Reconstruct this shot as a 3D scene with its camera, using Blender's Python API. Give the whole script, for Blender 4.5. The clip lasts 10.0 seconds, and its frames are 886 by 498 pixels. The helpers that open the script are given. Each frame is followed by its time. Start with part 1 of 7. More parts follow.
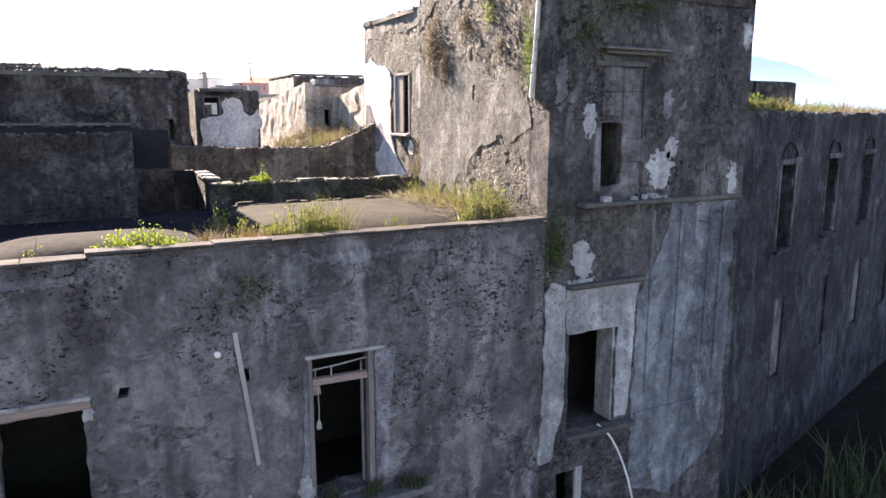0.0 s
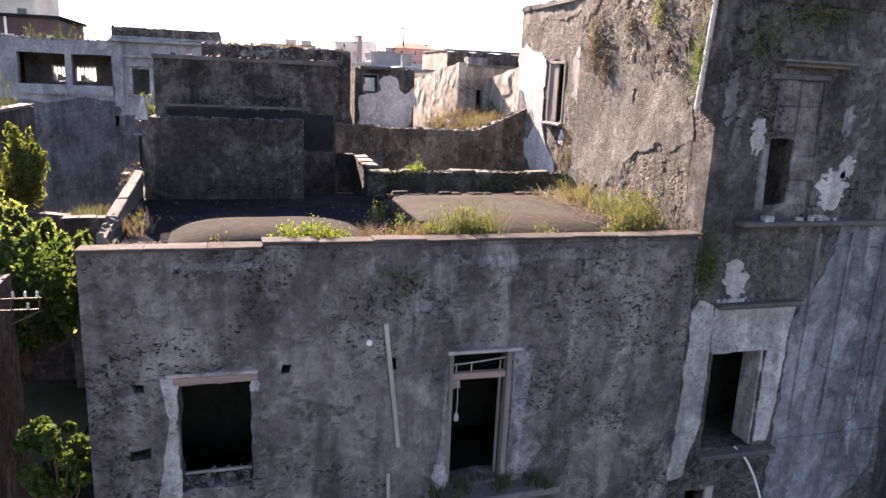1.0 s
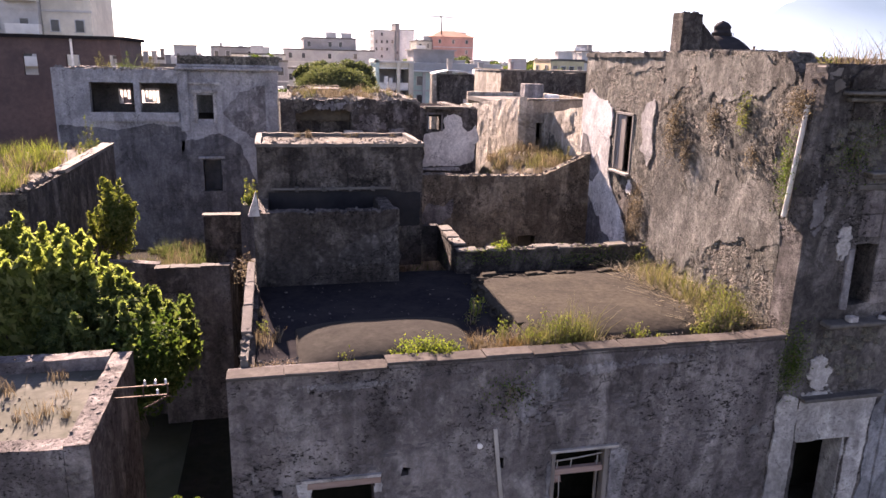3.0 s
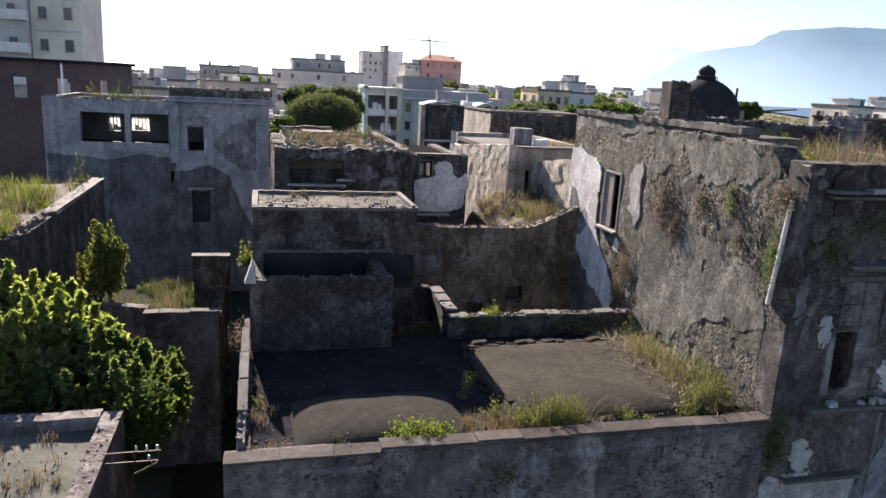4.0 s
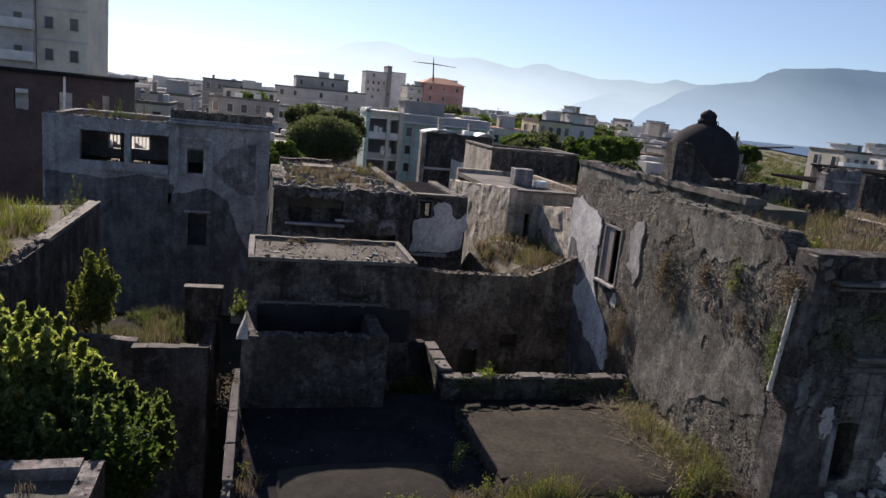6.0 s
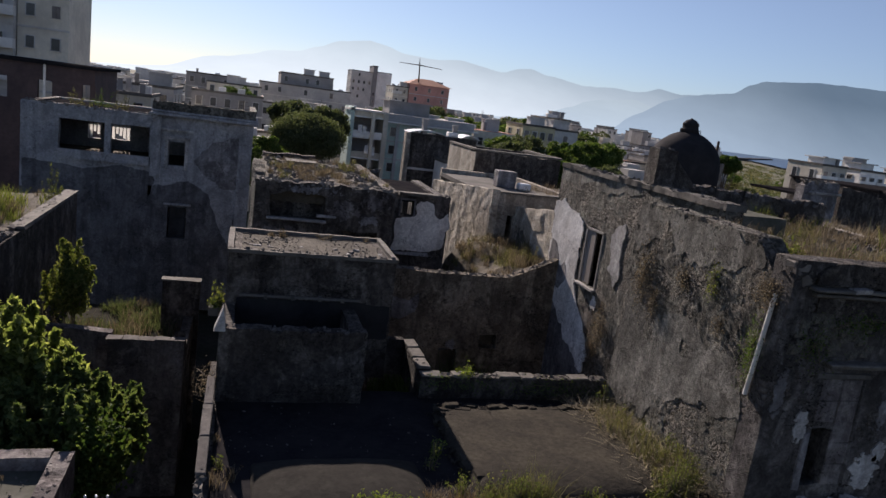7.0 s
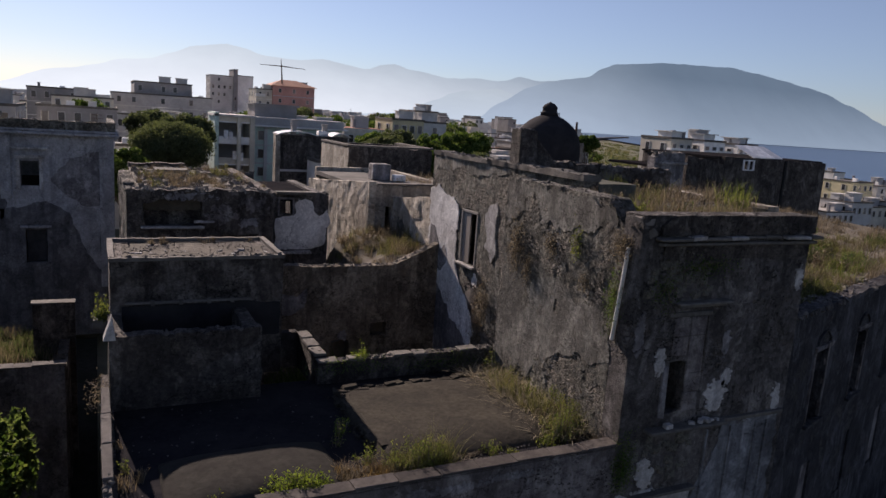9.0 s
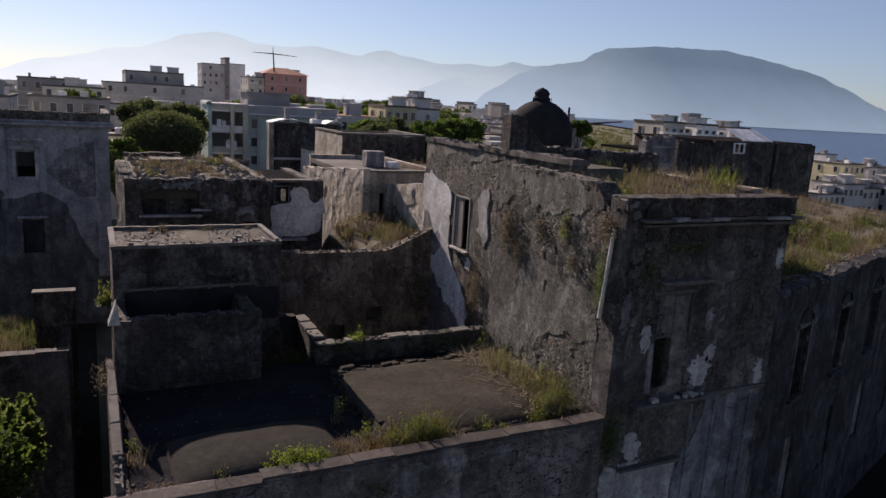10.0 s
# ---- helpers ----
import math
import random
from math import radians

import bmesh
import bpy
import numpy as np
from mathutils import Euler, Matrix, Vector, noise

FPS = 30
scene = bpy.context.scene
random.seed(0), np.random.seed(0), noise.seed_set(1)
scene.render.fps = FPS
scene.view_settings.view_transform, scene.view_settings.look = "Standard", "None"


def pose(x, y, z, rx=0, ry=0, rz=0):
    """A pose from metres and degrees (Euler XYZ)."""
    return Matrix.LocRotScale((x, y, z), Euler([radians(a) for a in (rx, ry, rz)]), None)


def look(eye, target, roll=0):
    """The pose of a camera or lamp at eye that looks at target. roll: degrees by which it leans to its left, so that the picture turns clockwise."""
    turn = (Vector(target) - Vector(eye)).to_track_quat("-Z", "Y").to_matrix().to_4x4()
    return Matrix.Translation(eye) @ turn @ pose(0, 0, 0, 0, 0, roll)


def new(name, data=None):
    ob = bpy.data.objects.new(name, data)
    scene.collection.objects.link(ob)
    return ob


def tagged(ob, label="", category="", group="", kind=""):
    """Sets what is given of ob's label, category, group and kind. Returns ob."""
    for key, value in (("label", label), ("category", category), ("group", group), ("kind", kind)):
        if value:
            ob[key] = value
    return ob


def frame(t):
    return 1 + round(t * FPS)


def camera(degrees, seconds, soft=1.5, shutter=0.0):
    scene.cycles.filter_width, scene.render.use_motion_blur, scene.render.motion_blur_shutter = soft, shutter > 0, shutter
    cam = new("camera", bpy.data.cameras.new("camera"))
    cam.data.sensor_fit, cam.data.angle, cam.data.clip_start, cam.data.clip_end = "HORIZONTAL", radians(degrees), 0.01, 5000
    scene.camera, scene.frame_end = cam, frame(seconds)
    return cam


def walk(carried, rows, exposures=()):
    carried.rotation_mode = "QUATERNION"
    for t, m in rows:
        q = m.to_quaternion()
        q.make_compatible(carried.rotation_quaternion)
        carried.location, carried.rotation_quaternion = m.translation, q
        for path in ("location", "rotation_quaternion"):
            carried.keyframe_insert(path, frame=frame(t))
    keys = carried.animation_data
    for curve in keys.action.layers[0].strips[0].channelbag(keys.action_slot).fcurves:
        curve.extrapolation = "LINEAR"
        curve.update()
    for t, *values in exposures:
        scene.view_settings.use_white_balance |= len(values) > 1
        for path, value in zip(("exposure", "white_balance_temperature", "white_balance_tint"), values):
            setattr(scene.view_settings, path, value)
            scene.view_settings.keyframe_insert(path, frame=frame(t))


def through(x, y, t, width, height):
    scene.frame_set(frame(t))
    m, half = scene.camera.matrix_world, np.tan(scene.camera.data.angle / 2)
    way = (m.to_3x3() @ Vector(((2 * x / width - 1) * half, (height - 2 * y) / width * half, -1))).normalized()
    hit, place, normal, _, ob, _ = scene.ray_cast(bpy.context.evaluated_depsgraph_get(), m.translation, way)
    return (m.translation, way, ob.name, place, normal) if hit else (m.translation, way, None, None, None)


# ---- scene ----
cam = camera(63.8, 10.0)
PATH = [
    (0, (1.794, -2.892, 10.101), (2.693, -1.144, 9.733), 0.0),
    (0.5, (1.659, -2.801, 10.396), (2.408, -0.995, 9.977), 2.7),
    (1, (1.503, -2.934, 10.706), (2.05, -1.066, 10.246), 2.5),
    (1.5, (1.099, -2.914, 10.968), (1.55, -1.02, 10.51), 3.2),
    (2, (0.827, -2.925, 11.407), (1.296, -1.038, 10.941), 2.7),
    (2.5, (0.555, -2.988, 12.177), (1.006, -1.116, 11.637), 3.0),
    (2.7, (0.397, -2.985, 12.525), (0.837, -1.106, 12.0), 1.6),
    (3.8, (-0.026, -3.015, 13.909), (0.454, -1.135, 13.421), 2.1),
    (4, (-0.06, -2.946, 14.128), (0.434, -1.063, 13.672), 3.1),
    (4.5, (-0.12, -2.858, 14.762), (0.382, -0.97, 14.332), 4.5),
    (5, (-0.185, -2.821, 15.009), (0.336, -0.958, 14.504), 4.9),
    (5.5, (-0.121, -2.54, 15.004), (0.394, -0.651, 14.598), 5.3),
    (7, (-0.119, -2.46, 14.852), (0.441, -0.579, 14.463), 7.7),
    (7.5, (-0.155, -2.692, 14.825), (0.552, -0.874, 14.383), 7.4),
    (8, (-0.23, -2.817, 14.746), (0.49, -0.989, 14.369), 5.2),
    (8.5, (-0.341, -3.028, 14.738), (0.454, -1.236, 14.343), 5.6),
    (9, (-0.458, -3.295, 14.724), (0.412, -1.532, 14.359), 4.0),
    (9.5, (-0.549, -3.61, 14.743), (0.362, -1.878, 14.33), 3.2),
    (10, (-0.645, -3.792, 14.765), (0.237, -2.042, 14.364), 3.4),
]
EXPOSURES = [
    (0.0, 3.05, 6750, 24), (1.0, 2.9, 7050, 31), (2.5, 2.75, 7500, 44), (3.8, 2.15, 6500, 23), (4.5, 1.75, 6250, 19),
    (5.0, 1.68, 6650, 29), (5.5, 1.4, 6250, 21), (7.0, 0.74, 6300, 23), (7.5, 0.78, 6550, 32), (8.0, 0.72, 6450, 27), (10.0, 0.74, 6500, 27),
]
walk(cam, [(t, look(eye, target, roll)) for t, eye, target, roll in PATH], EXPOSURES)

# ---- world, sun, exposure ----
SUN_DIR = Vector((-0.14, 1.0, 0.52)).normalized()
world = bpy.data.worlds.new("sky")
scene.world = world
world.use_nodes = True
wn = world.node_tree.nodes
sky = wn.new("ShaderNodeTexSky")
sky.sky_type, sky.sun_disc = "NISHITA", False
sky.sun_elevation, sky.sun_rotation = math.asin(SUN_DIR.z), math.atan2(SUN_DIR.x, SUN_DIR.y)
sky.air_density, sky.dust_density, sky.ozone_density, sky.altitude = 1.0, 0.15, 4.0, 20
hazy = wn.new("ShaderNodeHueSaturation")
hazy.inputs["Saturation"].default_value = 0.85
world.node_tree.links.new(sky.outputs[0], hazy.inputs["Color"])
sky_dir, sky_axes = wn.new("ShaderNodeTexCoord"), wn.new("ShaderNodeSeparateXYZ")
low_sky, sea_haze = wn.new("ShaderNodeMapRange"), wn.new("ShaderNodeMixRGB")
low_sky.inputs["From Max"].default_value = 0.22
low_sky.inputs["To Min"].default_value, low_sky.inputs["To Max"].default_value = 1.0, 0.0
sea_haze.blend_type = "MULTIPLY"
sea_haze.inputs[2].default_value = (0.87, 0.975, 1.08, 1)
world.node_tree.links.new(sky_dir.outputs["Generated"], sky_axes.inputs[0])
world.node_tree.links.new(sky_axes.outputs["Z"], low_sky.inputs["Value"])
world.node_tree.links.new(low_sky.outputs[0], sea_haze.inputs[0])
world.node_tree.links.new(hazy.outputs[0], sea_haze.inputs[1])
world.node_tree.links.new(sea_haze.outputs[0], wn["Background"].inputs[0])
wn["Background"].inputs[1].default_value = 0.05
sun = new("sun", bpy.data.lights.new("sun", "SUN"))
sun.data.energy, sun.data.angle, sun.data.color = 5.0, radians(0.5), (1.0, 0.90, 0.74)
sun.matrix_world = look((-20, 100, 60), Vector((-20, 100, 60)) - SUN_DIR)


# ---- materials ----
def nodes_of(name):
    m = bpy.data.materials.new(name)
    m.use_nodes = True
    t = m.node_tree
    return m, t, t.nodes["Principled BSDF"]


def N(t, kind, **inputs):
    n = t.nodes.new(kind)
    for k, v in inputs.items():
        n.inputs[k.replace("_", " ")].default_value = v
    return n


def link(t, a, b):
    t.links.new(a, b)


def ramp(t, src, stops, ease="LINEAR"):
    r = t.nodes.new("ShaderNodeValToRGB")
    r.color_ramp.interpolation = ease
    els = r.color_ramp.elements
    while len(els) < len(stops):
        els.new(0.5)
    for e, (p, c) in zip(els, stops):
        e.position = p
        e.color = (c, c, c, 1) if isinstance(c, (int, float)) else (*c, 1)
    link(t, src, r.inputs[0])
    return r.outputs[0]


def mix(t, fac, a, b, blend="MIX"):
    m = t.nodes.new("ShaderNodeMix")
    m.data_type, m.blend_type = "RGBA", blend
    for sock, v in ((m.inputs[0], fac), (m.inputs[6], a), (m.inputs[7], b)):
        if isinstance(v, bpy.types.NodeSocket):
            link(t, v, sock)
        elif isinstance(v, (int, float)):
            sock.default_value = v
        else:
            sock.default_value = (*v, 1)
    return m.outputs[2]


def coords(t, scale=(1, 1, 1)):
    tc = t.nodes.new("ShaderNodeTexCoord")
    mp = t.nodes.new("ShaderNodeMapping")
    mp.inputs["Scale"].default_value = scale
    link(t, tc.outputs["Object"], mp.inputs[0])
    return mp.outputs[0]


def noise_tex(t, vec, scale, detail=5.0, rough=0.55, dist=0.0):
    n = N(t, "ShaderNodeTexNoise", Scale=scale, Detail=detail, Roughness=rough, Distortion=dist)
    link(t, vec, n.inputs["Vector"])
    return n.outputs[0]


def voro(t, vec, scale, feature="F1"):
    n = N(t, "ShaderNodeTexVoronoi", Scale=scale)
    n.feature = feature
    link(t, vec, n.inputs["Vector"])
    return n.outputs[0]


def bump(t, p, height, strength, dist):
    b = N(t, "ShaderNodeBump", Strength=strength, Distance=dist)
    link(t, height, b.inputs["Height"])
    link(t, b.outputs[0], p.inputs["Normal"])


def add(t, a, b, fa=1.0, fb=1.0):
    x = t.nodes.new("ShaderNodeMath")
    x.operation = "MULTIPLY_ADD"
    y = t.nodes.new("ShaderNodeMath")
    y.operation = "MULTIPLY"
    link(t, b, y.inputs[0])
    y.inputs[1].default_value = fb
    link(t, a, x.inputs[0])
    x.inputs[1].default_value = fa
    link(t, y.outputs[0], x.inputs[2])
    return x.outputs[0]


def old_wall(name, base, dark, light, stone, streak=0.6, peel=0.56, pits=0.6, rough=0.93, bumpy=0.9, lichen=0.5, gain=0.66, grit=0.42, relief=0.055):
    """Weathered render: mottled base, damp streaks, flaked patches down to rubble, black lichen and pits, cracks."""
    base, dark, light, stone = (tuple(x * gain for x in col) for col in (base, dark, light, stone))
    m, t, p = nodes_of(name)
    v = coords(t)
    big = noise_tex(t, v, 0.5, 6, 0.62, 0.8)
    mid = noise_tex(t, v, 2.3, 10, 0.70, 0.5)
    mid2 = noise_tex(t, coords(t, (1.0, 1.0, 1.35)), 4.7, 9, 0.72, 0.4)
    fine = noise_tex(t, v, 21, 8, 0.75)
    streaks = noise_tex(t, coords(t, (2.3, 2.3, 0.20)), 1.0, 9, 0.66, 0.25)
    c = mix(t, ramp(t, big, [(0.36, 0), (0.62, 1)]), base, dark)
    c = mix(t, ramp(t, mid, [(0.50, 0), (0.60, 0.45), (0.74, 0.95)]), c, light)
    c = mix(t, ramp(t, streaks, [(0.47, 0), (0.62, streak)]), c, tuple(x * 0.5 for x in dark))
    wash = noise_tex(t, coords(t, (1.1, 1.1, 0.55)), 1.1, 9, 0.62, 0.7)
    c = mix(t, ramp(t, wash, [(0.53, 0), (0.63, 0.62)]), c, tuple(x * 1.1 for x in light))
    damp = noise_tex(t, coords(t, (0.8, 0.8, 0.5)), 0.9, 7, 0.6, 0.9)
    c = mix(t, ramp(t, damp, [(0.50, 0), (0.62, 0.6)]), c, tuple(x * 0.6 for x in dark))
    # flaked down to rubble
    bent = t.nodes.new("ShaderNodeVectorMath")
    bent.operation = "MULTIPLY_ADD"
    wob = N(t, "ShaderNodeTexNoise", Scale=2.2, Detail=5.0, Roughness=0.65)
    link(t, v, wob.inputs["Vector"])
    link(t, wob.outputs[1], bent.inputs[0])
    bent.inputs[1].default_value = (0.45, 0.45, 0.45)
    link(t, coords(t, (1, 1, 1.5)), bent.inputs[2])
    joint = voro(t, bent.outputs[0], 5.2, "DISTANCE_TO_EDGE")
    stones = mix(t, noise_tex(t, v, 3.1, 3, 0.5), tuple(x * 0.6 for x in stone), tuple(min(0.6, x * 1.45) for x in stone))
    stones = mix(t, ramp(t, joint, [(0.0, 0.7), (0.07, 0)]), stones, tuple(x * 0.4 for x in stone))
    peeled = ramp(t, noise_tex(t, v, 0.8, 11, 0.68, 0.8), [(peel, 0), (peel + 0.02, 1)])
    c = mix(t, peeled, c, stones)
    # long hairline cracks
    far = t.nodes.new("ShaderNodeVectorMath")
    far.operation = "MULTIPLY_ADD"
    link(t, wob.outputs[1], far.inputs[0])
    far.inputs[1].default_value = (0.9, 0.9, 0.9)
    link(t, v, far.inputs[2])
    crack = ramp(t, voro(t, far.outputs[0], 0.55, "DISTANCE_TO_EDGE"), [(0.0, 0.85), (0.012, 0)])
    crack = mix(t, ramp(t, big, [(0.46, 0), (0.52, 1)]), (0, 0, 0), crack)
    c = mix(t, crack, c, tuple(x * 0.25 for x in dark))
    # lichen speckle in drifts
    drift = ramp(t, noise_tex(t, v, 0.62, 5, 0.6, 0.7), [(0.50, 0), (0.62, 1)])
    speck = ramp(t, mid2, [(0.50, 0), (0.56, 1)])
    c = mix(t, mix(t, 1.0, mix(t, drift, (0.12, 0.12, 0.12), (1, 1, 1)), mix(t, speck, (0, 0, 0), (lichen, lichen, lichen)), "MULTIPLY"), c, tuple(x * 0.5 for x in dark))
    # pits, in lying rows
    pit = noise_tex(t, coords(t, (1, 1, 1.6)), 14.0, 4, 0.62, 0.5)
    where = ramp(t, noise_tex(t, coords(t, (1, 1, 1.2)), 0.62, 5, 0.6, 0.6), [(0.50, 0), (0.58, 1)])
    holes = ramp(t, pit, [(0.575, 0), (0.615, 1)])
    dots = mix(t, where, (0, 0, 0), holes)
    c = mix(t, mix(t, 1.0, dots, (pits, pits, pits), "MULTIPLY"), c, tuple(x * 0.2 for x in dark))
    c = mix(t, grit, c, mix(t, ramp(t, fine, [(0.28, 0), (0.72, 1)]), (0.55, 0.55, 0.55), (1.42, 1.41, 1.39)), "MULTIPLY")
    patch = noise_tex(t, v, 7.5, 6, 0.7, 0.6)
    c = mix(t, grit, c, mix(t, ramp(t, patch, [(0.36, 0), (0.5, 0.5), (0.64, 1)]), (0.45, 0.45, 0.46), (1.5, 1.49, 1.46)), "MULTIPLY")
    link(t, c, p.inputs["Base Color"])
    p.inputs["Roughness"].default_value = rough
    p.inputs["Specular IOR Level"].default_value = 0.15
    h = add(t, add(t, mid, fine, 1.0, 0.5), mid2, 1.0, 0.6)
    h = add(t, h, mix(t, peeled, (0.6, 0.6, 0.6), mix(t, ramp(t, joint, [(0, 0), (0.25, 1)]), (0.0, 0.0, 0.0), (0.5, 0.5, 0.5))), 1.0, 1.1)
    h = add(t, h, dots, 1.0, -0.7)
    bump(t, p, h, bumpy, relief)
    return m


def grainy(name, a, b, scale=6.0, rough=0.9, bumpy=0.5, dist=0.02, extra=None, metal=0.0, stretch=(1, 1, 1), spec=0.12):
    m, t, p = nodes_of(name)
    v = coords(t, stretch)
    n1, n2 = noise_tex(t, v, scale, 7, 0.65, 0.3), noise_tex(t, v, scale * 0.17, 4, 0.6, 0.4)
    c = mix(t, ramp(t, n1, [(0.3, 0), (0.7, 1)]), a, b)
    c = mix(t, ramp(t, n2, [(0.40, 0), (0.66, 0.65)]), c, extra or tuple(x * 0.5 for x in a))
    info = t.nodes.new("ShaderNodeObjectInfo")
    c = mix(t, 0.5, c, mix(t, info.outputs["Random"], (0.6, 0.6, 0.6), (1.35, 1.33, 1.30)), "MULTIPLY")
    link(t, c, p.inputs["Base Color"])
    p.inputs["Roughness"].default_value, p.inputs["Metallic"].default_value = rough, metal
    p.inputs["Specular IOR Level"].default_value = spec
    bump(t, p, n1, bumpy, dist)
    return m


def leafy(name, a, b, c3, through=0.45, glow=(1.5, 1.5, 0.8)):
    m, t, p = nodes_of(name)
    geo = t.nodes.new("ShaderNodeNewGeometry")
    col = ramp(t, geo.outputs["Random Per Island"], [(0.0, a), (0.55, b), (1.0, c3)])
    link(t, col, p.inputs["Base Color"])
    p.inputs["Roughness"].default_value = 0.7
    p.inputs["Specular IOR Level"].default_value = 0.08
    tr = t.nodes.new("ShaderNodeBsdfTranslucent")
    link(t, mix(t, 1.0, col, glow, "MULTIPLY"), tr.inputs[0])
    ms = t.nodes.new("ShaderNodeMixShader")
    ms.inputs[0].default_value = through
    link(t, p.outputs[0], ms.inputs[1])
    link(t, tr.outputs[0], ms.inputs[2])
    link(t, ms.outputs[0], t.nodes["Material Output"].inputs[0])
    return m


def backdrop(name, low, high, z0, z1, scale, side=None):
    """Distant hills, haze painted into a glowing colour: low to high by height; side (x0, x1, colour) takes over along
    x.
    """
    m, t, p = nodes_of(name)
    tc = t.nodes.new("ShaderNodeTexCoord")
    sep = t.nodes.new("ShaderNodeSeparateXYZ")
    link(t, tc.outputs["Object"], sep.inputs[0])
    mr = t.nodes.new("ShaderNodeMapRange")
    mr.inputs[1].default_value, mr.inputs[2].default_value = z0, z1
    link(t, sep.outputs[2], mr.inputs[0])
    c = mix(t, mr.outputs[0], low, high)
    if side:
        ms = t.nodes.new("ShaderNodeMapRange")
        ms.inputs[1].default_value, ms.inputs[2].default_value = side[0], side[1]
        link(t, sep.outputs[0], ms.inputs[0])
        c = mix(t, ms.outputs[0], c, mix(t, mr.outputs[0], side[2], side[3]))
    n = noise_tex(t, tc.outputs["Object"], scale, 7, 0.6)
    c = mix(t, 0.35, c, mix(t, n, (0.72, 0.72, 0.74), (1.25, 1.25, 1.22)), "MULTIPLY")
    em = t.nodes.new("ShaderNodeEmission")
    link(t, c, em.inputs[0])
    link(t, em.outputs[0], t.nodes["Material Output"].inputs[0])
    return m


M_FACADE = old_wall("grey_render", (0.275, 0.246, 0.24), (0.122, 0.107, 0.107), (0.41, 0.38, 0.362), (0.20, 0.185, 0.175), 0.45, 0.62, 0.95, lichen=0.6, gain=0.70)
M_TOWER_W = old_wall("rubble_render", (0.24, 0.232, 0.20), (0.10, 0.097, 0.084), (0.385, 0.368, 0.32), (0.235, 0.215, 0.185), 0.5, 0.50, 1.0, bumpy=1.0, lichen=0.75, gain=0.80, grit=0.95, relief=0.12)
M_SKIN = old_wall("grey_plaster_skin", (0.238, 0.234, 0.21), (0.13, 0.124, 0.11), (0.36, 0.345, 0.31), (0.19, 0.178, 0.155), 0.6, 0.64, 0.8, bumpy=1.0, lichen=0.6, gain=0.85, grit=0.6, relief=0.075)
M_TOWER_F = old_wall("tower_render", (0.20, 0.183, 0.175), (0.09, 0.083, 0.081), (0.34, 0.317, 0.30), (0.18, 0.163, 0.152), 0.6, 0.55, 0.9, bumpy=1.0, lichen=0.55, grit=0.65, relief=0.075)
M_PALE = old_wall("pale_plaster", (0.60, 0.575, 0.55), (0.36, 0.345, 0.335), (0.76, 0.74, 0.71), (0.30, 0.275, 0.25), 0.35, 0.68, 0.5, bumpy=0.6, lichen=0.25)
M_WHITE = old_wall("white_plaster", (0.78, 0.76, 0.73), (0.62, 0.60, 0.575), (0.84, 0.83, 0.80), (0.45, 0.42, 0.38), 0.2, 0.70, 0.3, bumpy=0.5, lichen=0.3, gain=0.95)
M_BLUEGREY = old_wall("washed_plaster", (0.29, 0.298, 0.315), (0.15, 0.154, 0.166), (0.45, 0.46, 0.48), (0.17, 0.16, 0.155), 0.55, 0.60, 0.6, bumpy=0.6, lichen=0.45)
# the wing's deep shade is put into this dark render colour
M_WING = old_wall("shaded_wing_render", (0.098, 0.094, 0.102), (0.045, 0.044, 0.049), (0.175, 0.172, 0.182), (0.10, 0.095, 0.092), 0.6, 0.58, 0.8, lichen=0.5)
M_SLATEROOF = grainy("pale_screed", (0.085, 0.085, 0.072), (0.15, 0.147, 0.13), 4, 0.95, 0.6, 0.02, (0.05, 0.056, 0.04), spec=0.03)
M_DARKWALL = old_wall("sooty_render", (0.148, 0.130, 0.117), (0.064, 0.056, 0.053), (0.275, 0.25, 0.224), (0.14, 0.124, 0.108), 0.6, 0.60, 0.8, bumpy=1.0, lichen=0.5, gain=0.70, grit=0.7, relief=0.075)
M_TAN = old_wall("tan_render", (0.46, 0.41, 0.34), (0.27, 0.235, 0.195), (0.60, 0.55, 0.47), (0.30, 0.265, 0.215), 0.45, 0.62, 0.5, gain=0.8)
M_BROWN = old_wall("brown_render", (0.31, 0.262, 0.205), (0.15, 0.126, 0.10), (0.43, 0.375, 0.30), (0.22, 0.19, 0.15), 0.6, 0.58, 0.8, bumpy=1.0, lichen=0.5, gain=0.78, grit=0.6, relief=0.07)
# paler copy of the tan render, sunlight put into the colour
M_TAN_SUNLIT = old_wall("sunlit_tan_render", (0.60, 0.54, 0.45), (0.36, 0.32, 0.26), (0.70, 0.65, 0.56), (0.36, 0.31, 0.25), 0.4, 0.62, 0.5, gain=0.85)
M_PALAZZO = old_wall("palazzo_stucco", (0.572, 0.572, 0.585), (0.403, 0.403, 0.423), (0.56, 0.555, 0.555), (0.28, 0.265, 0.255), 0.35, 0.68, 0.25, lichen=0.2, gain=0.64)
# darkened copy of the palazzo stucco for the dim lower storey
M_STUCCO_LOW = old_wall("shaded_stucco", (0.30, 0.30, 0.315), (0.17, 0.168, 0.178), (0.37, 0.365, 0.37), (0.17, 0.16, 0.155), 0.55, 0.64, 0.4, lichen=0.4, gain=0.52)
M_LILAC = old_wall("faded_stucco", (0.38, 0.365, 0.372), (0.20, 0.19, 0.196), (0.55, 0.53, 0.53), (0.20, 0.185, 0.18), 0.5, 0.64, 0.4)
# screed set near black, with the terrace's shadow in its colour
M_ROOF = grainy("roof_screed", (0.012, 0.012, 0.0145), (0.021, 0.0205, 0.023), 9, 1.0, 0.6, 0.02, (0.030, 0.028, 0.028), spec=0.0)
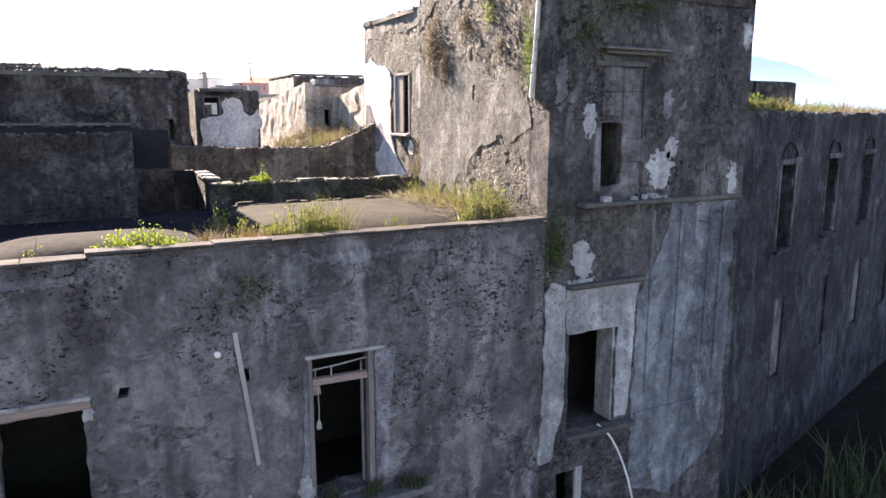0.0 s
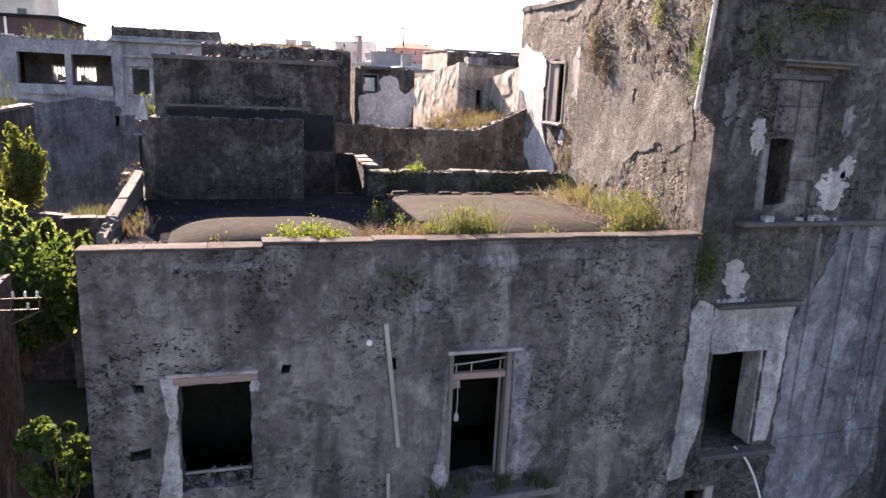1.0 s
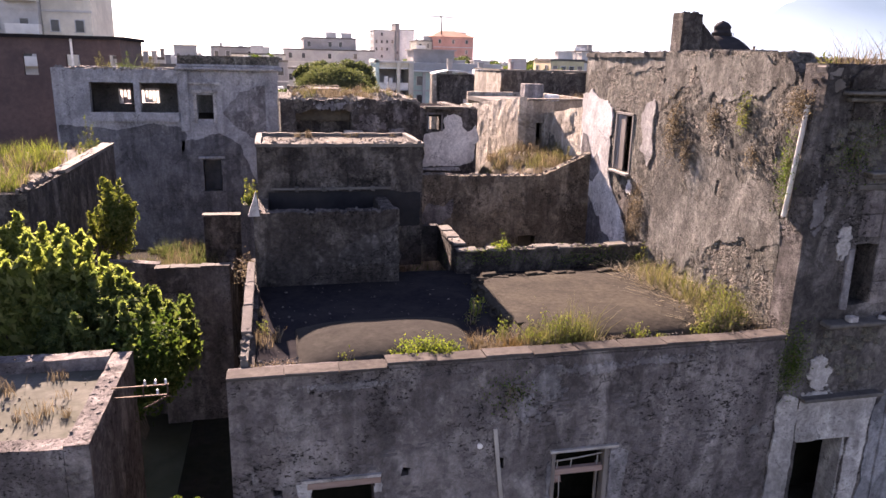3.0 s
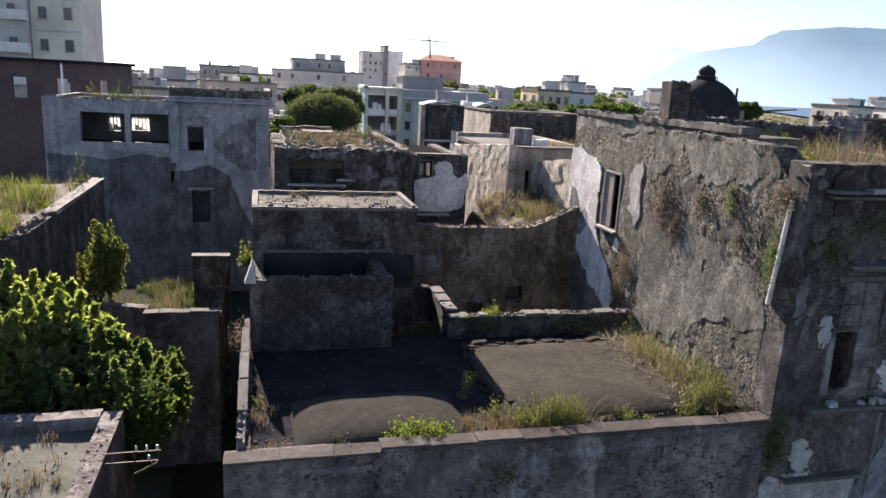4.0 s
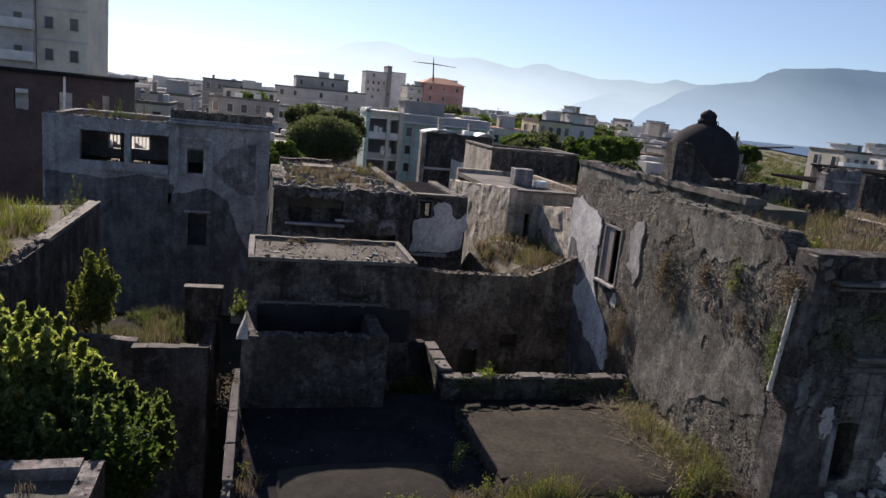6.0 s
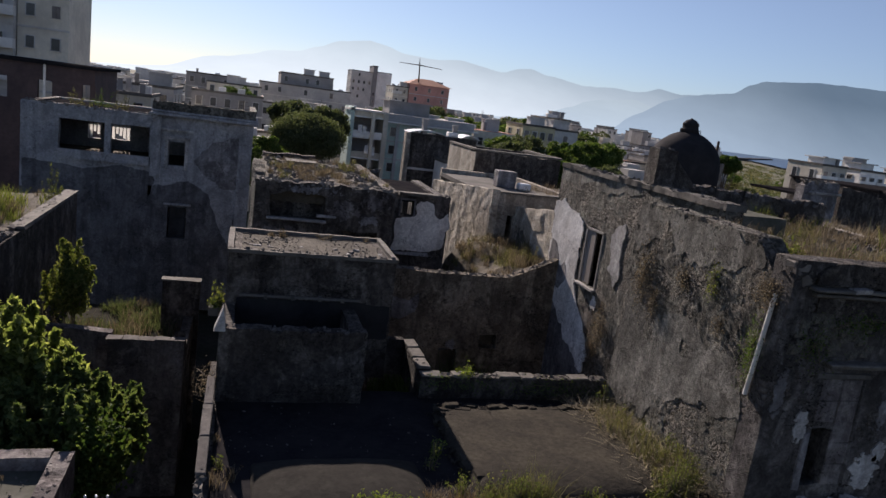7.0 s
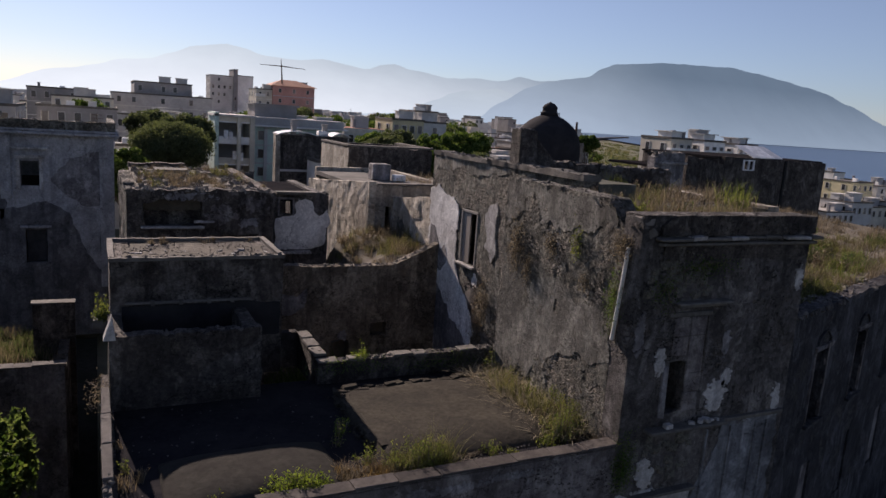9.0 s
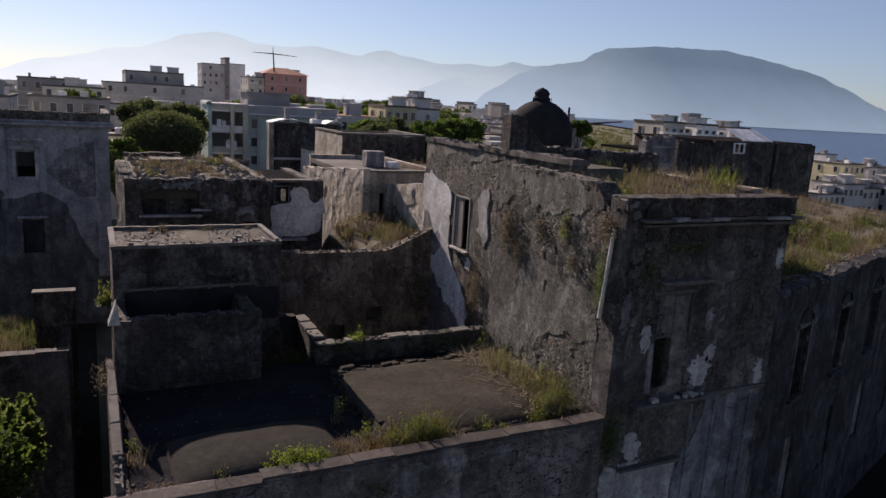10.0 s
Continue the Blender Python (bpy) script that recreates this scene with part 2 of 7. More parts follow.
M_VAULT = grainy("vault_cement", (0.038, 0.034, 0.027), (0.074, 0.067, 0.053), 9, 0.97, 0.9, 0.025, (0.026, 0.024, 0.022), spec=0.03)
# darker copy of the vault cement, shade put into the colour
M_HUMP = grainy("shaded_vault_cement", (0.026, 0.025, 0.022), (0.044, 0.042, 0.037), 7, 0.98, 0.7, 0.02, (0.024, 0.022, 0.021), spec=0.02)
M_CAP = grainy("capstone", (0.095, 0.088, 0.080), (0.165, 0.154, 0.138), 8, 0.9, 0.8, 0.03, (0.05, 0.047, 0.044))
M_STONE = grainy("tuff_stone", (0.10, 0.092, 0.086), (0.165, 0.152, 0.14), 7, 0.95, 0.9, 0.03, (0.08, 0.075, 0.072))
P_SCREED = grainy("roof_cement", (0.13, 0.125, 0.115), (0.21, 0.20, 0.185), 3, 0.95, 0.4, 0.02, (0.08, 0.077, 0.07), spec=0.05)
# near-black soil colour, also standing in for alley and room shade
M_SOIL_AND_SHADE = grainy("soil_and_shade", (0.018, 0.017, 0.014), (0.034, 0.032, 0.025), 3, 0.98, 0.6, 0.03, (0.014, 0.018, 0.011), spec=0.02)
M_DIRT = grainy("roof_dirt", (0.075, 0.066, 0.053), (0.145, 0.128, 0.102), 5, 0.97, 0.9, 0.04, (0.05, 0.045, 0.037))
M_GRIT = grainy("pale_grit", (0.125, 0.114, 0.10), (0.23, 0.212, 0.186), 14, 0.95, 0.9, 0.02, (0.075, 0.068, 0.06))
M_NEAR_BLACK = grainy("near_black_coat", (0.012, 0.012, 0.014), (0.022, 0.022, 0.025), 5, 0.85, 0.4, 0.01, (0.035, 0.033, 0.032), spec=0.1)
M_COPE = grainy("dirty_coping", (0.055, 0.049, 0.046), (0.10, 0.09, 0.082), 8, 0.95, 0.8, 0.02, (0.035, 0.032, 0.031), spec=0.05)
M_WOOD = grainy("weathered_wood", (0.17, 0.15, 0.135), (0.28, 0.255, 0.235), 14, 0.8, 0.5, 0.01, (0.10, 0.085, 0.075), stretch=(1, 1, 0.12))
M_REDWOOD = grainy("reddish_wood", (0.215, 0.145, 0.12), (0.31, 0.225, 0.19), 12, 0.8, 0.5, 0.01, (0.11, 0.08, 0.07), stretch=(0.15, 1, 1))
M_PALEWOOD = grainy("bleached_wood", (0.26, 0.245, 0.225), (0.38, 0.36, 0.33), 12, 0.8, 0.5, 0.01, (0.17, 0.155, 0.14), stretch=(1, 1, 0.15))
M_PIPE = grainy("pale_pipe", (0.62, 0.60, 0.56), (0.74, 0.72, 0.68), 10, 0.6, 0.2, 0.005, (0.45, 0.41, 0.36))
M_IRON = grainy("rusty_iron", (0.10, 0.075, 0.06), (0.18, 0.12, 0.09), 20, 0.75, 0.4, 0.005, metal=0.4)
M_CERAMIC = grainy("white_ceramic", (0.75, 0.74, 0.72), (0.82, 0.81, 0.79), 10, 0.3, 0.1, 0.002, spec=0.5)
M_DARKPANE = grainy("dark_glass", (0.02, 0.022, 0.025), (0.05, 0.052, 0.058), 2, 0.25, 0.05, 0.002, spec=0.5)
M_BARK = grainy("bark", (0.10, 0.08, 0.06), (0.20, 0.165, 0.13), 12, 0.95, 0.8, 0.02, stretch=(1, 1, 0.3))
M_LEAF = leafy("tree_leaf", (0.068, 0.095, 0.03), (0.145, 0.182, 0.06), (0.26, 0.285, 0.115), 0.55)
M_LEAF_DARK = leafy("shaded_leaf", (0.04, 0.064, 0.026), (0.082, 0.115, 0.045), (0.15, 0.18, 0.075), 0.45)
M_WEED = leafy("weed_leaf", (0.055, 0.078, 0.021), (0.105, 0.128, 0.036), (0.19, 0.195, 0.072), 0.36)
M_DRY = leafy("dry_grass", (0.07, 0.058, 0.04), (0.14, 0.118, 0.084), (0.25, 0.215, 0.155), 0.28, (1.3, 1.2, 1.0))
M_STRAW = leafy("pale_straw", (0.14, 0.118, 0.08), (0.25, 0.215, 0.15), (0.36, 0.315, 0.225), 0.25, (1.2, 1.15, 1.0))
M_PINE = leafy("pine_needle", (0.044, 0.056, 0.034), (0.072, 0.09, 0.05), (0.11, 0.128, 0.072), 0.35)
M_LIME = leafy("lime_leaf", (0.075, 0.11, 0.02), (0.13, 0.175, 0.03), (0.20, 0.235, 0.055), 0.42)
M_SCRUB = leafy("scrub_grass", (0.048, 0.052, 0.024), (0.105, 0.105, 0.048), (0.18, 0.165, 0.085), 0.34, (1.4, 1.4, 0.9))
M_IVY = leafy("ivy_leaf", (0.03, 0.055, 0.015), (0.06, 0.10, 0.025), (0.12, 0.15, 0.05), 0.35)


# ---- builders ----
def thing(name, at, label, category, group="", kind=""):
    e = new(name)
    e.empty_display_size = 0.3
    e.location = at
    return tagged(e, label, category, group, kind)


def child(ob, parent):
    ob.parent = parent
    ob.matrix_parent_inverse = Matrix.Translation(-Vector(parent.location))
    return ob


def finish(name, bm, mat, smooth=False):
    bmesh.ops.recalc_face_normals(bm, faces=bm.faces)
    me = bpy.data.meshes.new(name)
    bm.to_mesh(me)
    bm.free()
    me.materials.append(mat)
    if smooth:
        me.polygons.foreach_set("use_smooth", [True] * len(me.polygons))
    return me


def part(name, bm, mat, parent, label="", smooth=False):
    ob = child(new(name, finish(name, bm, mat, smooth)), parent)
    return tagged(ob, label)


def solo(name, bm, mat, label, category, group="", kind="", smooth=False):
    return tagged(new(name, finish(name, bm, mat, smooth)), label, category, group, kind)


def box(bm, x0, x1, y0, y1, z0, z1, bevel=0.0, jitter=0.0):
    r = bmesh.ops.create_cube(bm, size=1)
    vs = r["verts"]
    for v in vs:
        v.co = Vector(((x0 + x1) / 2 + v.co.x * (x1 - x0), (y0 + y1) / 2 + v.co.y * (y1 - y0), (z0 + z1) / 2 + v.co.z * (z1 - z0)))
        if jitter:
            v.co += Vector([random.uniform(-jitter, jitter) for _ in range(3)])
    if bevel:
        es = list({e for v in vs for e in v.link_edges})
        bmesh.ops.bevel(bm, geom=es, offset=bevel, segments=1, affect="EDGES")
    return vs


def boxes(*specs, bevel=0.0, jitter=0.0):
    bm = bmesh.new()
    for s in specs:
        box(bm, *s, bevel=bevel, jitter=jitter)
    return bm


def cuts(a, b, marks, step):
    pts = sorted({a, b, *[m for m in marks if a < m < b]})
    out = []
    for p, q in zip(pts, pts[1:]):
        n = max(1, round((q - p) / step))
        out += [p + (q - p) * i / n for i in range(n)]
    return out + [b]


def wall(axis, a0, a1, z0, z1, d0, d1, holes=(), top=None, step=0.45, rough=0.012, rag=0.03, seed=0, lump=0.0):
    """A wall along x or y with real openings (u0, u1, z0, z1), uneven faces, ragged reveals and, by top(u), a broken top."""
    us = cuts(a0, a1, [h for o in holes for h in o[:2]], step)
    zs = cuts(z0, z1, [h for o in holes for h in o[2:]], step)
    nu, nz = len(us) - 1, len(zs) - 1
    solid = np.ones((nu, nz), bool)
    for i in range(nu):
        for j in range(nz):
            u, z = (us[i] + us[i + 1]) / 2, (zs[j] + zs[j + 1]) / 2
            solid[i, j] = not any(o[0] < u < o[1] and o[2] < z < o[3] for o in holes)
    edge = set()
    for o in holes:
        edge |= {(i, j) for i in range(nu + 1) for j in range(nz + 1) if o[0] <= us[i] <= o[1] and o[2] <= zs[j] <= o[3]}
    bm, vs = bmesh.new(), {}

    def vert(i, j, side):
        if (i, j, side) not in vs:
            u, z, d = us[i], zs[j], (d0, d1)[side]
            q = Vector((u * 1.3 + seed, z * 1.3, side * 7.7 + seed * 3.1))
            if (i, j) in edge:
                u += rag * noise.noise(q * 2.9)
                z += rag * noise.noise(q * 2.7 + Vector((9, 3, 1)))
            if 0 < i < nu and j < nz or not top:
                d += rough * (noise.noise(q) + 0.7 * noise.noise(q * 2.9))
                if lump:
                    d += lump * (noise.noise(q * 6.7) + 0.8 * noise.noise(q * 10.3)) * (0.5 + 1.1 * noise.noise(q * 0.8 + Vector((5, 2, 8))))
            if top and z > z0 + 0.01:
                z = z0 + (z - z0) * (top(u) - z0) / (z1 - z0)
            vs[i, j, side] = bm.verts.new((u, d, z) if axis == "x" else (d, u, z))
        return vs[i, j, side]

    for i in range(nu):
        for j in range(nz):
            if not solid[i, j]:
                continue
            for s in (0, 1):
                bm.faces.new([vert(i, j, s), vert(i + 1, j, s), vert(i + 1, j + 1, s), vert(i, j + 1, s)])
            for (di, dj), (p, q) in {(-1, 0): ((i, j), (i, j + 1)), (1, 0): ((i + 1, j), (i + 1, j + 1)), (0, -1): ((i, j), (i + 1, j)), (0, 1): ((i, j + 1), (i + 1, j + 1))}.items():
                a, b = i + di, j + dj
                if not (0 <= a < nu and 0 <= b < nz and solid[a, b]):
                    bm.faces.new([vert(*p, 0), vert(*q, 0), vert(*q, 1), vert(*p, 1)])
    return bm


def ragged(u, amp, freq=1.6, seed=0.0):
    return amp * (noise.noise(Vector((u * freq, seed, 1.7))) + 0.5 * noise.noise(Vector((u * freq * 3.1, seed, 8.2))))


def slab(x0, x1, y0, y1, z0, z1, step=0.5, rise=0.02, seed=0.0, sag=None):
    """A deck with an uneven top."""
    bm = bmesh.new()
    xs, ys = cuts(x0, x1, (), step), cuts(y0, y1, (), step)
    g = {}
    for i, x in enumerate(xs):
        for j, y in enumerate(ys):
            z = z1 + rise * noise.noise(Vector((x * 0.9, y * 0.9, seed))) + (sag(x, y) if sag else 0)
            g[i, j] = bm.verts.new((x, y, z))
    for i in range(len(xs) - 1):
        for j in range(len(ys) - 1):
            bm.faces.new([g[i, j], g[i + 1, j], g[i + 1, j + 1], g[i, j + 1]])
    rim = [g[i, 0] for i in range(len(xs))] + [g[len(xs) - 1, j] for j in range(1, len(ys))]
    rim += [g[i, len(ys) - 1] for i in range(len(xs) - 2, -1, -1)] + [g[0, j] for j in range(len(ys) - 2, 0, -1)]
    low = [bm.verts.new((v.co.x, v.co.y, z0)) for v in rim]
    for k in range(len(rim)):
        n = (k + 1) % len(rim)
        bm.faces.new([rim[k], low[k], low[n], rim[n]])
    bm.faces.new(low)
    return bm


def plate(axis, d, field, u0, u1, z0, z1, cell, thick):
    """A thin skin of plaster on a wall, wherever field(u, z) is above zero, with a torn edge of its own thickness."""
    nu, nz = int((u1 - u0) / cell) + 2, int((z1 - z0) / cell) + 2
    F = [[field(u0 + cell * i, z0 + cell * j) for j in range(nz)] for i in range(nu)]
    bm, vs = bmesh.new(), {}
    put = (lambda u, z, o: (u, d + o, z)) if axis == "x" else (lambda u, z, o: (d + o, u, z))

    def vert(key, u, z, o):
        if (key, o) not in vs:
            vs[key, o] = bm.verts.new(put(u, z, o))
        return vs[key, o]

    for i in range(nu - 1):
        for j in range(nz - 1):
            loop = ((i, j), (i + 1, j), (i + 1, j + 1), (i, j + 1))
            pts = []
            for a, b in zip(loop, loop[1:] + loop[:1]):
                fa, fb = F[a[0]][a[1]], F[b[0]][b[1]]
                if fa > 0:
                    pts.append((a, u0 + cell * a[0], z0 + cell * a[1], False))
                if (fa > 0) != (fb > 0):
                    f = min(0.95, max(0.05, fa / (fa - fb)))
                    if a > b:
                        key = (b, a)
                    else:
                        key = (a, b)
                    pts.append((key, u0 + cell * (a[0] + f * (b[0] - a[0])), z0 + cell * (a[1] + f * (b[1] - a[1])), True))
            if len(pts) < 3:
                continue
            bm.faces.new([vert(k, u, z, -thick) for k, u, z, _ in pts])
            for p, q in zip(pts, pts[1:] + pts[:1]):
                if p[3] and q[3] and len(pts) > 2:
                    bm.faces.new([vert(p[0], p[1], p[2], -thick), vert(q[0], q[1], q[2], -thick), vert(q[0], q[1], q[2], 0.03), vert(p[0], p[1], p[2], 0.03)])
    return bm


def torn(u, z, seed, size):
    q = Vector((u / size, z / size, seed))
    return noise.noise(q) + 0.55 * noise.noise(q * 2.3) + 0.4 * noise.noise(q * 5.1) + 0.25 * noise.noise(q * 11)


def blob(axis, d, cu, cz, ru, rz, thick=0.02, seed=0.0, spiky=0.35):
    """A fragment of plaster with a torn outline, standing proud of a wall (axis: the way along the wall)."""
    r = min(ru, rz)

    def field(u, z):
        a, b = abs(u - cu) / ru, abs(z - cz) / rz
        return (1 - (a ** 2.6 + b ** 2.6) ** (1 / 2.6)) + spiky * 1.1 * torn(u, z, seed, r * 0.9)

    return plate(axis, d, field, cu - ru * 1.7, cu + ru * 1.7, cz - rz * 1.7, cz + rz * 1.7, max(0.012, r / 10), thick)


def sheet(axis, d, corners, thick=0.02, seed=0.0, tear=0.12, step=0.12, flake=0.0):
    """A larger field of plaster: a polygon (u, z) with torn edges and, by flake, holes in it."""
    ring = list(zip(corners, corners[1:] + corners[:1]))

    def field(u, z):
        near, inside = 9.0, False
        for (a, b), (c, e) in ring:
            du, dz = c - a, e - b
            f = max(0.0, min(1.0, ((u - a) * du + (z - b) * dz) / (du * du + dz * dz)))
            near = min(near, math.hypot(u - a - f * du, z - b - f * dz))
            if (b > z) != (e > z) and u < (c - a) * (z - b) / (e - b) + a:
                inside = not inside
        near = near if inside else -near
        return min(near + tear * 0.8 * torn(u, z, seed, 0.6), 0.34 - flake + 0.5 * torn(u, z, seed + 9, 0.8) + 0.3 if flake else 9.0)

    us, zs = [p[0] for p in corners], [p[1] for p in corners]
    cell = max(0.02, min(0.07, min(max(us) - min(us), max(zs) - min(zs)) / 14))
    m = tear * 2
    return plate(axis, d, field, min(us) - m, max(us) + m, min(zs) - m, max(zs) + m, cell, thick)


def tube(bm, pts, radii, sides=8):
    rings = []
    for k, (p, r) in enumerate(zip(pts, radii)):
        p = Vector(p)
        d = (Vector(pts[min(k + 1, len(pts) - 1)]) - Vector(pts[max(k - 1, 0)])).normalized()
        a = d.orthogonal().normalized()
        b = d.cross(a)
        rings.append([bm.verts.new(p + r * (math.cos(2 * math.pi * i / sides) * a + math.sin(2 * math.pi * i / sides) * b)) for i in range(sides)])
    for A, B in zip(rings, rings[1:]):
        for i in range(sides):
            j = (i + 1) % sides
            bm.faces.new([A[i], A[j], B[j], B[i]])
    bm.faces.new(rings[0])
    bm.faces.new(rings[-1])
    return bm


def leaf_mesh(name, centres, size, mat, rng, droop=0.3, long=1.6):
    """Many small bent leaves, one at each centre."""
    n = len(centres)
    a = rng.normal(size=(n, 3))
    a[:, 2] -= droop
    a /= np.linalg.norm(a, axis=1)[:, None]
    b = np.cross(a, rng.normal(size=(n, 3)))
    b /= np.linalg.norm(b, axis=1)[:, None]
    s = size * rng.uniform(0.6, 1.35, (n, 1))
    up = np.cross(a, b)
    base, tip = centres - a * s * long / 2, centres + a * s * long / 2
    l, r = centres + b * s / 2 + up * s * 0.12, centres - b * s / 2 + up * s * 0.12
    v = np.stack([base, l, tip, r], 1).reshape(-1, 3)
    i = np.arange(n)[:, None] * 4
    f = np.concatenate([i + [0, 1, 2], i + [0, 2, 3]], 1).reshape(-1, 3)
    me = bpy.data.meshes.new(name)
    me.from_pydata(v.tolist(), [], f.tolist())
    me.materials.append(mat)
    return me


def blade_mesh(name, feet, height, mat, rng, lean=0.35, width=0.02, lay=1.0):
    n = len(feet)
    h = height * rng.uniform(0.45, 1.25, (n, 1))
    d = np.clip(rng.normal(size=(n, 2)), -1.5, 1.5) * lean
    top = feet + np.concatenate([d * h, h * lay], 1)
    midp = feet + np.concatenate([d * h * 0.4, h * 0.6 * lay + 0.01], 1)
    ang = rng.uniform(0, 2 * math.pi, n)
    w = np.stack([np.cos(ang), np.sin(ang), np.zeros(n)], 1) * width
    v = np.stack([feet - w, feet + w, midp + w * 0.7, midp - w * 0.7, top], 1).reshape(-1, 3)
    i = np.arange(n)[:, None] * 5
    f = np.concatenate([i + [0, 1, 2], i + [0, 2, 3], i + [3, 2, 4]], 1).reshape(-1, 3)
    me = bpy.data.meshes.new(name)
    me.from_pydata(v.tolist(), [], f.tolist())
    me.materials.append(mat)
    return me


def patchy(rng, n, x0, x1, y0, y1, z, clump=1.0, keep=0.0):
    """Feet of grass in uneven clumps over a rectangle; z a number or a function."""
    out = []
    while len(out) < n:
        x, y = rng.uniform(x0, x1), rng.uniform(y0, y1)
        if noise.noise(Vector((x * clump, y * clump, 3.3))) > keep + rng.uniform(-0.3, 0.3):
            out.append((x, y, z(x, y) if callable(z) else z))
    return np.array(out)


def grass(name, rng, n, area, z, height, mat, label, keep=0.0, clump=1.0, width=0.018, lean=0.35, lay=1.0):
    """Grass in tufts of uneven size with bare ground between."""
    per = 34
    tufts = patchy(rng, max(6, n // per), *area, z, clump, keep)
    size = rng.lognormal(-0.25, 0.5, len(tufts))
    feet, tall = [], []
    for p, q in zip(tufts, size):
        k = max(6, int(per * q))
        o = rng.normal(size=(k, 3)) * (0.10 * height / 0.5 * (0.6 + q), 0.10 * height / 0.5 * (0.6 + q), 0)
        feet.append(p + o)
        tall.append(np.full((k, 1), height * min(1.6, 0.45 + 0.6 * q)))
    feet = np.concatenate(feet)
    feet[:, 0] = np.clip(feet[:, 0], area[0], area[1])
    feet[:, 1] = np.clip(feet[:, 1], area[2], area[3])
    return tagged(new(name, blade_mesh(name, feet, np.concatenate(tall), mat, rng, lean, width, lay)), label, "grass", kind="stuff")


def weed(name, at, radius, height, rng, mat, label, n=420, size=0.026, group="rooftop weeds"):
    """An upright leafy plant: thin stems with leaves all along."""
    e = thing(name, at, label, "plant", group)
    bm, cen = bmesh.new(), []
    n = n * 2
    stems = max(9, n // 32)
    for k in range(stems):
        a, r = rng.uniform(0, 2 * math.pi), radius * math.sqrt(rng.uniform(0, 1))
        r *= rng.uniform(0.8, 1.5)
        b = Vector(at) + Vector((math.cos(a) * r * 0.6, math.sin(a) * r * 0.6, -0.04))
        t = Vector(at) + Vector((math.cos(a) * r, math.sin(a) * r, height * (0.22 + 0.95 * rng.uniform(0, 1) ** 1.6) * (1 - 0.4 * (r / radius) ** 2)))
        tube(bm, [b, (b + t) / 2 + Vector((0, 0, 0.05 * height)), t], [0.010, 0.008, 0.004], 4)
        for _ in range(n // stems):
            f = rng.uniform(0.18, 1.05)
            cen.append(b + (t - b) * f + Vector(rng.normal(size=3)) * 0.04)
    tagged(part("stem", bm, M_BARK, e), kind="stuff")
    child(new("foliage", leaf_mesh("foliage", np.array(cen), size * 0.8, mat, rng, -0.7, 2.6)), e)
    return e


def tree(name, at, height, spread, rng, leaf, mat, label, n=9000, clumps=40, trunk=0.16, flat=0.8, group="garden trees", low=0.35, centre=None):
    e = thing(name, at, label, "tree", group)
    at = Vector(at)
    mid = Vector(centre) if centre else at + Vector((0, 0, height * (1 + low) / 2))
    bm = bmesh.new()
    fork = at + (mid - at) * 0.55
    tube(bm, [at - Vector((0, 0, 0.3)), at + (fork - at) * 0.5 + Vector((0.08, -0.05, 0)), fork], [trunk, trunk * 0.8, trunk * 0.62], 10)
    tips = []
    for k in range(clumps):
        d = Vector(rng.normal(size=3)).normalized() * rng.uniform(0.45, 1.0) ** 0.5
        p = mid + Vector((d.x * spread, d.y * spread, d.z * spread * flat))
        tips.append(p)
        if k % 2 == 0:
            q = fork + (p - fork) * 0.5 + Vector((0, 0, 0.12 * spread))
            tube(bm, [fork, q, p], [trunk * 0.42, trunk * 0.24, trunk * 0.06], 6)
    part("trunk", bm, M_BARK, e)
    cen = []
    for p in tips:
        r = spread * rng.uniform(0.17, 0.34)
        c = rng.normal(size=(n // clumps, 3))
        c /= np.linalg.norm(c, axis=1)[:, None]
        c *= r * rng.uniform(0.35, 1.0, (len(c), 1)) ** 0.6
        c[:, 2] *= 0.8
        cen.append(c + np.array(p))
    child(new("crown", leaf_mesh("crown", np.concatenate(cen), leaf, mat, rng, 0.5)), e)
    return e


def shoot_tree(name, at, mid, spread, shoots, per, rng, leaf, mat, label, group="garden trees", rise=1.1, trunk=0.2):
    """A leafy tree whose crown is made of many rising shoots with drooping leaves."""
    e = thing(name, at, label, "tree", group)
    at, mid = Vector(at), Vector(mid)
    bm, cen = bmesh.new(), []
    fork = at + (mid - at) * 0.5
    tube(bm, [at - Vector((0, 0, 0.3)), at + (fork - at) * 0.6 + Vector((0.1, -0.05, 0)), fork], [trunk, trunk * 0.8, trunk * 0.6], 10)
    for k in range(shoots):
        d = Vector(rng.normal(size=3)).normalized()
        r = rng.uniform(0.25, 1.0) ** 0.5
        b = mid + Vector((d.x * spread[0] * r, d.y * spread[1] * r, d.z * spread[2] * r))
        h = rise * rng.uniform(0.5, 1.4)
        t = b + Vector((d.x * 0.35 * h, d.y * 0.35 * h, h))
        if k % 6 == 0:
            tube(bm, [fork, fork + (b - fork) * 0.6 + Vector((0, 0, 0.2)), b], [trunk * 0.4, trunk * 0.22, trunk * 0.09], 6)
        tube(bm, [b, (b + t) / 2, t], [0.025, 0.018, 0.006], 4)
        f = rng.uniform(0.0, 1.05, per)
        w = 0.30 * rise * (1.1 - f)[:, None] ** 0.6 * rng.normal(size=(per, 3)) * (0.55, 0.55, 0.4)
        c = np.array(b)[None] + (np.array(t) - np.array(b))[None] * f[:, None] + w
        c[:, 2] -= 0.35 * np.linalg.norm(w[:, :2], axis=1)
        cen.append(c)
    part("trunk", bm, M_BARK, e)
    child(new("crown", leaf_mesh("crown", np.concatenate(cen), leaf, mat, rng, 0.9, 2.2)), e)
    return e


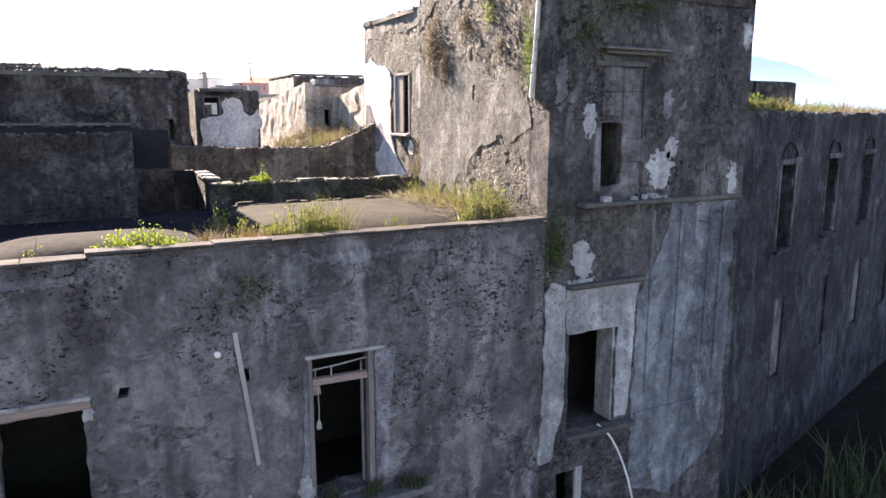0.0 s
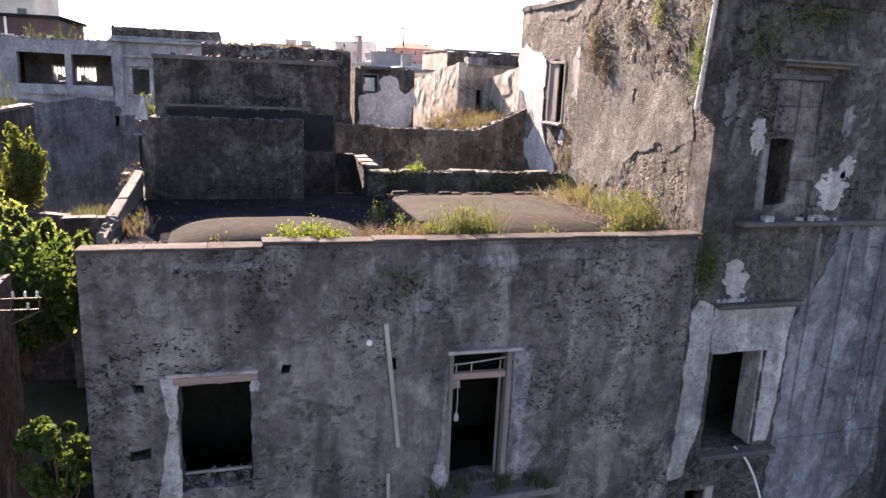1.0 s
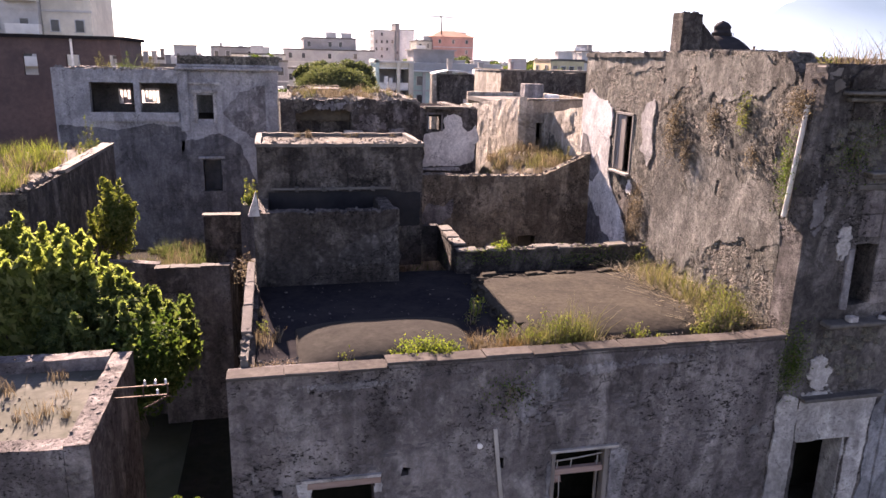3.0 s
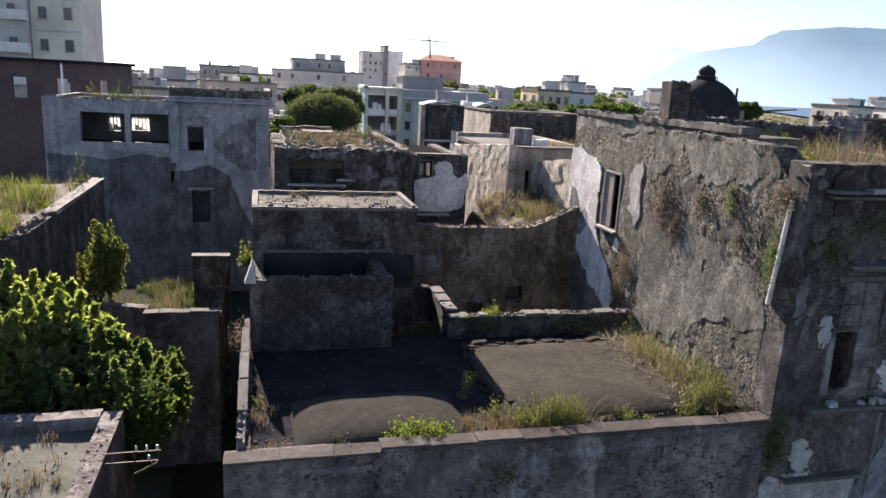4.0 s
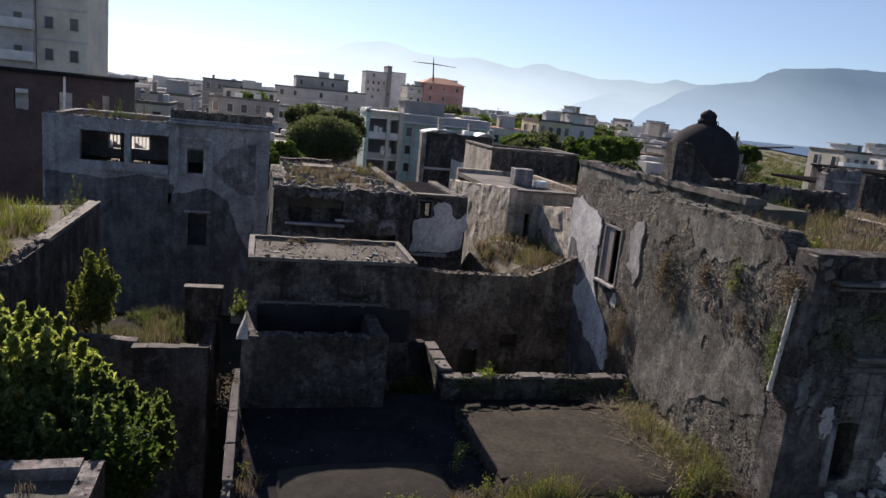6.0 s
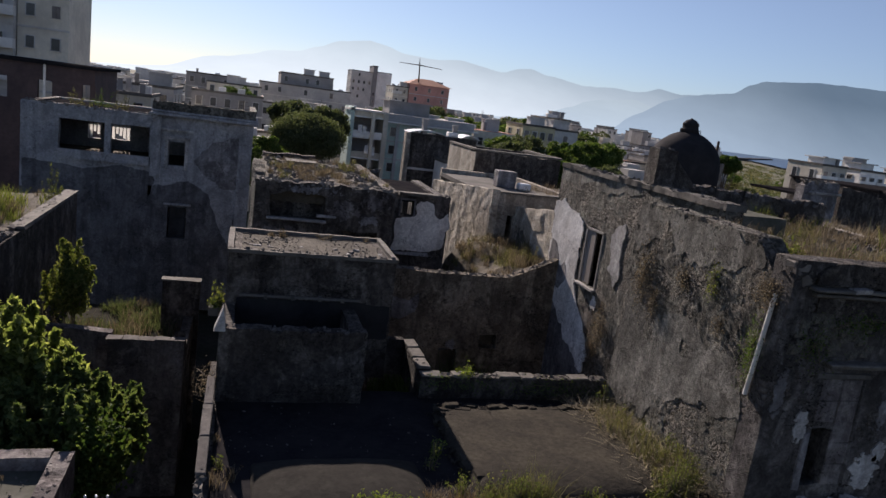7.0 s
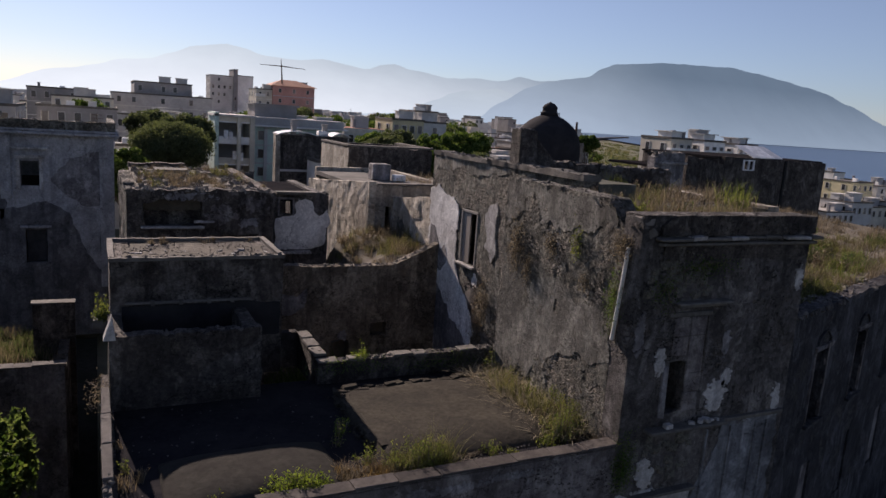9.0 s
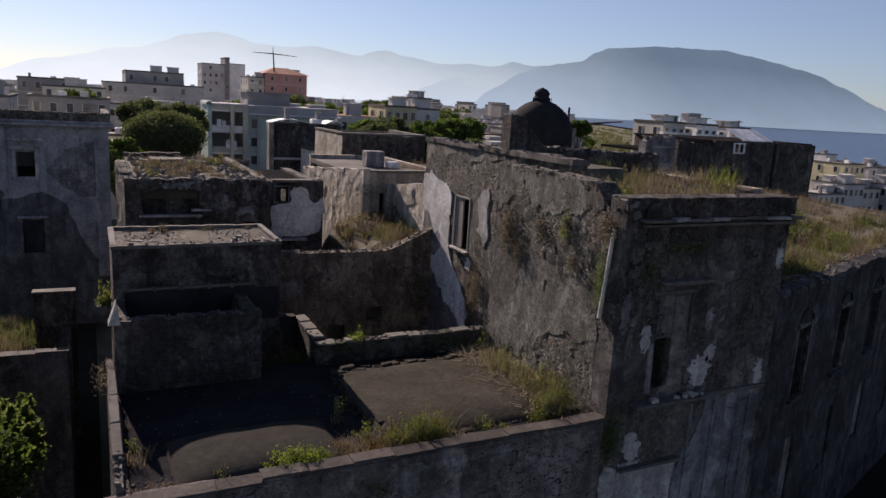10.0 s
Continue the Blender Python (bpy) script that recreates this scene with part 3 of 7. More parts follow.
def pillow(x0, x1, y0, y1, z0, rise, n=28, power=5.0, edge=0.0, nose=0.0):
    """The rounded back of a shallow vault; nose: the length over which its front end slopes away."""
    bm, g = bmesh.new(), {}
    for i in range(n + 1):
        for j in range(n + 1):
            u, v = 2 * i / n - 1, 2 * j / n - 1
            u, v = math.sin(u * math.pi / 2), math.sin(v * math.pi / 2)
            f = (max(0.0, 1 - abs(u) ** power) * max(0.0, 1 - abs(v) ** power)) ** 0.5
            x, y = (x0 + x1) / 2 + u * (x1 - x0) / 2, (y0 + y1) / 2 + v * (y1 - y0) / 2
            if nose and y < y0 + nose:
                k = max(0.0, (y - y0) / nose)
                f = min(f, (1 - (1 - k) ** 2) ** 0.5)
            z = z0 + rise * f + 0.012 * noise.noise(Vector((x * 1.4, y * 1.4, 2)))
            if i in (0, n) or j in (0, n):
                z = z0 - 0.05
                x += edge * 0.08 * noise.noise(Vector((x * 3, y * 3, 6)))
                y += edge * 0.08 * noise.noise(Vector((x * 3, y * 3, 9)))
            g[i, j] = bm.verts.new((x, y, z))
    for i in range(n):
        for j in range(n):
            bm.faces.new([g[i, j], g[i + 1, j], g[i + 1, j + 1], g[i, j + 1]])
    return bm


def shared_piece(me, parent, m, name):
    ob = child(new(name, me), parent)
    ob.matrix_basis = m
    return ob


def rough_stone(w, d, h, seed):
    rng = random.Random(seed)
    bm = bmesh.new()
    vs = box(bm, -w / 2, w / 2, -d / 2, d / 2, -h / 2, h / 2)
    for v in vs:
        v.co += Vector([rng.uniform(-0.12, 0.12) * s for s in (w, d * 0.5, h)])
    bmesh.ops.bevel(bm, geom=list(bm.edges), offset=min(w, h, d) * 0.16, segments=1, affect="EDGES")
    return bm



def rubble(parent, rng, n, area, z, size, mat, name="rubble", heap=0.0):
    """Loose broken stones strewn over a strip, joined into one part; z a number or a function."""
    n = int(n * 1.7)
    x, y = rng.uniform(area[0], area[1], n), rng.uniform(area[2], area[3], n)
    s = size * 0.55 * np.minimum(1.9, rng.lognormal(0, 0.55, (n, 1, 1)))
    base = np.array([(a, b, c) for a in (-1, 1) for b in (-1, 1) for c in (-1, 1)], float)
    v = base[None] * s * (0.45 + rng.uniform(0, 0.55, (n, 1, 3))) * (1, 0.9, 0.8) + rng.normal(size=(n, 8, 3)) * s * 0.24
    a = rng.uniform(0, 6.28, (n, 1))
    tilt = rng.normal(size=(n, 1)) * 0.6
    vx, vy, vz = v[..., 0], v[..., 1], v[..., 2]
    vx, vz = vx * np.cos(tilt) - vz * np.sin(tilt), vx * np.sin(tilt) + vz * np.cos(tilt)
    vx, vy = vx * np.cos(a) - vy * np.sin(a), vx * np.sin(a) + vy * np.cos(a)
    zz = np.array([z(p, q) if callable(z) else z for p, q in zip(x, y)]) + s[:, 0, 0] * 0.25 + heap * rng.uniform(0, 1, n) ** 2
    co = np.stack([vx + x[:, None], vy + y[:, None], vz + zz[:, None]], -1).reshape(-1, 3)
    quads = np.array([(0, 1, 3, 2), (4, 6, 7, 5), (0, 4, 5, 1), (2, 3, 7, 6), (0, 2, 6, 4), (1, 5, 7, 3)])
    f = (np.arange(n)[:, None, None] * 8 + quads[None]).reshape(-1, 4)
    me = bpy.data.meshes.new(name)
    me.from_pydata(co.tolist(), [], f.tolist())
    me.materials.append(mat)
    return tagged(child(new(name, me), parent), kind="stuff")


# ---- ground, sea, mountains ----
def shore(x, y):
    """Metres seaward of the coastline."""
    return ((x - 460) * 893 - (y - 317) * 495) / 1021


def land(x, y):
    s = shore(x, y)
    return 0.0 if s < -300 else -10.0 * min(1.0, (s + 300) / 300)


def spread_grid(half, n, height):
    bm, g = bmesh.new(), {}
    c = [half * (2 * i / n - 1) * abs(2 * i / n - 1) for i in range(n + 1)]
    for i, x in enumerate(c):
        for j, y in enumerate(c):
            g[i, j] = bm.verts.new((x, y, height(x, y)))
    for i in range(n):
        for j in range(n):
            bm.faces.new([g[i, j], g[i + 1, j], g[i + 1, j + 1], g[i, j + 1]])
    return bm


M_GROUND = grainy("dry_ground", (0.085, 0.082, 0.058), (0.15, 0.138, 0.10), 0.6, 0.97, 0.4, 0.05, (0.055, 0.07, 0.034))
M_SEA = grainy("sea_water", (0.04, 0.075, 0.13), (0.06, 0.10, 0.165), 0.05, 0.4, 0.2, 0.3, (0.05, 0.09, 0.15))
solo("ground", spread_grid(4600, 110, land), M_GROUND, "dry urban ground reaching out to the coast", "ground", kind="structure")
bm = bmesh.new()
sea_at = [bm.verts.new(p) for p in ((460 - 1500, 317 - 2706, -7), (4500, -2400, -7), (4500, 3400, -7), (2700, 4400, -7))]
bm.faces.new(sea_at)
solo("garden_ground", slab(9.2, 60, -14, 30, -0.4, 0.06, 2.0, 0.05), M_SOIL_AND_SHADE, "dark overgrown garden earth in front of the wing", "ground", kind="structure")
solo("sea", bm, M_SEA, "calm grey-blue sea beyond the town", "sea", kind="structure")
bm = boxes((0, 1, -3, 3, -9, -4.2), bevel=0.2)
for v in bm.verts:
    f = v.co.x
    v.co = Vector((560 + 700 * f + v.co.y * 0.8, 800 + 700 * f - v.co.y, v.co.z))
solo("breakwater", bm, M_DARKWALL, "dark stone breakwater out in the bay", "breakwater", kind="structure")


def range_of(name, dist, keys, low, high, z1, label, side=None):
    """A mountain range: heights over the eye's level by the way's slope x / y, on a ridge at that distance ahead."""
    bm, rows = bmesh.new(), []
    n = 150
    for k in range(n + 1):
        s = keys[0][0] + (keys[-1][0] - keys[0][0]) * k / n
        for (s0, h0), (s1, h1) in zip(keys, keys[1:]):
            if s0 <= s <= s1:
                f = (s - s0) / (s1 - s0)
                h = h0 + (h1 - h0) * f * f * (3 - 2 * f) * 0.5 + (h1 - h0) * f * 0.5
                break
        top = 14.8 + dist * (h + 0.0022 * noise.noise(Vector((s * 22, 1, dist))) + 0.001 * noise.noise(Vector((s * 70, 2, dist))))
        row = []
        for f in (0.0, 0.35, 0.7, 1.0):
            y = dist * (0.86 + 0.14 * f)
            w = 1 + 0.10 * noise.noise(Vector((s * 9, f * 3, 4)))
            row.append(bm.verts.new((s * y, y, -8 + (max(top, -7.0) + 8) * f * (w if f < 1 else 1))))
        rows.append(row)
    for A, B in zip(rows, rows[1:]):
        for i in range(3):
            bm.faces.new([A[i], B[i], B[i + 1], A[i + 1]])
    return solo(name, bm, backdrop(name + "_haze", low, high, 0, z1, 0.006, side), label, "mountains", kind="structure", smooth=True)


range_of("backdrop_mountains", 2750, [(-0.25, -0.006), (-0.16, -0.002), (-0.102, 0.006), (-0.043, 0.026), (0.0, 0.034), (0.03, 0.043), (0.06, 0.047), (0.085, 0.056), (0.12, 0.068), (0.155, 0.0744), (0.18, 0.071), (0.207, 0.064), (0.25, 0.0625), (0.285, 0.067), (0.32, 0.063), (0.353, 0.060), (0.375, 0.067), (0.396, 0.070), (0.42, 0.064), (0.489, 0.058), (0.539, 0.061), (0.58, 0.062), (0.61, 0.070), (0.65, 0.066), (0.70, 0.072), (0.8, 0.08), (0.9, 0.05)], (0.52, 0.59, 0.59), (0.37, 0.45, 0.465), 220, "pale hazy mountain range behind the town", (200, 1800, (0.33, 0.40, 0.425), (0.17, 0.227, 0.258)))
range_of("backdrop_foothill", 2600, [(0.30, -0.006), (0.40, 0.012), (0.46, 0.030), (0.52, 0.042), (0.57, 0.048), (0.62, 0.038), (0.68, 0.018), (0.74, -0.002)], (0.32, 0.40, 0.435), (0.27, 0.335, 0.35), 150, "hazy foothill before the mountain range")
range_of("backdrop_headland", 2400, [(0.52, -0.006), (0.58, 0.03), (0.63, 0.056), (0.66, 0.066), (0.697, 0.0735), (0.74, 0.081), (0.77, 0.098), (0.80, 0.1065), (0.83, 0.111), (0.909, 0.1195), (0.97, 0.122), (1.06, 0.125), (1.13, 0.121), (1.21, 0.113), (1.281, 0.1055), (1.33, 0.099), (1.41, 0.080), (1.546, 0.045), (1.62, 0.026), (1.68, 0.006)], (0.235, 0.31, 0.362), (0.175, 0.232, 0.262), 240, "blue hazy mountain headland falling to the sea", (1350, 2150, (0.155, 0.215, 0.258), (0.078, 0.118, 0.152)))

# ---- the front house: facade, terrace, vaults ----
FY = 7.39
house = thing("old_house", (4.2, FY, 0), "abandoned two-storey house with stained grey render and a vaulted terrace roof", "house")
W_OPEN, D_OPEN = (0.57, 1.61, 4.45, 6.20), (4.78, 5.80, 4.05, 6.43)
part("front_wall", wall("x", -0.65, 9.13, 0, 8.22, FY, FY + 0.45, (W_OPEN, D_OPEN, (-0.03, 0.12, 6.10, 6.26), (2.05, 2.21, 6.26, 6.42), (3.70, 3.84, 6.22, 6.40), (-0.12, 0.16, 5.05, 5.22)), step=0.2, rag=0.055), M_FACADE, house)
for k, (u, z, ru, rz) in enumerate(((4.55, 7.75, 0.26, 0.30), (4.25, 7.3, 0.18, 0.22), (5.35, 7.95, 0.5, 0.10), (6.6, 8.02, 0.55, 0.07), (7.7, 8.0, 0.4, 0.08), (1.2, 7.98, 0.6, 0.06), (2.6, 8.0, 0.5, 0.06), (8.35, 6.9, 0.2, 0.3), (0.0, 7.2, 0.2, 0.35), (6.35, 5.6, 0.14, 0.4), (2.5, 5.3, 0.3, 0.4), (7.1, 6.1, 0.35, 0.25))):
    part("plaster_patch", blob("x", FY, u, z, ru, rz, 0.016, 150.0 + 3 * k, 0.75), M_LILAC if k in (0, 1, 2, 3, 5) else M_FACADE, house)
part("west_wall", wall("y", FY + 0.46, 14.32, 0, 8.22, -0.47, -0.25, step=0.5, seed=3), M_DARKWALL, house)
part("back_wall", wall("x", -0.24, 9.13, 0, 8.1, 12.55, 12.95, step=0.8, seed=4), M_LILAC, house)
# inner walls and floor near black: the rooms' darkness is in the colour
part("partition", boxes((-0.2, 3.2, FY + 1.9, FY + 2.0, 3.96, 7.8), (3.6, 9.1, FY + 2.1, FY + 2.2, 3.96, 7.8)), M_SOIL_AND_SHADE, house)
part("upper_floor", boxes((-0.24, 9.1, FY + 0.46, 12.5, 3.7, 3.95)), M_SOIL_AND_SHADE, house)
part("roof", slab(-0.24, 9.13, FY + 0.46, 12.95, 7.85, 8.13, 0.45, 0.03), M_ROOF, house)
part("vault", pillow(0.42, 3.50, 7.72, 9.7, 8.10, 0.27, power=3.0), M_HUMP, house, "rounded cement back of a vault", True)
part("vault", pillow(4.36, 8.45, 8.15, 11.85, 8.08, 0.26, n=60, power=13.0, edge=2.6, nose=1.1), M_VAULT, house, "flat cement back of a vault", True)
for x0, x1, z in [(-0.66, 0.2, 8.272), (0.2, 1.05, 8.27), (1.05, 1.80, 8.275)] + [(1.80 + 0.82 * i, min(9.13, 1.80 + 0.82 * (i + 1)), 8.330 + 0.005 * (-1) ** i) for i in range(9)]:
    part("capstone", boxes((x0 + 0.003, x1 - 0.003, FY - 0.045 - 0.02 * random.random(), FY + 0.30, z - 0.045, z), bevel=0.010, jitter=0.008), M_COPE, house)
part("parapet_core", boxes((1.80, 9.12, FY + 0.02, FY + 0.26, 8.222, 8.272)), M_FACADE, house)
part("side_parapet", wall("y", FY + 0.46, 12.25, 8.222, 8.6, -0.46, -0.34, top=lambda u: 8.30 + 0.075 * (u - FY) + ragged(u, 0.03, 2.2, 3.0) - (0.10 if 8.9 < u < 9.3 else 0), step=0.12, rough=0.03, seed=2), M_CAP, house)
for y0, y1 in ((8.75, 9.9), (9.92, 11.05), (11.07, 12.22)):
    bm = boxes((-0.48, -0.31, y0, y1, 0, 0.07), bevel=0.014, jitter=0.012)
    for v in bm.verts:
        v.co.z += 8.295 + 0.075 * (v.co.y - FY)
    part("capstone", bm, M_STONE, house)
part("balcony_slab", boxes((4.4, 6.7, FY - 0.42, FY, 3.86, 3.98), jitter=0.03, bevel=0.02), M_STONE, house)
# left window: lintel, torn plaster reveal, rail
w = thing("window", (1.09, FY, 4.45), "empty window opening with a reddish lintel and torn plaster", "window")
part("lintel", boxes((0.50, 1.70, FY - 0.03, FY + 0.3, 6.20, 6.315), bevel=0.01, jitter=0.01), M_REDWOOD, w, "reddish timber lintel")
part("lintel_facing", boxes((0.42, 1.72, FY - 0.045, FY + 0.02, 6.318, 6.375), jitter=0.015), M_PALE, w)
part("reveal", sheet("x", FY, [(0.24, 4.3), (0.56, 4.3), (0.57, 6.32), (0.33, 6.33), (0.40, 5.7)], 0.02, 1.0, 0.06), M_PALE, w, "torn white plaster reveal")
part("reveal", blob("x", FY, 1.66, 6.12, 0.07, 0.10, 0.02, 2.0), M_PALE, w)
part("rail", boxes((0.6, 1.6, FY + 0.2, FY + 0.24, 4.62, 4.66)), M_PALEWOOD, w)
# french window: frame, transom bars, broken board, hanging lamp
d = thing("balcony_door", (5.29, FY, 4.05), "empty balcony doorway with a broken wooden transom frame", "door")
part("jamb", boxes((4.72, 4.80, FY - 0.02, FY + 0.14, 4.05, 6.40), bevel=0.008, jitter=0.008), M_WOOD, d)
part("jamb", boxes((5.72, 5.81, FY - 0.02, FY + 0.14, 4.05, 6.40), bevel=0.008, jitter=0.008), M_WOOD, d)
part("jamb", boxes((5.66, 5.70, FY + 0.16, FY + 0.22, 4.05, 6.02), bevel=0.005), M_WOOD, d)
part("head", boxes((4.68, 5.98, FY - 0.05, FY + 0.16, 6.40, 6.46), bevel=0.008, jitter=0.006), M_PALEWOOD, d)
bm = boxes((4.80, 5.72, FY + 0.02, FY + 0.10, 5.93, 6.05), jitter=0.006)
for v in bm.verts:
    if v.co.x < 5 and v.co.z < 6:
        v.co.z += 0.02
part("transom", bm, M_REDWOOD, d, "peeling reddish transom board")
bm = bmesh.new()
tube(bm, [(4.80, FY + 0.06, 6.19), (5.25, FY + 0.06, 6.22), (5.72, FY + 0.06, 6.27)], [0.014] * 3, 6)
for x in (4.86, 5.12, 5.62):
    tube(bm, [(x, FY + 0.06, 6.05), (x + 0.005, FY + 0.06, 6.22)], [0.011] * 2, 6)
part("transom_bar", bm, M_PALEWOOD, d)
bm = boxes((4.80, 4.93, FY + 0.03, FY + 0.07, 5.80, 5.94), jitter=0.02)
part("splinter", bm, M_REDWOOD, d)
part("plaster_edge", sheet("x", FY, [(5.84, 4.25), (6.02, 4.2), (6.08, 5.2), (6.20, 6.3), (5.98, 6.42), (5.84, 6.38)], 0.022, 3.0, 0.05), M_LILAC, d)
part("plaster_edge", sheet("x", FY, [(4.50, 4.05), (4.72, 4.02), (4.72, 6.3), (4.62, 6.2), (4.64, 5.0)], 0.022, 4.0, 0.05), M_LILAC, d)
part("plaster_edge", blob("x", FY, 4.62, 4.22, 0.13, 0.26, 0.03, 6.0), M_PALE, d)
lamp = thing("hanging_fitting", (4.86, FY - 0.06, 5.30), "pale broken lamp fitting hanging on a cord", "lamp")
bm = bmesh.new()
tube(bm, [(4.86, FY - 0.05, 5.95), (4.87, FY - 0.06, 5.6), (4.86, FY - 0.06, 5.36)], [0.008] * 3, 6)
part("cord", bm, M_PALEWOOD, lamp)
bm = bmesh.new()
tube(bm, [(4.86, FY - 0.06, 5.40), (4.86, FY - 0.06, 5.35), (4.86, FY - 0.06, 5.27), (4.86, FY - 0.06, 5.24)], [0.015, 0.038, 0.046, 0.015], 10)
part("shade", bm, M_PALEWOOD, lamp)
# leaning batten, drain stub, spot
bm = boxes((-0.035, 0.035, -0.03, 0.0, 0, 2.15), bevel=0.006)
bm.transform(Matrix.Translation((3.905, FY - 0.012, 4.86)) @ Matrix.Rotation(-0.118, 4, "Y"))
solo("wooden_batten", bm, M_PALEWOOD, "pale weathered batten fixed aslant on the grey facade", "batten")
bm = boxes((-0.03, 0.03, -0.03, 0.0, 0, 0.9), bevel=0.006)
bm.transform(Matrix.Translation((3.79, FY - 0.012, 3.5)) @ Matrix.Rotation(-0.05, 4, "Y"))
solo("wooden_batten", bm, M_PALEWOOD, "lower end of a weathered batten on the facade", "batten")
bm = bmesh.new()
tube(bm, [(3.39, FY + 0.02, 6.70), (3.39, FY - 0.05, 6.70), (3.39, FY - 0.07, 6.70)], [0.035, 0.05, 0.03], 12)
solo("wall_fitting", bm, M_PIPE, "small round white ceramic fitting on the facade", "fitting")

# stair block behind the terrace
block = thing("stair_block", (1.75, 15.4, 8.1), "dark rendered stair-head block with a flat gravelled top", "roof block")
bite = lambda u: 9.78 + ragged(u, 0.035, 2.2, 3.0) - (0.07 if 0.75 < u < 1.0 or 1.55 < u < 1.68 or 2.3 < u < 2.4 else 0)
part("low_wall", wall("x", -0.31, 2.82, 7.9, 9.78, 12.27, 12.60, top=bite, step=0.11, seed=7), M_DARKWALL, block)
part("low_wall", wall("y", 12.61, 14.33, 7.9, 9.7, 2.50, 2.82, step=0.5, seed=8), M_DARKWALL, block)
part("low_wall", wall("y", 12.61, 14.33, 7.9, 9.7, -0.31, -0.02, step=0.5, seed=9), M_DARKWALL, block)
part("inner_roof", boxes((-0.02, 2.5, 12.6, 14.4, 8.9, 9.02)), M_ROOF, block)
part("front_wall", wall("x", -0.25, 3.75, 7.9, 10.93, 14.34, 14.64, step=0.4, seed=5), M_DARKWALL, block)
# shade behind the low wall, painted as a dark band
part("tarred_band", sheet("x", 14.34, [(0.0, 8.95), (3.7, 8.95), (3.7, 9.78), (2.9, 9.86), (1.5, 9.82), (0.0, 9.85)], 0.02, 33.0, 0.05), M_NEAR_BLACK, block, "black band standing for shade behind the low wall")
part("side_wall", wall("y", 14.65, 16.6, 7.9, 10.93, 3.45, 3.75, step=0.5, seed=6), M_DARKWALL, block)
part("side_wall", wall("y", 14.65, 16.6, 0, 10.93, -0.25, 0.05, step=0.5, seed=6), M_DARKWALL, block)
part("rear_wall", wall("x", -0.25, 3.75, 0, 10.93, 16.61, 16.9, step=0.6, seed=6), M_DARKWALL, block)
part("string_course", boxes((0.05, 2.95, 14.24, 14.34, 9.90, 9.95), jitter=0.01), M_STONE, block)
for x in (0.62, 1.25, 1.9, 2.45):
    part("bracket", boxes((x, x + 0.09, 14.22, 14.35, 9.86, 9.97), jitter=0.012), M_CAP, block)
part("top", slab(-0.05, 3.55, 14.54, 16.7, 10.6, 10.91, 0.2, 0.05), M_DIRT, block)
for s in ((-0.28, 3.78, 14.30, 14.42), (-0.28, 3.78, 16.80, 16.92)):
    part("rim", wall("x", *s[:2], 10.925, 11.02, *s[2:], top=lambda u: 11.01 + ragged(u, 0.02, 3), step=0.12), M_CAP, block)
for s in ((14.43, 16.79, -0.28, -0.15), (14.43, 16.79, 3.65, 3.78)):
    part("rim", wall("y", *s[:2], 10.925, 11.02, *s[2:], step=0.3), M_CAP, block)
part("plaster_patch", sheet("x", 12.27, [(1.3, 8.55), (2.78, 8.5), (2.78, 9.45), (2.3, 9.3), (1.9, 9.05), (1.5, 9.0)], 0.006, 8.0, 0.16), M_TOWER_F, block)
bm = bmesh.new()
a = [bm.verts.new(p) for p in ((-0.42, 12.2, 9.72), (-0.18, 12.2, 9.72), (-0.25, 12.25, 10.22), (-0.42, 12.6, 9.72), (-0.18, 12.6, 9.72), (-0.25, 12.55, 10.22))]
for f in ((0, 1, 2), (3, 5, 4), (0, 2, 5, 3), (1, 4, 5, 2), (0, 3, 4, 1)):
    bm.faces.new([a[i] for i in f])
part("coping", bm, M_PALE, block, "small pale sloping coping")
rubble_rng = random.Random(11)
for k in range(24):
    x, y, s = rubble_rng.uniform(0, 3.4), rubble_rng.uniform(14.7, 16.5), rubble_rng.uniform(0.05, 0.12)
    if k < 12:
        x, y = 0.4 + 0.28 * k, 15.3 + rubble_rng.uniform(-0.6, 0.6)
    bm = rough_stone(s * 1.6, s, s * 0.7, k)
    bm.transform(Matrix.Translation((x, y, 10.90)) @ Matrix.Rotation(k, 4, "Z"))
    part("debris", bm, M_PALE if k < 12 else M_STONE, block)

# L-shaped parapet at the courtyard
ell = thing("courtyard_parapet", (6.6, 12.8, 8.1), "low crumbling parapet wall along the courtyard edge", "parapet")
part("wall_run", wall("x", 4.26, 9.12, 7.9, 8.69, 12.62, 12.92, top=lambda u: 8.66 + ragged(u, 0.03, 2.5, 4.0), step=0.13, seed=11), M_DARKWALL, ell)
part("wall_run", wall("y", 12.93, 14.85, 7.9, 8.79, 4.26, 4.55, top=lambda u: 8.72 + 0.04 * (u - 12.9) + ragged(u, 0.025, 2.5, 6.0), step=0.13, seed=12), M_DARKWALL, ell)
part("wall_run", wall("x", 3.76, 4.25, 7.9, 8.85, 14.60, 14.85, step=0.2, seed=13), M_DARKWALL, ell)
for k, (x, w) in enumerate(((4.27, 0.5), (5.05, 0.42), (6.2, 0.55), (6.8, 0.36), (8.1, 0.5))):
    part("capstone", boxes((x, x + w, 12.60, 12.93, 8.655, 8.70 + 0.012 * (k % 3)), jitter=0.02, bevel=0.012), M_CAP, ell)
for k in range(3):
    y = 12.95 + 0.62 * k
    part("capstone", boxes((4.25, 4.56, y + 0.01, y + 0.58, 8.73, 8.785 + 0.02 * k), jitter=0.015, bevel=0.012), M_CAP, ell)

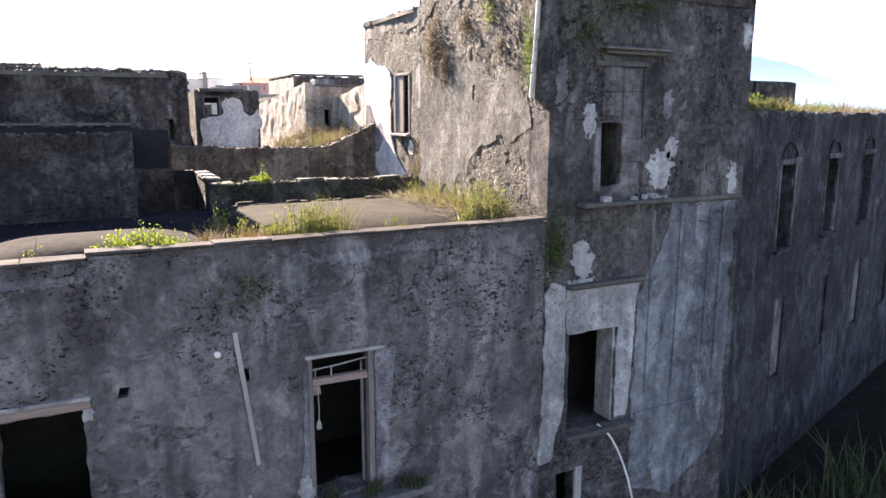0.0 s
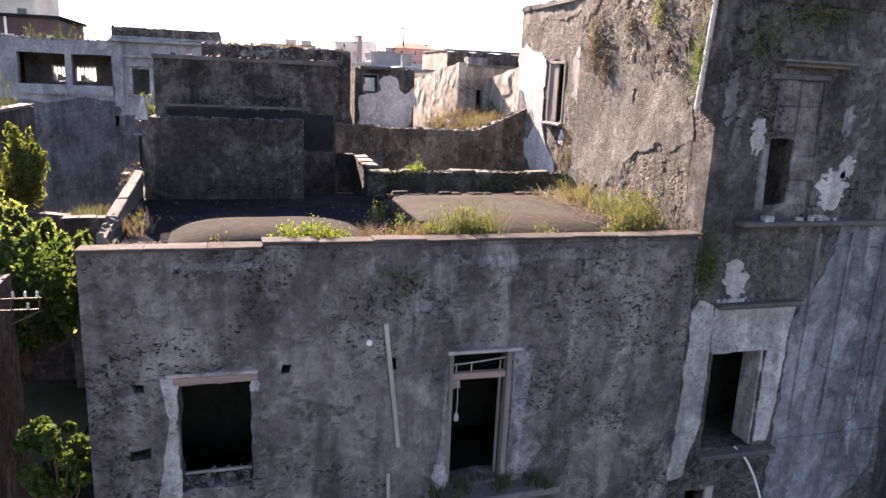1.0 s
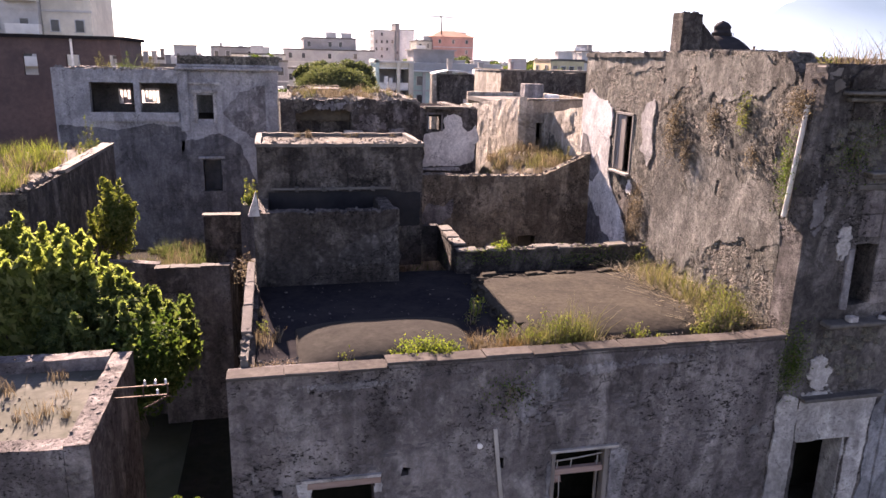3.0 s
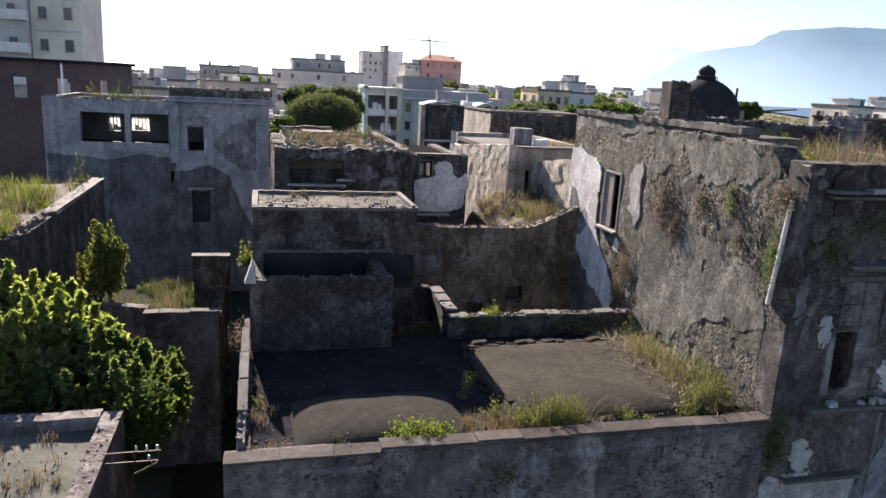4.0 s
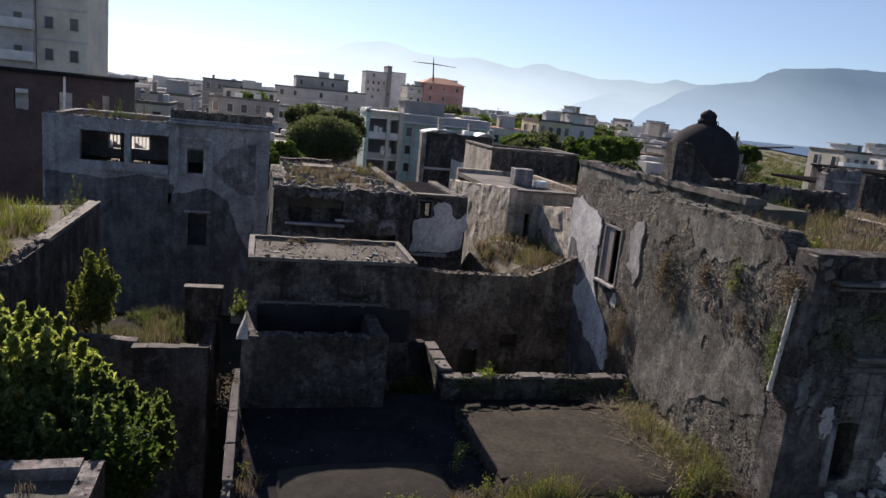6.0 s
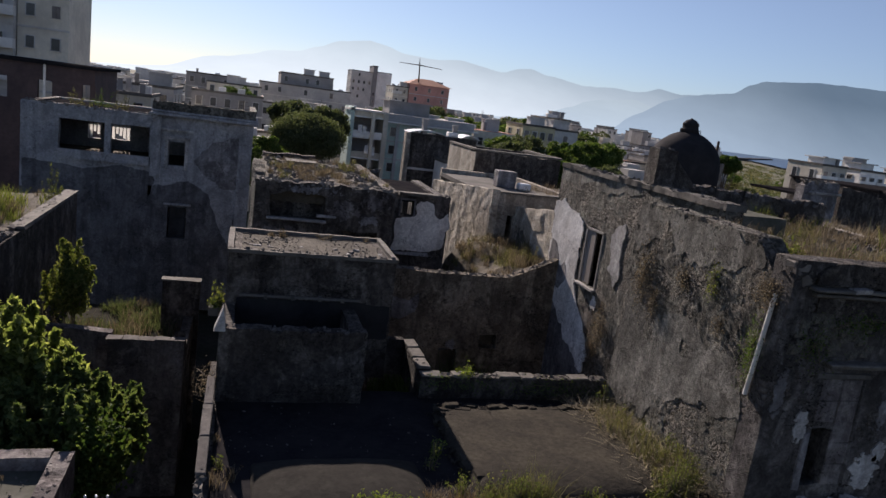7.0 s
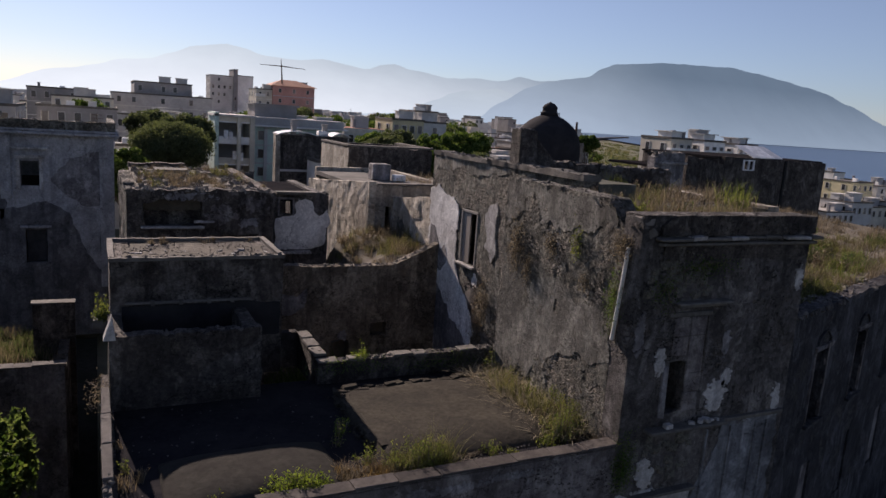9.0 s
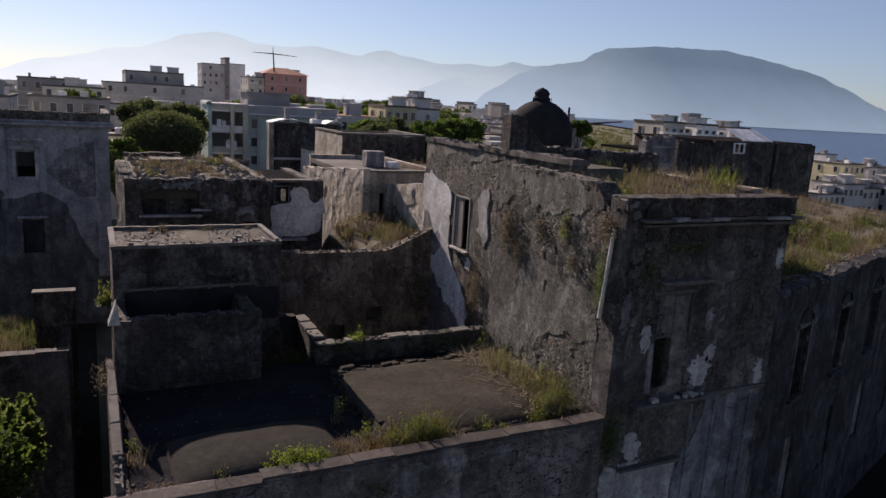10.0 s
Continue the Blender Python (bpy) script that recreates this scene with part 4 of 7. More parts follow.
# ---- tower ----
TX0, TX1, TY1 = 9.15, 14.05, 12.6
tower = thing("tower", (11.6, FY, 0), "ruined palace tower of peeling render over rubble stone", "tower")
UP, MID, LOW = (10.30, 10.78, 8.83, 9.98), (9.74, 10.85, 4.15, 6.10), (9.54, 10.15, 1.9, 3.32)
part("front_wall", wall("x", TX0, TX1, 0, 13.1, FY, FY + 0.55, (UP, MID, LOW), step=0.12, rough=0.016, rag=0.05, seed=21, lump=0.007), M_TOWER_F, tower)
westtop = lambda u: 13.30 + ragged(u, 0.04, 1.2, 2.0) - (0.55 * max(0, 1 - (u - FY - 0.56) / 0.55) if u < FY + 1.1 else 0)
part("west_wall", wall("y", FY + 0.56, TY1, 0, 13.3, TX0, TX0 + 0.55, top=westtop, step=0.075, rough=0.02, seed=22, lump=0.014), M_TOWER_W, tower)
part("plaster_skin", sheet("y", TX0, [(12.58, 8.3), (12.58, 11.5), (11.7, 11.35), (11.0, 10.95), (10.3, 11.1), (9.4, 10.85), (8.3, 10.9), (8.0, 9.9), (8.5, 9.6), (9.0, 9.75), (9.6, 9.45), (10.2, 9.25), (10.5, 8.75), (11.4, 8.45)], 0.010, 131.0, 0.34, flake=0.24), M_SKIN, tower, "smooth grey plaster left on the rubble wall")
part("plaster_skin", sheet("y", TX0, [(12.58, 12.35), (12.58, 13.22), (8.5, 13.2), (8.15, 12.8), (9.0, 12.5), (10.3, 12.3), (11.4, 12.55)], 0.010, 137.0, 0.26, flake=0.2), M_SKIN, tower, "grey plaster band under the wall head")
part("east_wall", wall("y", FY + 0.56, TY1, 0, 12.75, TX1 - 0.5, TX1, step=0.7, seed=23), M_TOWER_F, tower)
part("north_wall", wall("x", TX0 + 0.56, TX1 - 0.51, 0, 12.7, TY1 - 0.5, TY1, step=0.7, seed=24), M_TOWER_W, tower)
part("roof", slab(TX0 + 0.55, TX1 - 0.5, FY + 0.55, TY1 - 0.5, 12.2, 12.72, 0.4, 0.12), M_DIRT, tower)
# added near-black panel behind the windows, in place of room shade
part("partition", boxes((TX0 + 0.56, TX1 - 0.51, FY + 1.5, FY + 1.65, 0, 12.15)), M_SOIL_AND_SHADE, tower)
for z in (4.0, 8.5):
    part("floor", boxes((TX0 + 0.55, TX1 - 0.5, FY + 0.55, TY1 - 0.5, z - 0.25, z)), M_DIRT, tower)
part("attic", wall("x", 9.62, 14.12, 12.70, 13.14, FY - 0.06, FY + 0.4, top=lambda u: 13.10 + ragged(u, 0.03, 2) - (0.22 * max(0, 1 - (u - 9.62) / 0.3)), step=0.12, seed=25), M_DARKWALL, tower)
corn_rng = random.Random(15)
x = 9.50
while x < 14.1:
    w = min(corn_rng.uniform(0.35, 0.85), 14.24 - x)
    d0 = FY - corn_rng.choice((0.22, 0.20, 0.17, 0.11))
    z0 = 12.60 + corn_rng.uniform(-0.012, 0.012)
    part("cornice_block", boxes((x + 0.006, x + w - 0.006, d0, FY + 0.1, z0, z0 + corn_rng.uniform(0.05, 0.085)), bevel=0.014, jitter=0.016), M_PALE if corn_rng.random() < 0.7 else M_CAP, tower, "pale broken cornice block")
    x += w + (0.10 if corn_rng.random() < 0.15 else 0.0)
part("cornice_bed", boxes((9.6, 14.18, FY - 0.12, FY + 0.1, 12.48, 12.555), bevel=0.02, jitter=0.01), M_CAP, tower)
part("frieze", boxes((9.75, 14.02, FY - 0.03, FY + 0.05, 12.18, 12.52)), M_DARKWALL, tower)
for k in range(4):
    x = 9.3 + 0.2 * k
    bm = rough_stone(0.32, 0.3, 0.2, 70 + k)
    bm.transform(Matrix.Translation((x, FY + 0.15 + 0.1 * k, 12.98 - 0.06 * k)) @ Matrix.Rotation(k, 4, "Z"))
    part("broken_stone", bm, M_STONE, tower)
# upper window
uw = child(thing("upper_window", (10.66, FY, 8.8), "half-blocked window with pale blocks and a moulded head", ""), tower)
for i in range(5):
    for k in range(2):
        if i < 3 and k == 0:
            continue
        x0 = 10.30 + (0.49 * k if i < 3 else 0.47 * k)
        part("infill_block", boxes((x0 + 0.008, x0 + 0.44, FY - 0.012, FY + 0.3, 8.84 + 0.43 * i - (0.02 if i > 2 else 0), 9.25 + 0.43 * i - (0.02 if i > 2 else 0)), bevel=0.008, jitter=0.006), M_FACADE, uw)
part("frame", boxes((10.14, 10.28, FY - 0.05, FY + 0.05, 8.75, 9.9), bevel=0.012, jitter=0.02), M_LILAC, uw)
part("frame", boxes((11.22, 11.30, FY - 0.03, FY + 0.05, 8.8, 10.95), bevel=0.012, jitter=0.012), M_TOWER_F, uw)
part("architrave", boxes((10.12, 11.32, FY - 0.05, FY + 0.05, 10.97, 11.07), bevel=0.012, jitter=0.01), M_CAP, uw)
part("head_moulding", boxes((10.2, 11.72, FY - 0.20, FY + 0.05, 11.25, 11.30), (10.28, 11.62, FY - 0.12, FY + 0.05, 11.18, 11.25), bevel=0.015, jitter=0.016), M_CAP, uw, "moulded stone window head")
part("sill", boxes((9.80, 11.97, FY - 0.28, FY + 0.05, 8.47, 8.56), bevel=0.02, jitter=0.015), M_CAP, uw, "projecting stone balcony sill")
for k, (x, s) in enumerate(((10.35, 0.10), (10.42, 0.06), (11.02, 0.07), (11.28, 0.09), (11.45, 0.11), (11.62, 0.06), (11.78, 0.05))):
    bm = rough_stone(s * 1.9, s * 1.3, s, 30 + k)
    bm.transform(Matrix.Translation((x, FY - 0.14, 8.56 + s * 0.4)) @ Matrix.Rotation(k * 1.3, 4, "Z"))
    solo("loose_stone", bm, M_PALE, "loose broken stone lying on the window sill", "stone", "stones on the sill")
# middle window with white surround
mw = child(thing("middle_window", (10.3, FY, 4.1), "empty window with a white plaster surround", ""), tower)
part("surround", sheet("x", FY, [(9.66, 6.10), (11.05, 6.10), (11.28, 6.2), (11.30, 6.93), (9.66, 6.95), (9.62, 6.5)], 0.03, 11.0, 0.05), M_PALE, mw)
part("surround", sheet("x", FY, [(10.87, 4.2), (11.20, 4.2), (11.36, 6.9), (11.10, 6.9), (10.88, 6.1)], 0.025, 12.0, 0.05), M_PALE, mw)
part("head_moulding", boxes((9.60, 11.36, FY - 0.20, FY + 0.05, 7.0, 7.06), (9.66, 11.30, FY - 0.12, FY + 0.05, 6.94, 7.0), bevel=0.015, jitter=0.012), M_CAP, mw)
part("sill", boxes((9.62, 11.30, FY - 0.22, FY + 0.05, 4.02, 4.13), bevel=0.015, jitter=0.01), M_CAP, mw)
part("inner_jamb", boxes((10.80, 10.87, FY + 0.02, FY + 0.5, 4.16, 6.08), jitter=0.01), M_PALE, mw)
part("lower_shutter", boxes((9.98, 10.14, FY - 0.02, FY + 0.03, 2.0, 3.35), jitter=0.01), M_PALEWOOD, mw)
part("pilaster", sheet("x", FY, [(9.06, 3.6), (9.36, 3.7), (9.62, 4.6), (9.62, 7.05), (9.30, 7.12), (9.16, 6.9), (9.14, 5.2)], 0.035, 13.0, 0.07), M_PALE, tower, "white plaster pilaster strip, torn below")
for k, (u, z, ru, rz, mat) in enumerate(((9.95, 7.5, 0.22, 0.30, M_PALE), (10.02, 10.02, 0.13, 0.30, M_PALE), (11.75, 9.05, 0.28, 0.34, M_PALE), (12.0, 9.5, 0.14, 0.2, M_PALE), (11.85, 10.3, 0.10, 0.28, M_LILAC), (13.72, 8.85, 0.12, 0.32, M_PALE), (13.86, 11.7, 0.11, 0.26, M_PALE), (9.38, 10.65, 0.11, 0.42, M_LILAC), (10.0, 7.05, 0.3, 0.08, M_PALE), (8.75, 6.45, 0.10, 0.08, M_LILAC))):
    part("plaster_patch", blob("x", FY, u, z, ru, rz, 0.024, 20.0 + 3 * k, 0.55), mat, tower)
part("plaster_field", sheet("x", FY, [(11.32, 2.7), (12.4, 2.2), (13.55, 2.9), (13.9, 3.6), (13.88, 8.42), (12.1, 8.46), (11.9, 7.6), (11.36, 6.6)], 0.018, 15.0, 0.12, flake=0.12), M_BLUEGREY, tower, "washed grey-blue plaster field")
for x in (11.62, 12.35, 13.15, 13.5):
    part("pilaster_edge", boxes((x, x + 0.06, FY - 0.055, FY + 0.02, 4.6, 8.3), bevel=0.012, jitter=0.008), M_BLUEGREY, tower)
part("string_course", boxes((12.0, 13.95, FY - 0.10, FY + 0.02, 8.43, 8.52), bevel=0.015, jitter=0.01), M_CAP, tower)
part("string_course", boxes((11.4, 13.9, FY - 0.07, FY + 0.02, 4.12, 4.22), bevel=0.015, jitter=0.012), M_BLUEGREY, tower)
bm = bmesh.new()
tube(bm, [(9.11, 7.70, 12.40), (9.10, 7.76, 11.6), (9.10, 7.88, 10.42)], [0.045] * 3, 10)
solo("drainpipe", bm, M_PIPE, "pale broken drainpipe on the tower's side wall", "pipe")
bm = bmesh.new()
tube(bm, [(10.45 + 0.85 * (1 - (1 - k / 12) ** 1.7), FY - 0.05 - 0.45 * math.sin(math.pi * k / 16), 4.17 - 4.1 * (k / 12) ** 1.5) for k in range(13)], [0.022] * 13, 8)
solo("hose", bm, M_PIPE, "pale hose hanging out of the tower window", "hose")

# ---- palace rear wing with white wall ----
PX = 11.57
palace = thing("palace_wing", (15, 17.5, 0), "palace rear wing with torn white plaster and an overgrown roof", "house")
PW = (18.45, 19.68, 9.52, 11.47)
part("west_wall", wall("y", TY1 + 0.01, 22.4, 0, 13.3, PX, PX + 0.5, (PW, (18.35, 18.95, 4.6, 6.9)), top=lambda u: 13.34 + ragged(u, 0.05, 0.9, 5.0), step=0.12, rough=0.02, rag=0.06, seed=31, lump=0.011), M_TOWER_W, palace)
part("north_wall", wall("x", PX + 0.51, 19.4, 0, 12.9, 21.9, 22.4, step=0.8, seed=32), M_TAN, palace)
part("east_wall", wall("y", 12.61, 21.89, 0, 12.6, 18.9, 19.4, step=0.8, seed=33), M_TAN, palace)
part("south_wall", wall("x", 14.06, 18.89, 0, 12.45, 12.1, 12.6, step=0.8, seed=34), M_TOWER_F, palace)
part("roof", slab(PX + 0.5, 18.9, 12.61, 21.9, 12.0, 12.5, 0.6, 0.15), M_DIRT, palace)
part("coping", wall("y", TY1, 22.42, 13.25, 13.42, PX - 0.05, PX + 0.56, top=lambda u: 13.40 + ragged(u, 0.07, 1.3, 5.0), step=0.12, rough=0.05, seed=35), M_CAP, palace)
# white plaster stops at the cast shadow's edge; grey below paints the shade
white = [(22.38, 11.9), (22.0, 12.05), (21.8, 12.3), (21.5, 12.0), (21.1, 11.85), (20.6, 11.75), (19.95, 11.6), (19.95, 10.2), (20.0, 9.5), (19.7, 8.9), (19.2, 8.5), (18.6, 7.9), (18.25, 7.2), (18.4, 6.5), (20.0, 7.3), (21.4, 8.4), (22.38, 9.2)]
part("white_plaster", sheet("y", PX, white, 0.035, 17.0, 0.20), M_WHITE, palace, "torn white plaster")
part("grey_render", sheet("y", PX, [(18.6, 6.8), (18.5, 4.5), (22.35, 4.4), (22.38, 9.1), (21.4, 8.3), (20.0, 7.4)], 0.018, 23.0, 0.1), M_LILAC, palace, "dirty grey render low on the wall, shaped as the cast shadow")
part("white_plaster", sheet("y", PX, [(17.9, 11.5), (17.5, 11.9), (17.2, 12.15), (17.0, 11.9), (17.15, 11.3), (17.05, 10.6), (17.3, 10.0), (17.6, 10.3), (17.85, 10.1), (17.7, 10.9)], 0.03, 18.0, 0.2), M_PALE, palace)
part("bare_patch", sheet("y", PX - 0.035, [(22.3, 10.6), (21.8, 10.4), (21.3, 9.7), (20.9, 9.9), (20.6, 9.3), (21.2, 8.8), (22.3, 8.9)], 0.008, 49.0, 0.15), M_LILAC, palace)
part("bare_patch", blob("y", PX, 18.6, 8.4, 0.4, 0.6, 0.02, 51.0, 0.6), M_DARKWALL, palace)
part("white_plaster", blob("y", PX, 18.35, 9.05, 0.16, 0.2, 0.03, 44.0, 0.6), M_WHITE, palace)
pw = child(thing("window", (PX, 19.06, 9.5), "tall dark window with a worn wooden frame", ""), palace)
part("frame", boxes((PX - 0.02, PX + 0.10, 19.60, 19.69, 9.52, 11.46), (PX - 0.02, PX + 0.10, 18.45, 18.53, 9.52, 11.46), (PX - 0.02, PX + 0.10, 18.45, 19.69, 11.40, 11.48), bevel=0.006), M_PALEWOOD, pw)
part("shutter", boxes((PX + 0.02, PX + 0.07, 19.02, 19.58, 9.56, 11.38), bevel=0.006), M_WOOD, pw, "brown wooden shutter leaf")
part("sill", boxes((PX - 0.16, PX + 0.1, 18.38, 19.76, 9.44, 9.52), bevel=0.012), M_PALE, pw)
part("roof_wall", wall("x", 12.3, 18.8, 12.3, 13.6, 17.0, 17.35, top=lambda u: 13.52 - 0.035 * (u - 12.3) + ragged(u, 0.16, 1.3, 7.0), step=0.12, rough=0.06, seed=36), M_DARKWALL, palace, "ruined partition wall on the roof")
part("roof_terrace", slab(PX + 0.5, 13.4, 12.61, 16.6, 12.5, 13.18, 0.3, 0.05), M_SLATEROOF, palace, "pale flat screed along the wall head")
part("plaster_band", sheet("y", PX, [(22.3, 13.3), (16.9, 13.3), (16.4, 13.05), (17.6, 12.9), (18.6, 12.75), (20.0, 12.9), (21.2, 12.7), (22.3, 12.85)], 0.012, 91.0, 0.16, flake=0.2), M_SKIN, palace, "torn smooth plaster band under the wall head")
chimney = thing("chimney_block", (11.8, 16.4, 13.4), "dark square masonry chimney block on the palace roof", "chimney")
part("masonry", wall("x", 11.68, 12.32, 13.3, 14.5, 16.3, 16.85, top=lambda u: 14.48 + ragged(u, 0.04, 3.0, 2.0), step=0.12, rough=0.05, seed=39, lump=0.03), M_DARKWALL, chimney)
part("buttress", wall("x", 12.33, 13.1, 12.9, 14.3, 16.4, 16.8, top=lambda u: 14.3 - 0.95 * (u - 12.33) + ragged(u, 0.03, 3.0, 4.0), step=0.1, rough=0.04, seed=40, lump=0.02), M_DARKWALL, chimney, "sloping masonry buttress")
rubble(chimney, np.random.default_rng(5), 30, (11.72, 12.28, 16.35, 16.8), 14.46, 0.06, M_STONE)
part("roof_wall", wall("y", 17.76, 21.8, 12.3, 13.1, 17.6, 17.9, top=lambda u: 13.0 + ragged(u, 0.12, 0.9, 8.0), step=0.3, rough=0.05, seed=37), M_DARKWALL, palace)
long_shed = thing("long_roof_house", (50, 40, 0), "long dark rendered attic house with a small white window", "house")
part("wall", wall("x", 46.3, 58.8, 0, 13.1, 40.0, 40.5, ((48.5, 49.6, 12.1, 12.8), (48.1, 49.0, 9.6, 10.6)), top=lambda u: 13.08 - 0.012 * (u - 46.3), step=0.7, rough=0.06, seed=41), M_DARKWALL, long_shed)
part("side_wall", wall("y", 40.51, 50.0, 0, 12.9, 58.3, 58.8, step=0.9, seed=42), M_DARKWALL, long_shed)
part("side_wall", wall("y", 40.51, 50.0, 0, 12.9, 46.3, 46.7, step=0.9, seed=42), M_DARKWALL, long_shed)
part("low_wall", wall("x", 42.2, 46.29, 0, 13.1, 40.0, 40.5, top=lambda u: 13.05 - 0.16 * (u - 42.2) + ragged(u, 0.16, 1.1, 4.0), step=0.3, rough=0.08, seed=43), M_DARKWALL, long_shed)
part("roof", boxes((46.1, 59.0, 40.52, 50.0, 12.9, 13.05)), M_ROOF, long_shed)
part("low_roof", boxes((42.3, 46.2, 40.55, 50, 11.7, 11.9)), M_ROOF, long_shed)
part("seam_strip", boxes((53.4, 53.62, 39.88, 40.0, 4.0, 12.95)), M_NEAR_BLACK, long_shed)
for a in ((48.4, 49.7, 12.0, 12.1), (48.4, 49.7, 12.8, 12.9), (48.4, 48.52, 12.1, 12.8), (48.98, 49.12, 12.1, 12.8), (49.58, 49.7, 12.1, 12.8)):
    part("window_frame", boxes((a[0], a[1], 39.90, 40.05, a[2], a[3])), M_CERAMIC, long_shed, "white window frame")
for k in range(4):
    bm = boxes((50.2 + 0.92 * k, 51.07 + 0.92 * k, 40.6, 42.8, 13.06, 13.13))
    for v in bm.verts:
        v.co.z += (v.co.y - 40.6) * 0.42
    part("corrugated_sheet", bm, M_CERAMIC, long_shed, "pale translucent roofing sheet")
stump = thing("masonry_stump", (39.5, 39, 0), "pale broken masonry stump beside a dark attic house", "ruin")
part("stump_wall", wall("x", 37.9, 40.9, 0, 13.25, 39.0, 39.8, top=lambda u: 13.15 + ragged(u, 0.16, 1.1, 9.0) - (0.35 if u < 38.4 else 0), step=0.25, rough=0.09, seed=38), M_LILAC, stump)
part("ledge", boxes((38.3, 41.1, 38.8, 39.1, 12.3, 12.45), bevel=0.03, jitter=0.04), M_PALE, stump)
rubble(stump, np.random.default_rng(14), 60, (38.0, 40.8, 39.1, 39.7), 13.1, 0.14, M_GRIT)

# ---- right wing, turned away from the tower's front ----
wing = thing("right_wing", (23, 10.5, 0), "long palace wing with narrow arched windows and a grassy roof", "house")
WY = 8.2
TURN = Matrix.Translation((TX1, WY, 0)) @ Matrix.Rotation(radians(18.4), 4, "Z") @ Matrix.Translation((-TX1, -WY, 0))
tall = [(18.22 + 3.75 * i, 19.27 + 3.75 * i, 6.6, 8.85) for i in range(7)]
lowr = [(14.8 + 3.75 * i, 15.6 + 3.75 * i, 2.9, 5.2) for i in range(7)]
hump_roof = lambda x, y: 0.9 * min(1.0, max(0.0, (y - 15) / 12))
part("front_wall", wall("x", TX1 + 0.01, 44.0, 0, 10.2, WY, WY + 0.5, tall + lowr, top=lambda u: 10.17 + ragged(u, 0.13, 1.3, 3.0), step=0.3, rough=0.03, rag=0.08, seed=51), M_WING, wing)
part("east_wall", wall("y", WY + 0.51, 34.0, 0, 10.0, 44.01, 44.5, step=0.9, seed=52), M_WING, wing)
part("roof", slab(15.0, 21.0, WY + 0.5, 15.5, 9.3, 9.98, 0.5, 0.25, sag=hump_roof), M_DIRT, wing)
part("roof", slab(21.0, 44.0, WY + 0.5, 34.0, 9.3, 9.98, 0.8, 0.25, sag=hump_roof), M_DIRT, wing)
part("inner_wall", boxes((15.5, 43, 12.0, 12.3, 0, 9.2)), M_DARKWALL, wing)
for i, o in enumerate(tall):
    c = (o[0] + o[1]) / 2
    bm = bmesh.new()
    rows = []
    for k in range(13):
        a = math.pi * k / 12
        rows.append([bm.verts.new((c + r * math.cos(a), y, 9.02 + r * 0.72 * math.sin(a))) for r, y in ((0.46, WY - 0.06), (0.55, WY - 0.06), (0.55, WY + 0.05), (0.46, WY + 0.05))])
    for A, B in zip(rows, rows[1:]):
        for q in range(4):
            bm.faces.new([A[q], A[(q + 1) % 4], B[(q + 1) % 4], B[q]])
    bm.faces.new(rows[0])
    bm.faces.new(rows[-1])
    part("window_arch", bm, M_WING, wing)
    part("window_head", boxes((o[0] - 0.14, o[1] + 0.14, WY - 0.09, WY + 0.05, 8.86, 8.99), bevel=0.012, jitter=0.014), M_FACADE if i < 3 else M_WING, wing)
    part("window_frame", boxes((o[0] - 0.07, o[0], WY - 0.03, WY + 0.06, 6.6, 8.85), (o[1], o[1] + 0.07, WY - 0.03, WY + 0.06, 6.6, 8.85), bevel=0.008, jitter=0.01), M_FACADE if i < 2 else M_WING, wing)
    part("window_sill", boxes((o[0] - 0.15, o[1] + 0.15, WY - 0.12, WY + 0.05, 6.5, 6.59), bevel=0.012, jitter=0.012), M_WING, wing)
for i, o in enumerate(lowr):
    part("shutter", boxes((o[0] + 0.24, o[1] - 0.01, WY + 0.06, WY + 0.11, 2.92, 5.18), bevel=0.008), M_FACADE if i % 2 else M_WING, wing)
wrng = np.random.default_rng(71)
rubble(wing, wrng, 1100, (14.3, 43.9, WY + 0.02, WY + 1.0), 10.06, 0.08, M_GRIT)
rubble(wing, wrng, 260, (14.3, 24.0, WY - 0.02, WY + 0.5), 10.1, 0.09, M_STONE)
for ob in wing.children:
    ob.data.transform(TURN)

# ---- crumbling wall heads and debris ----
crng = np.random.default_rng(77)
rubble(block, crng, 420, (-0.1, 3.6, 14.5, 16.75), 10.92, 0.02, M_GRIT)
rubble(block, crng, 60, (-0.25, 3.75, 14.32, 14.5), 10.99, 0.05, M_CAP)
rubble(block, crng, 90, (-0.3, 2.8, 12.30, 12.57), 9.74, 0.045, M_STONE)
rubble(ell, crng, 130, (4.3, 9.1, 12.64, 12.9), 8.66, 0.045, M_CAP)
rubble(ell, crng, 50, (4.28, 4.53, 12.95, 14.8), 8.74, 0.045, M_CAP)
rubble(house, crng, 420, (-0.2, 9.0, 7.70, 8.25), 8.14, 0.03, M_CAP)
rubble(house, crng, 130, (0.0, 9.0, 8.0, 12.4), 8.13, 0.02, M_CAP)
rubble(house, crng, 170, (4.5, 8.4, 11.55, 12.05), 8.22, 0.045, M_VAULT, heap=0.05)
for k in range(16):
    bm = rough_stone(crng.uniform(0.16, 0.42), crng.uniform(0.10, 0.22), crng.uniform(0.05, 0.09), 300 + k)
    bm.transform(Matrix.Translation((4.55 + 0.245 * k, 11.72 + crng.uniform(-0.12, 0.14), 8.30 + crng.uniform(-0.02, 0.03))) @ Matrix.Rotation(crng.uniform(-0.4, 0.4), 4, "Z"))
    part("broken_edge", bm, M_VAULT, house)
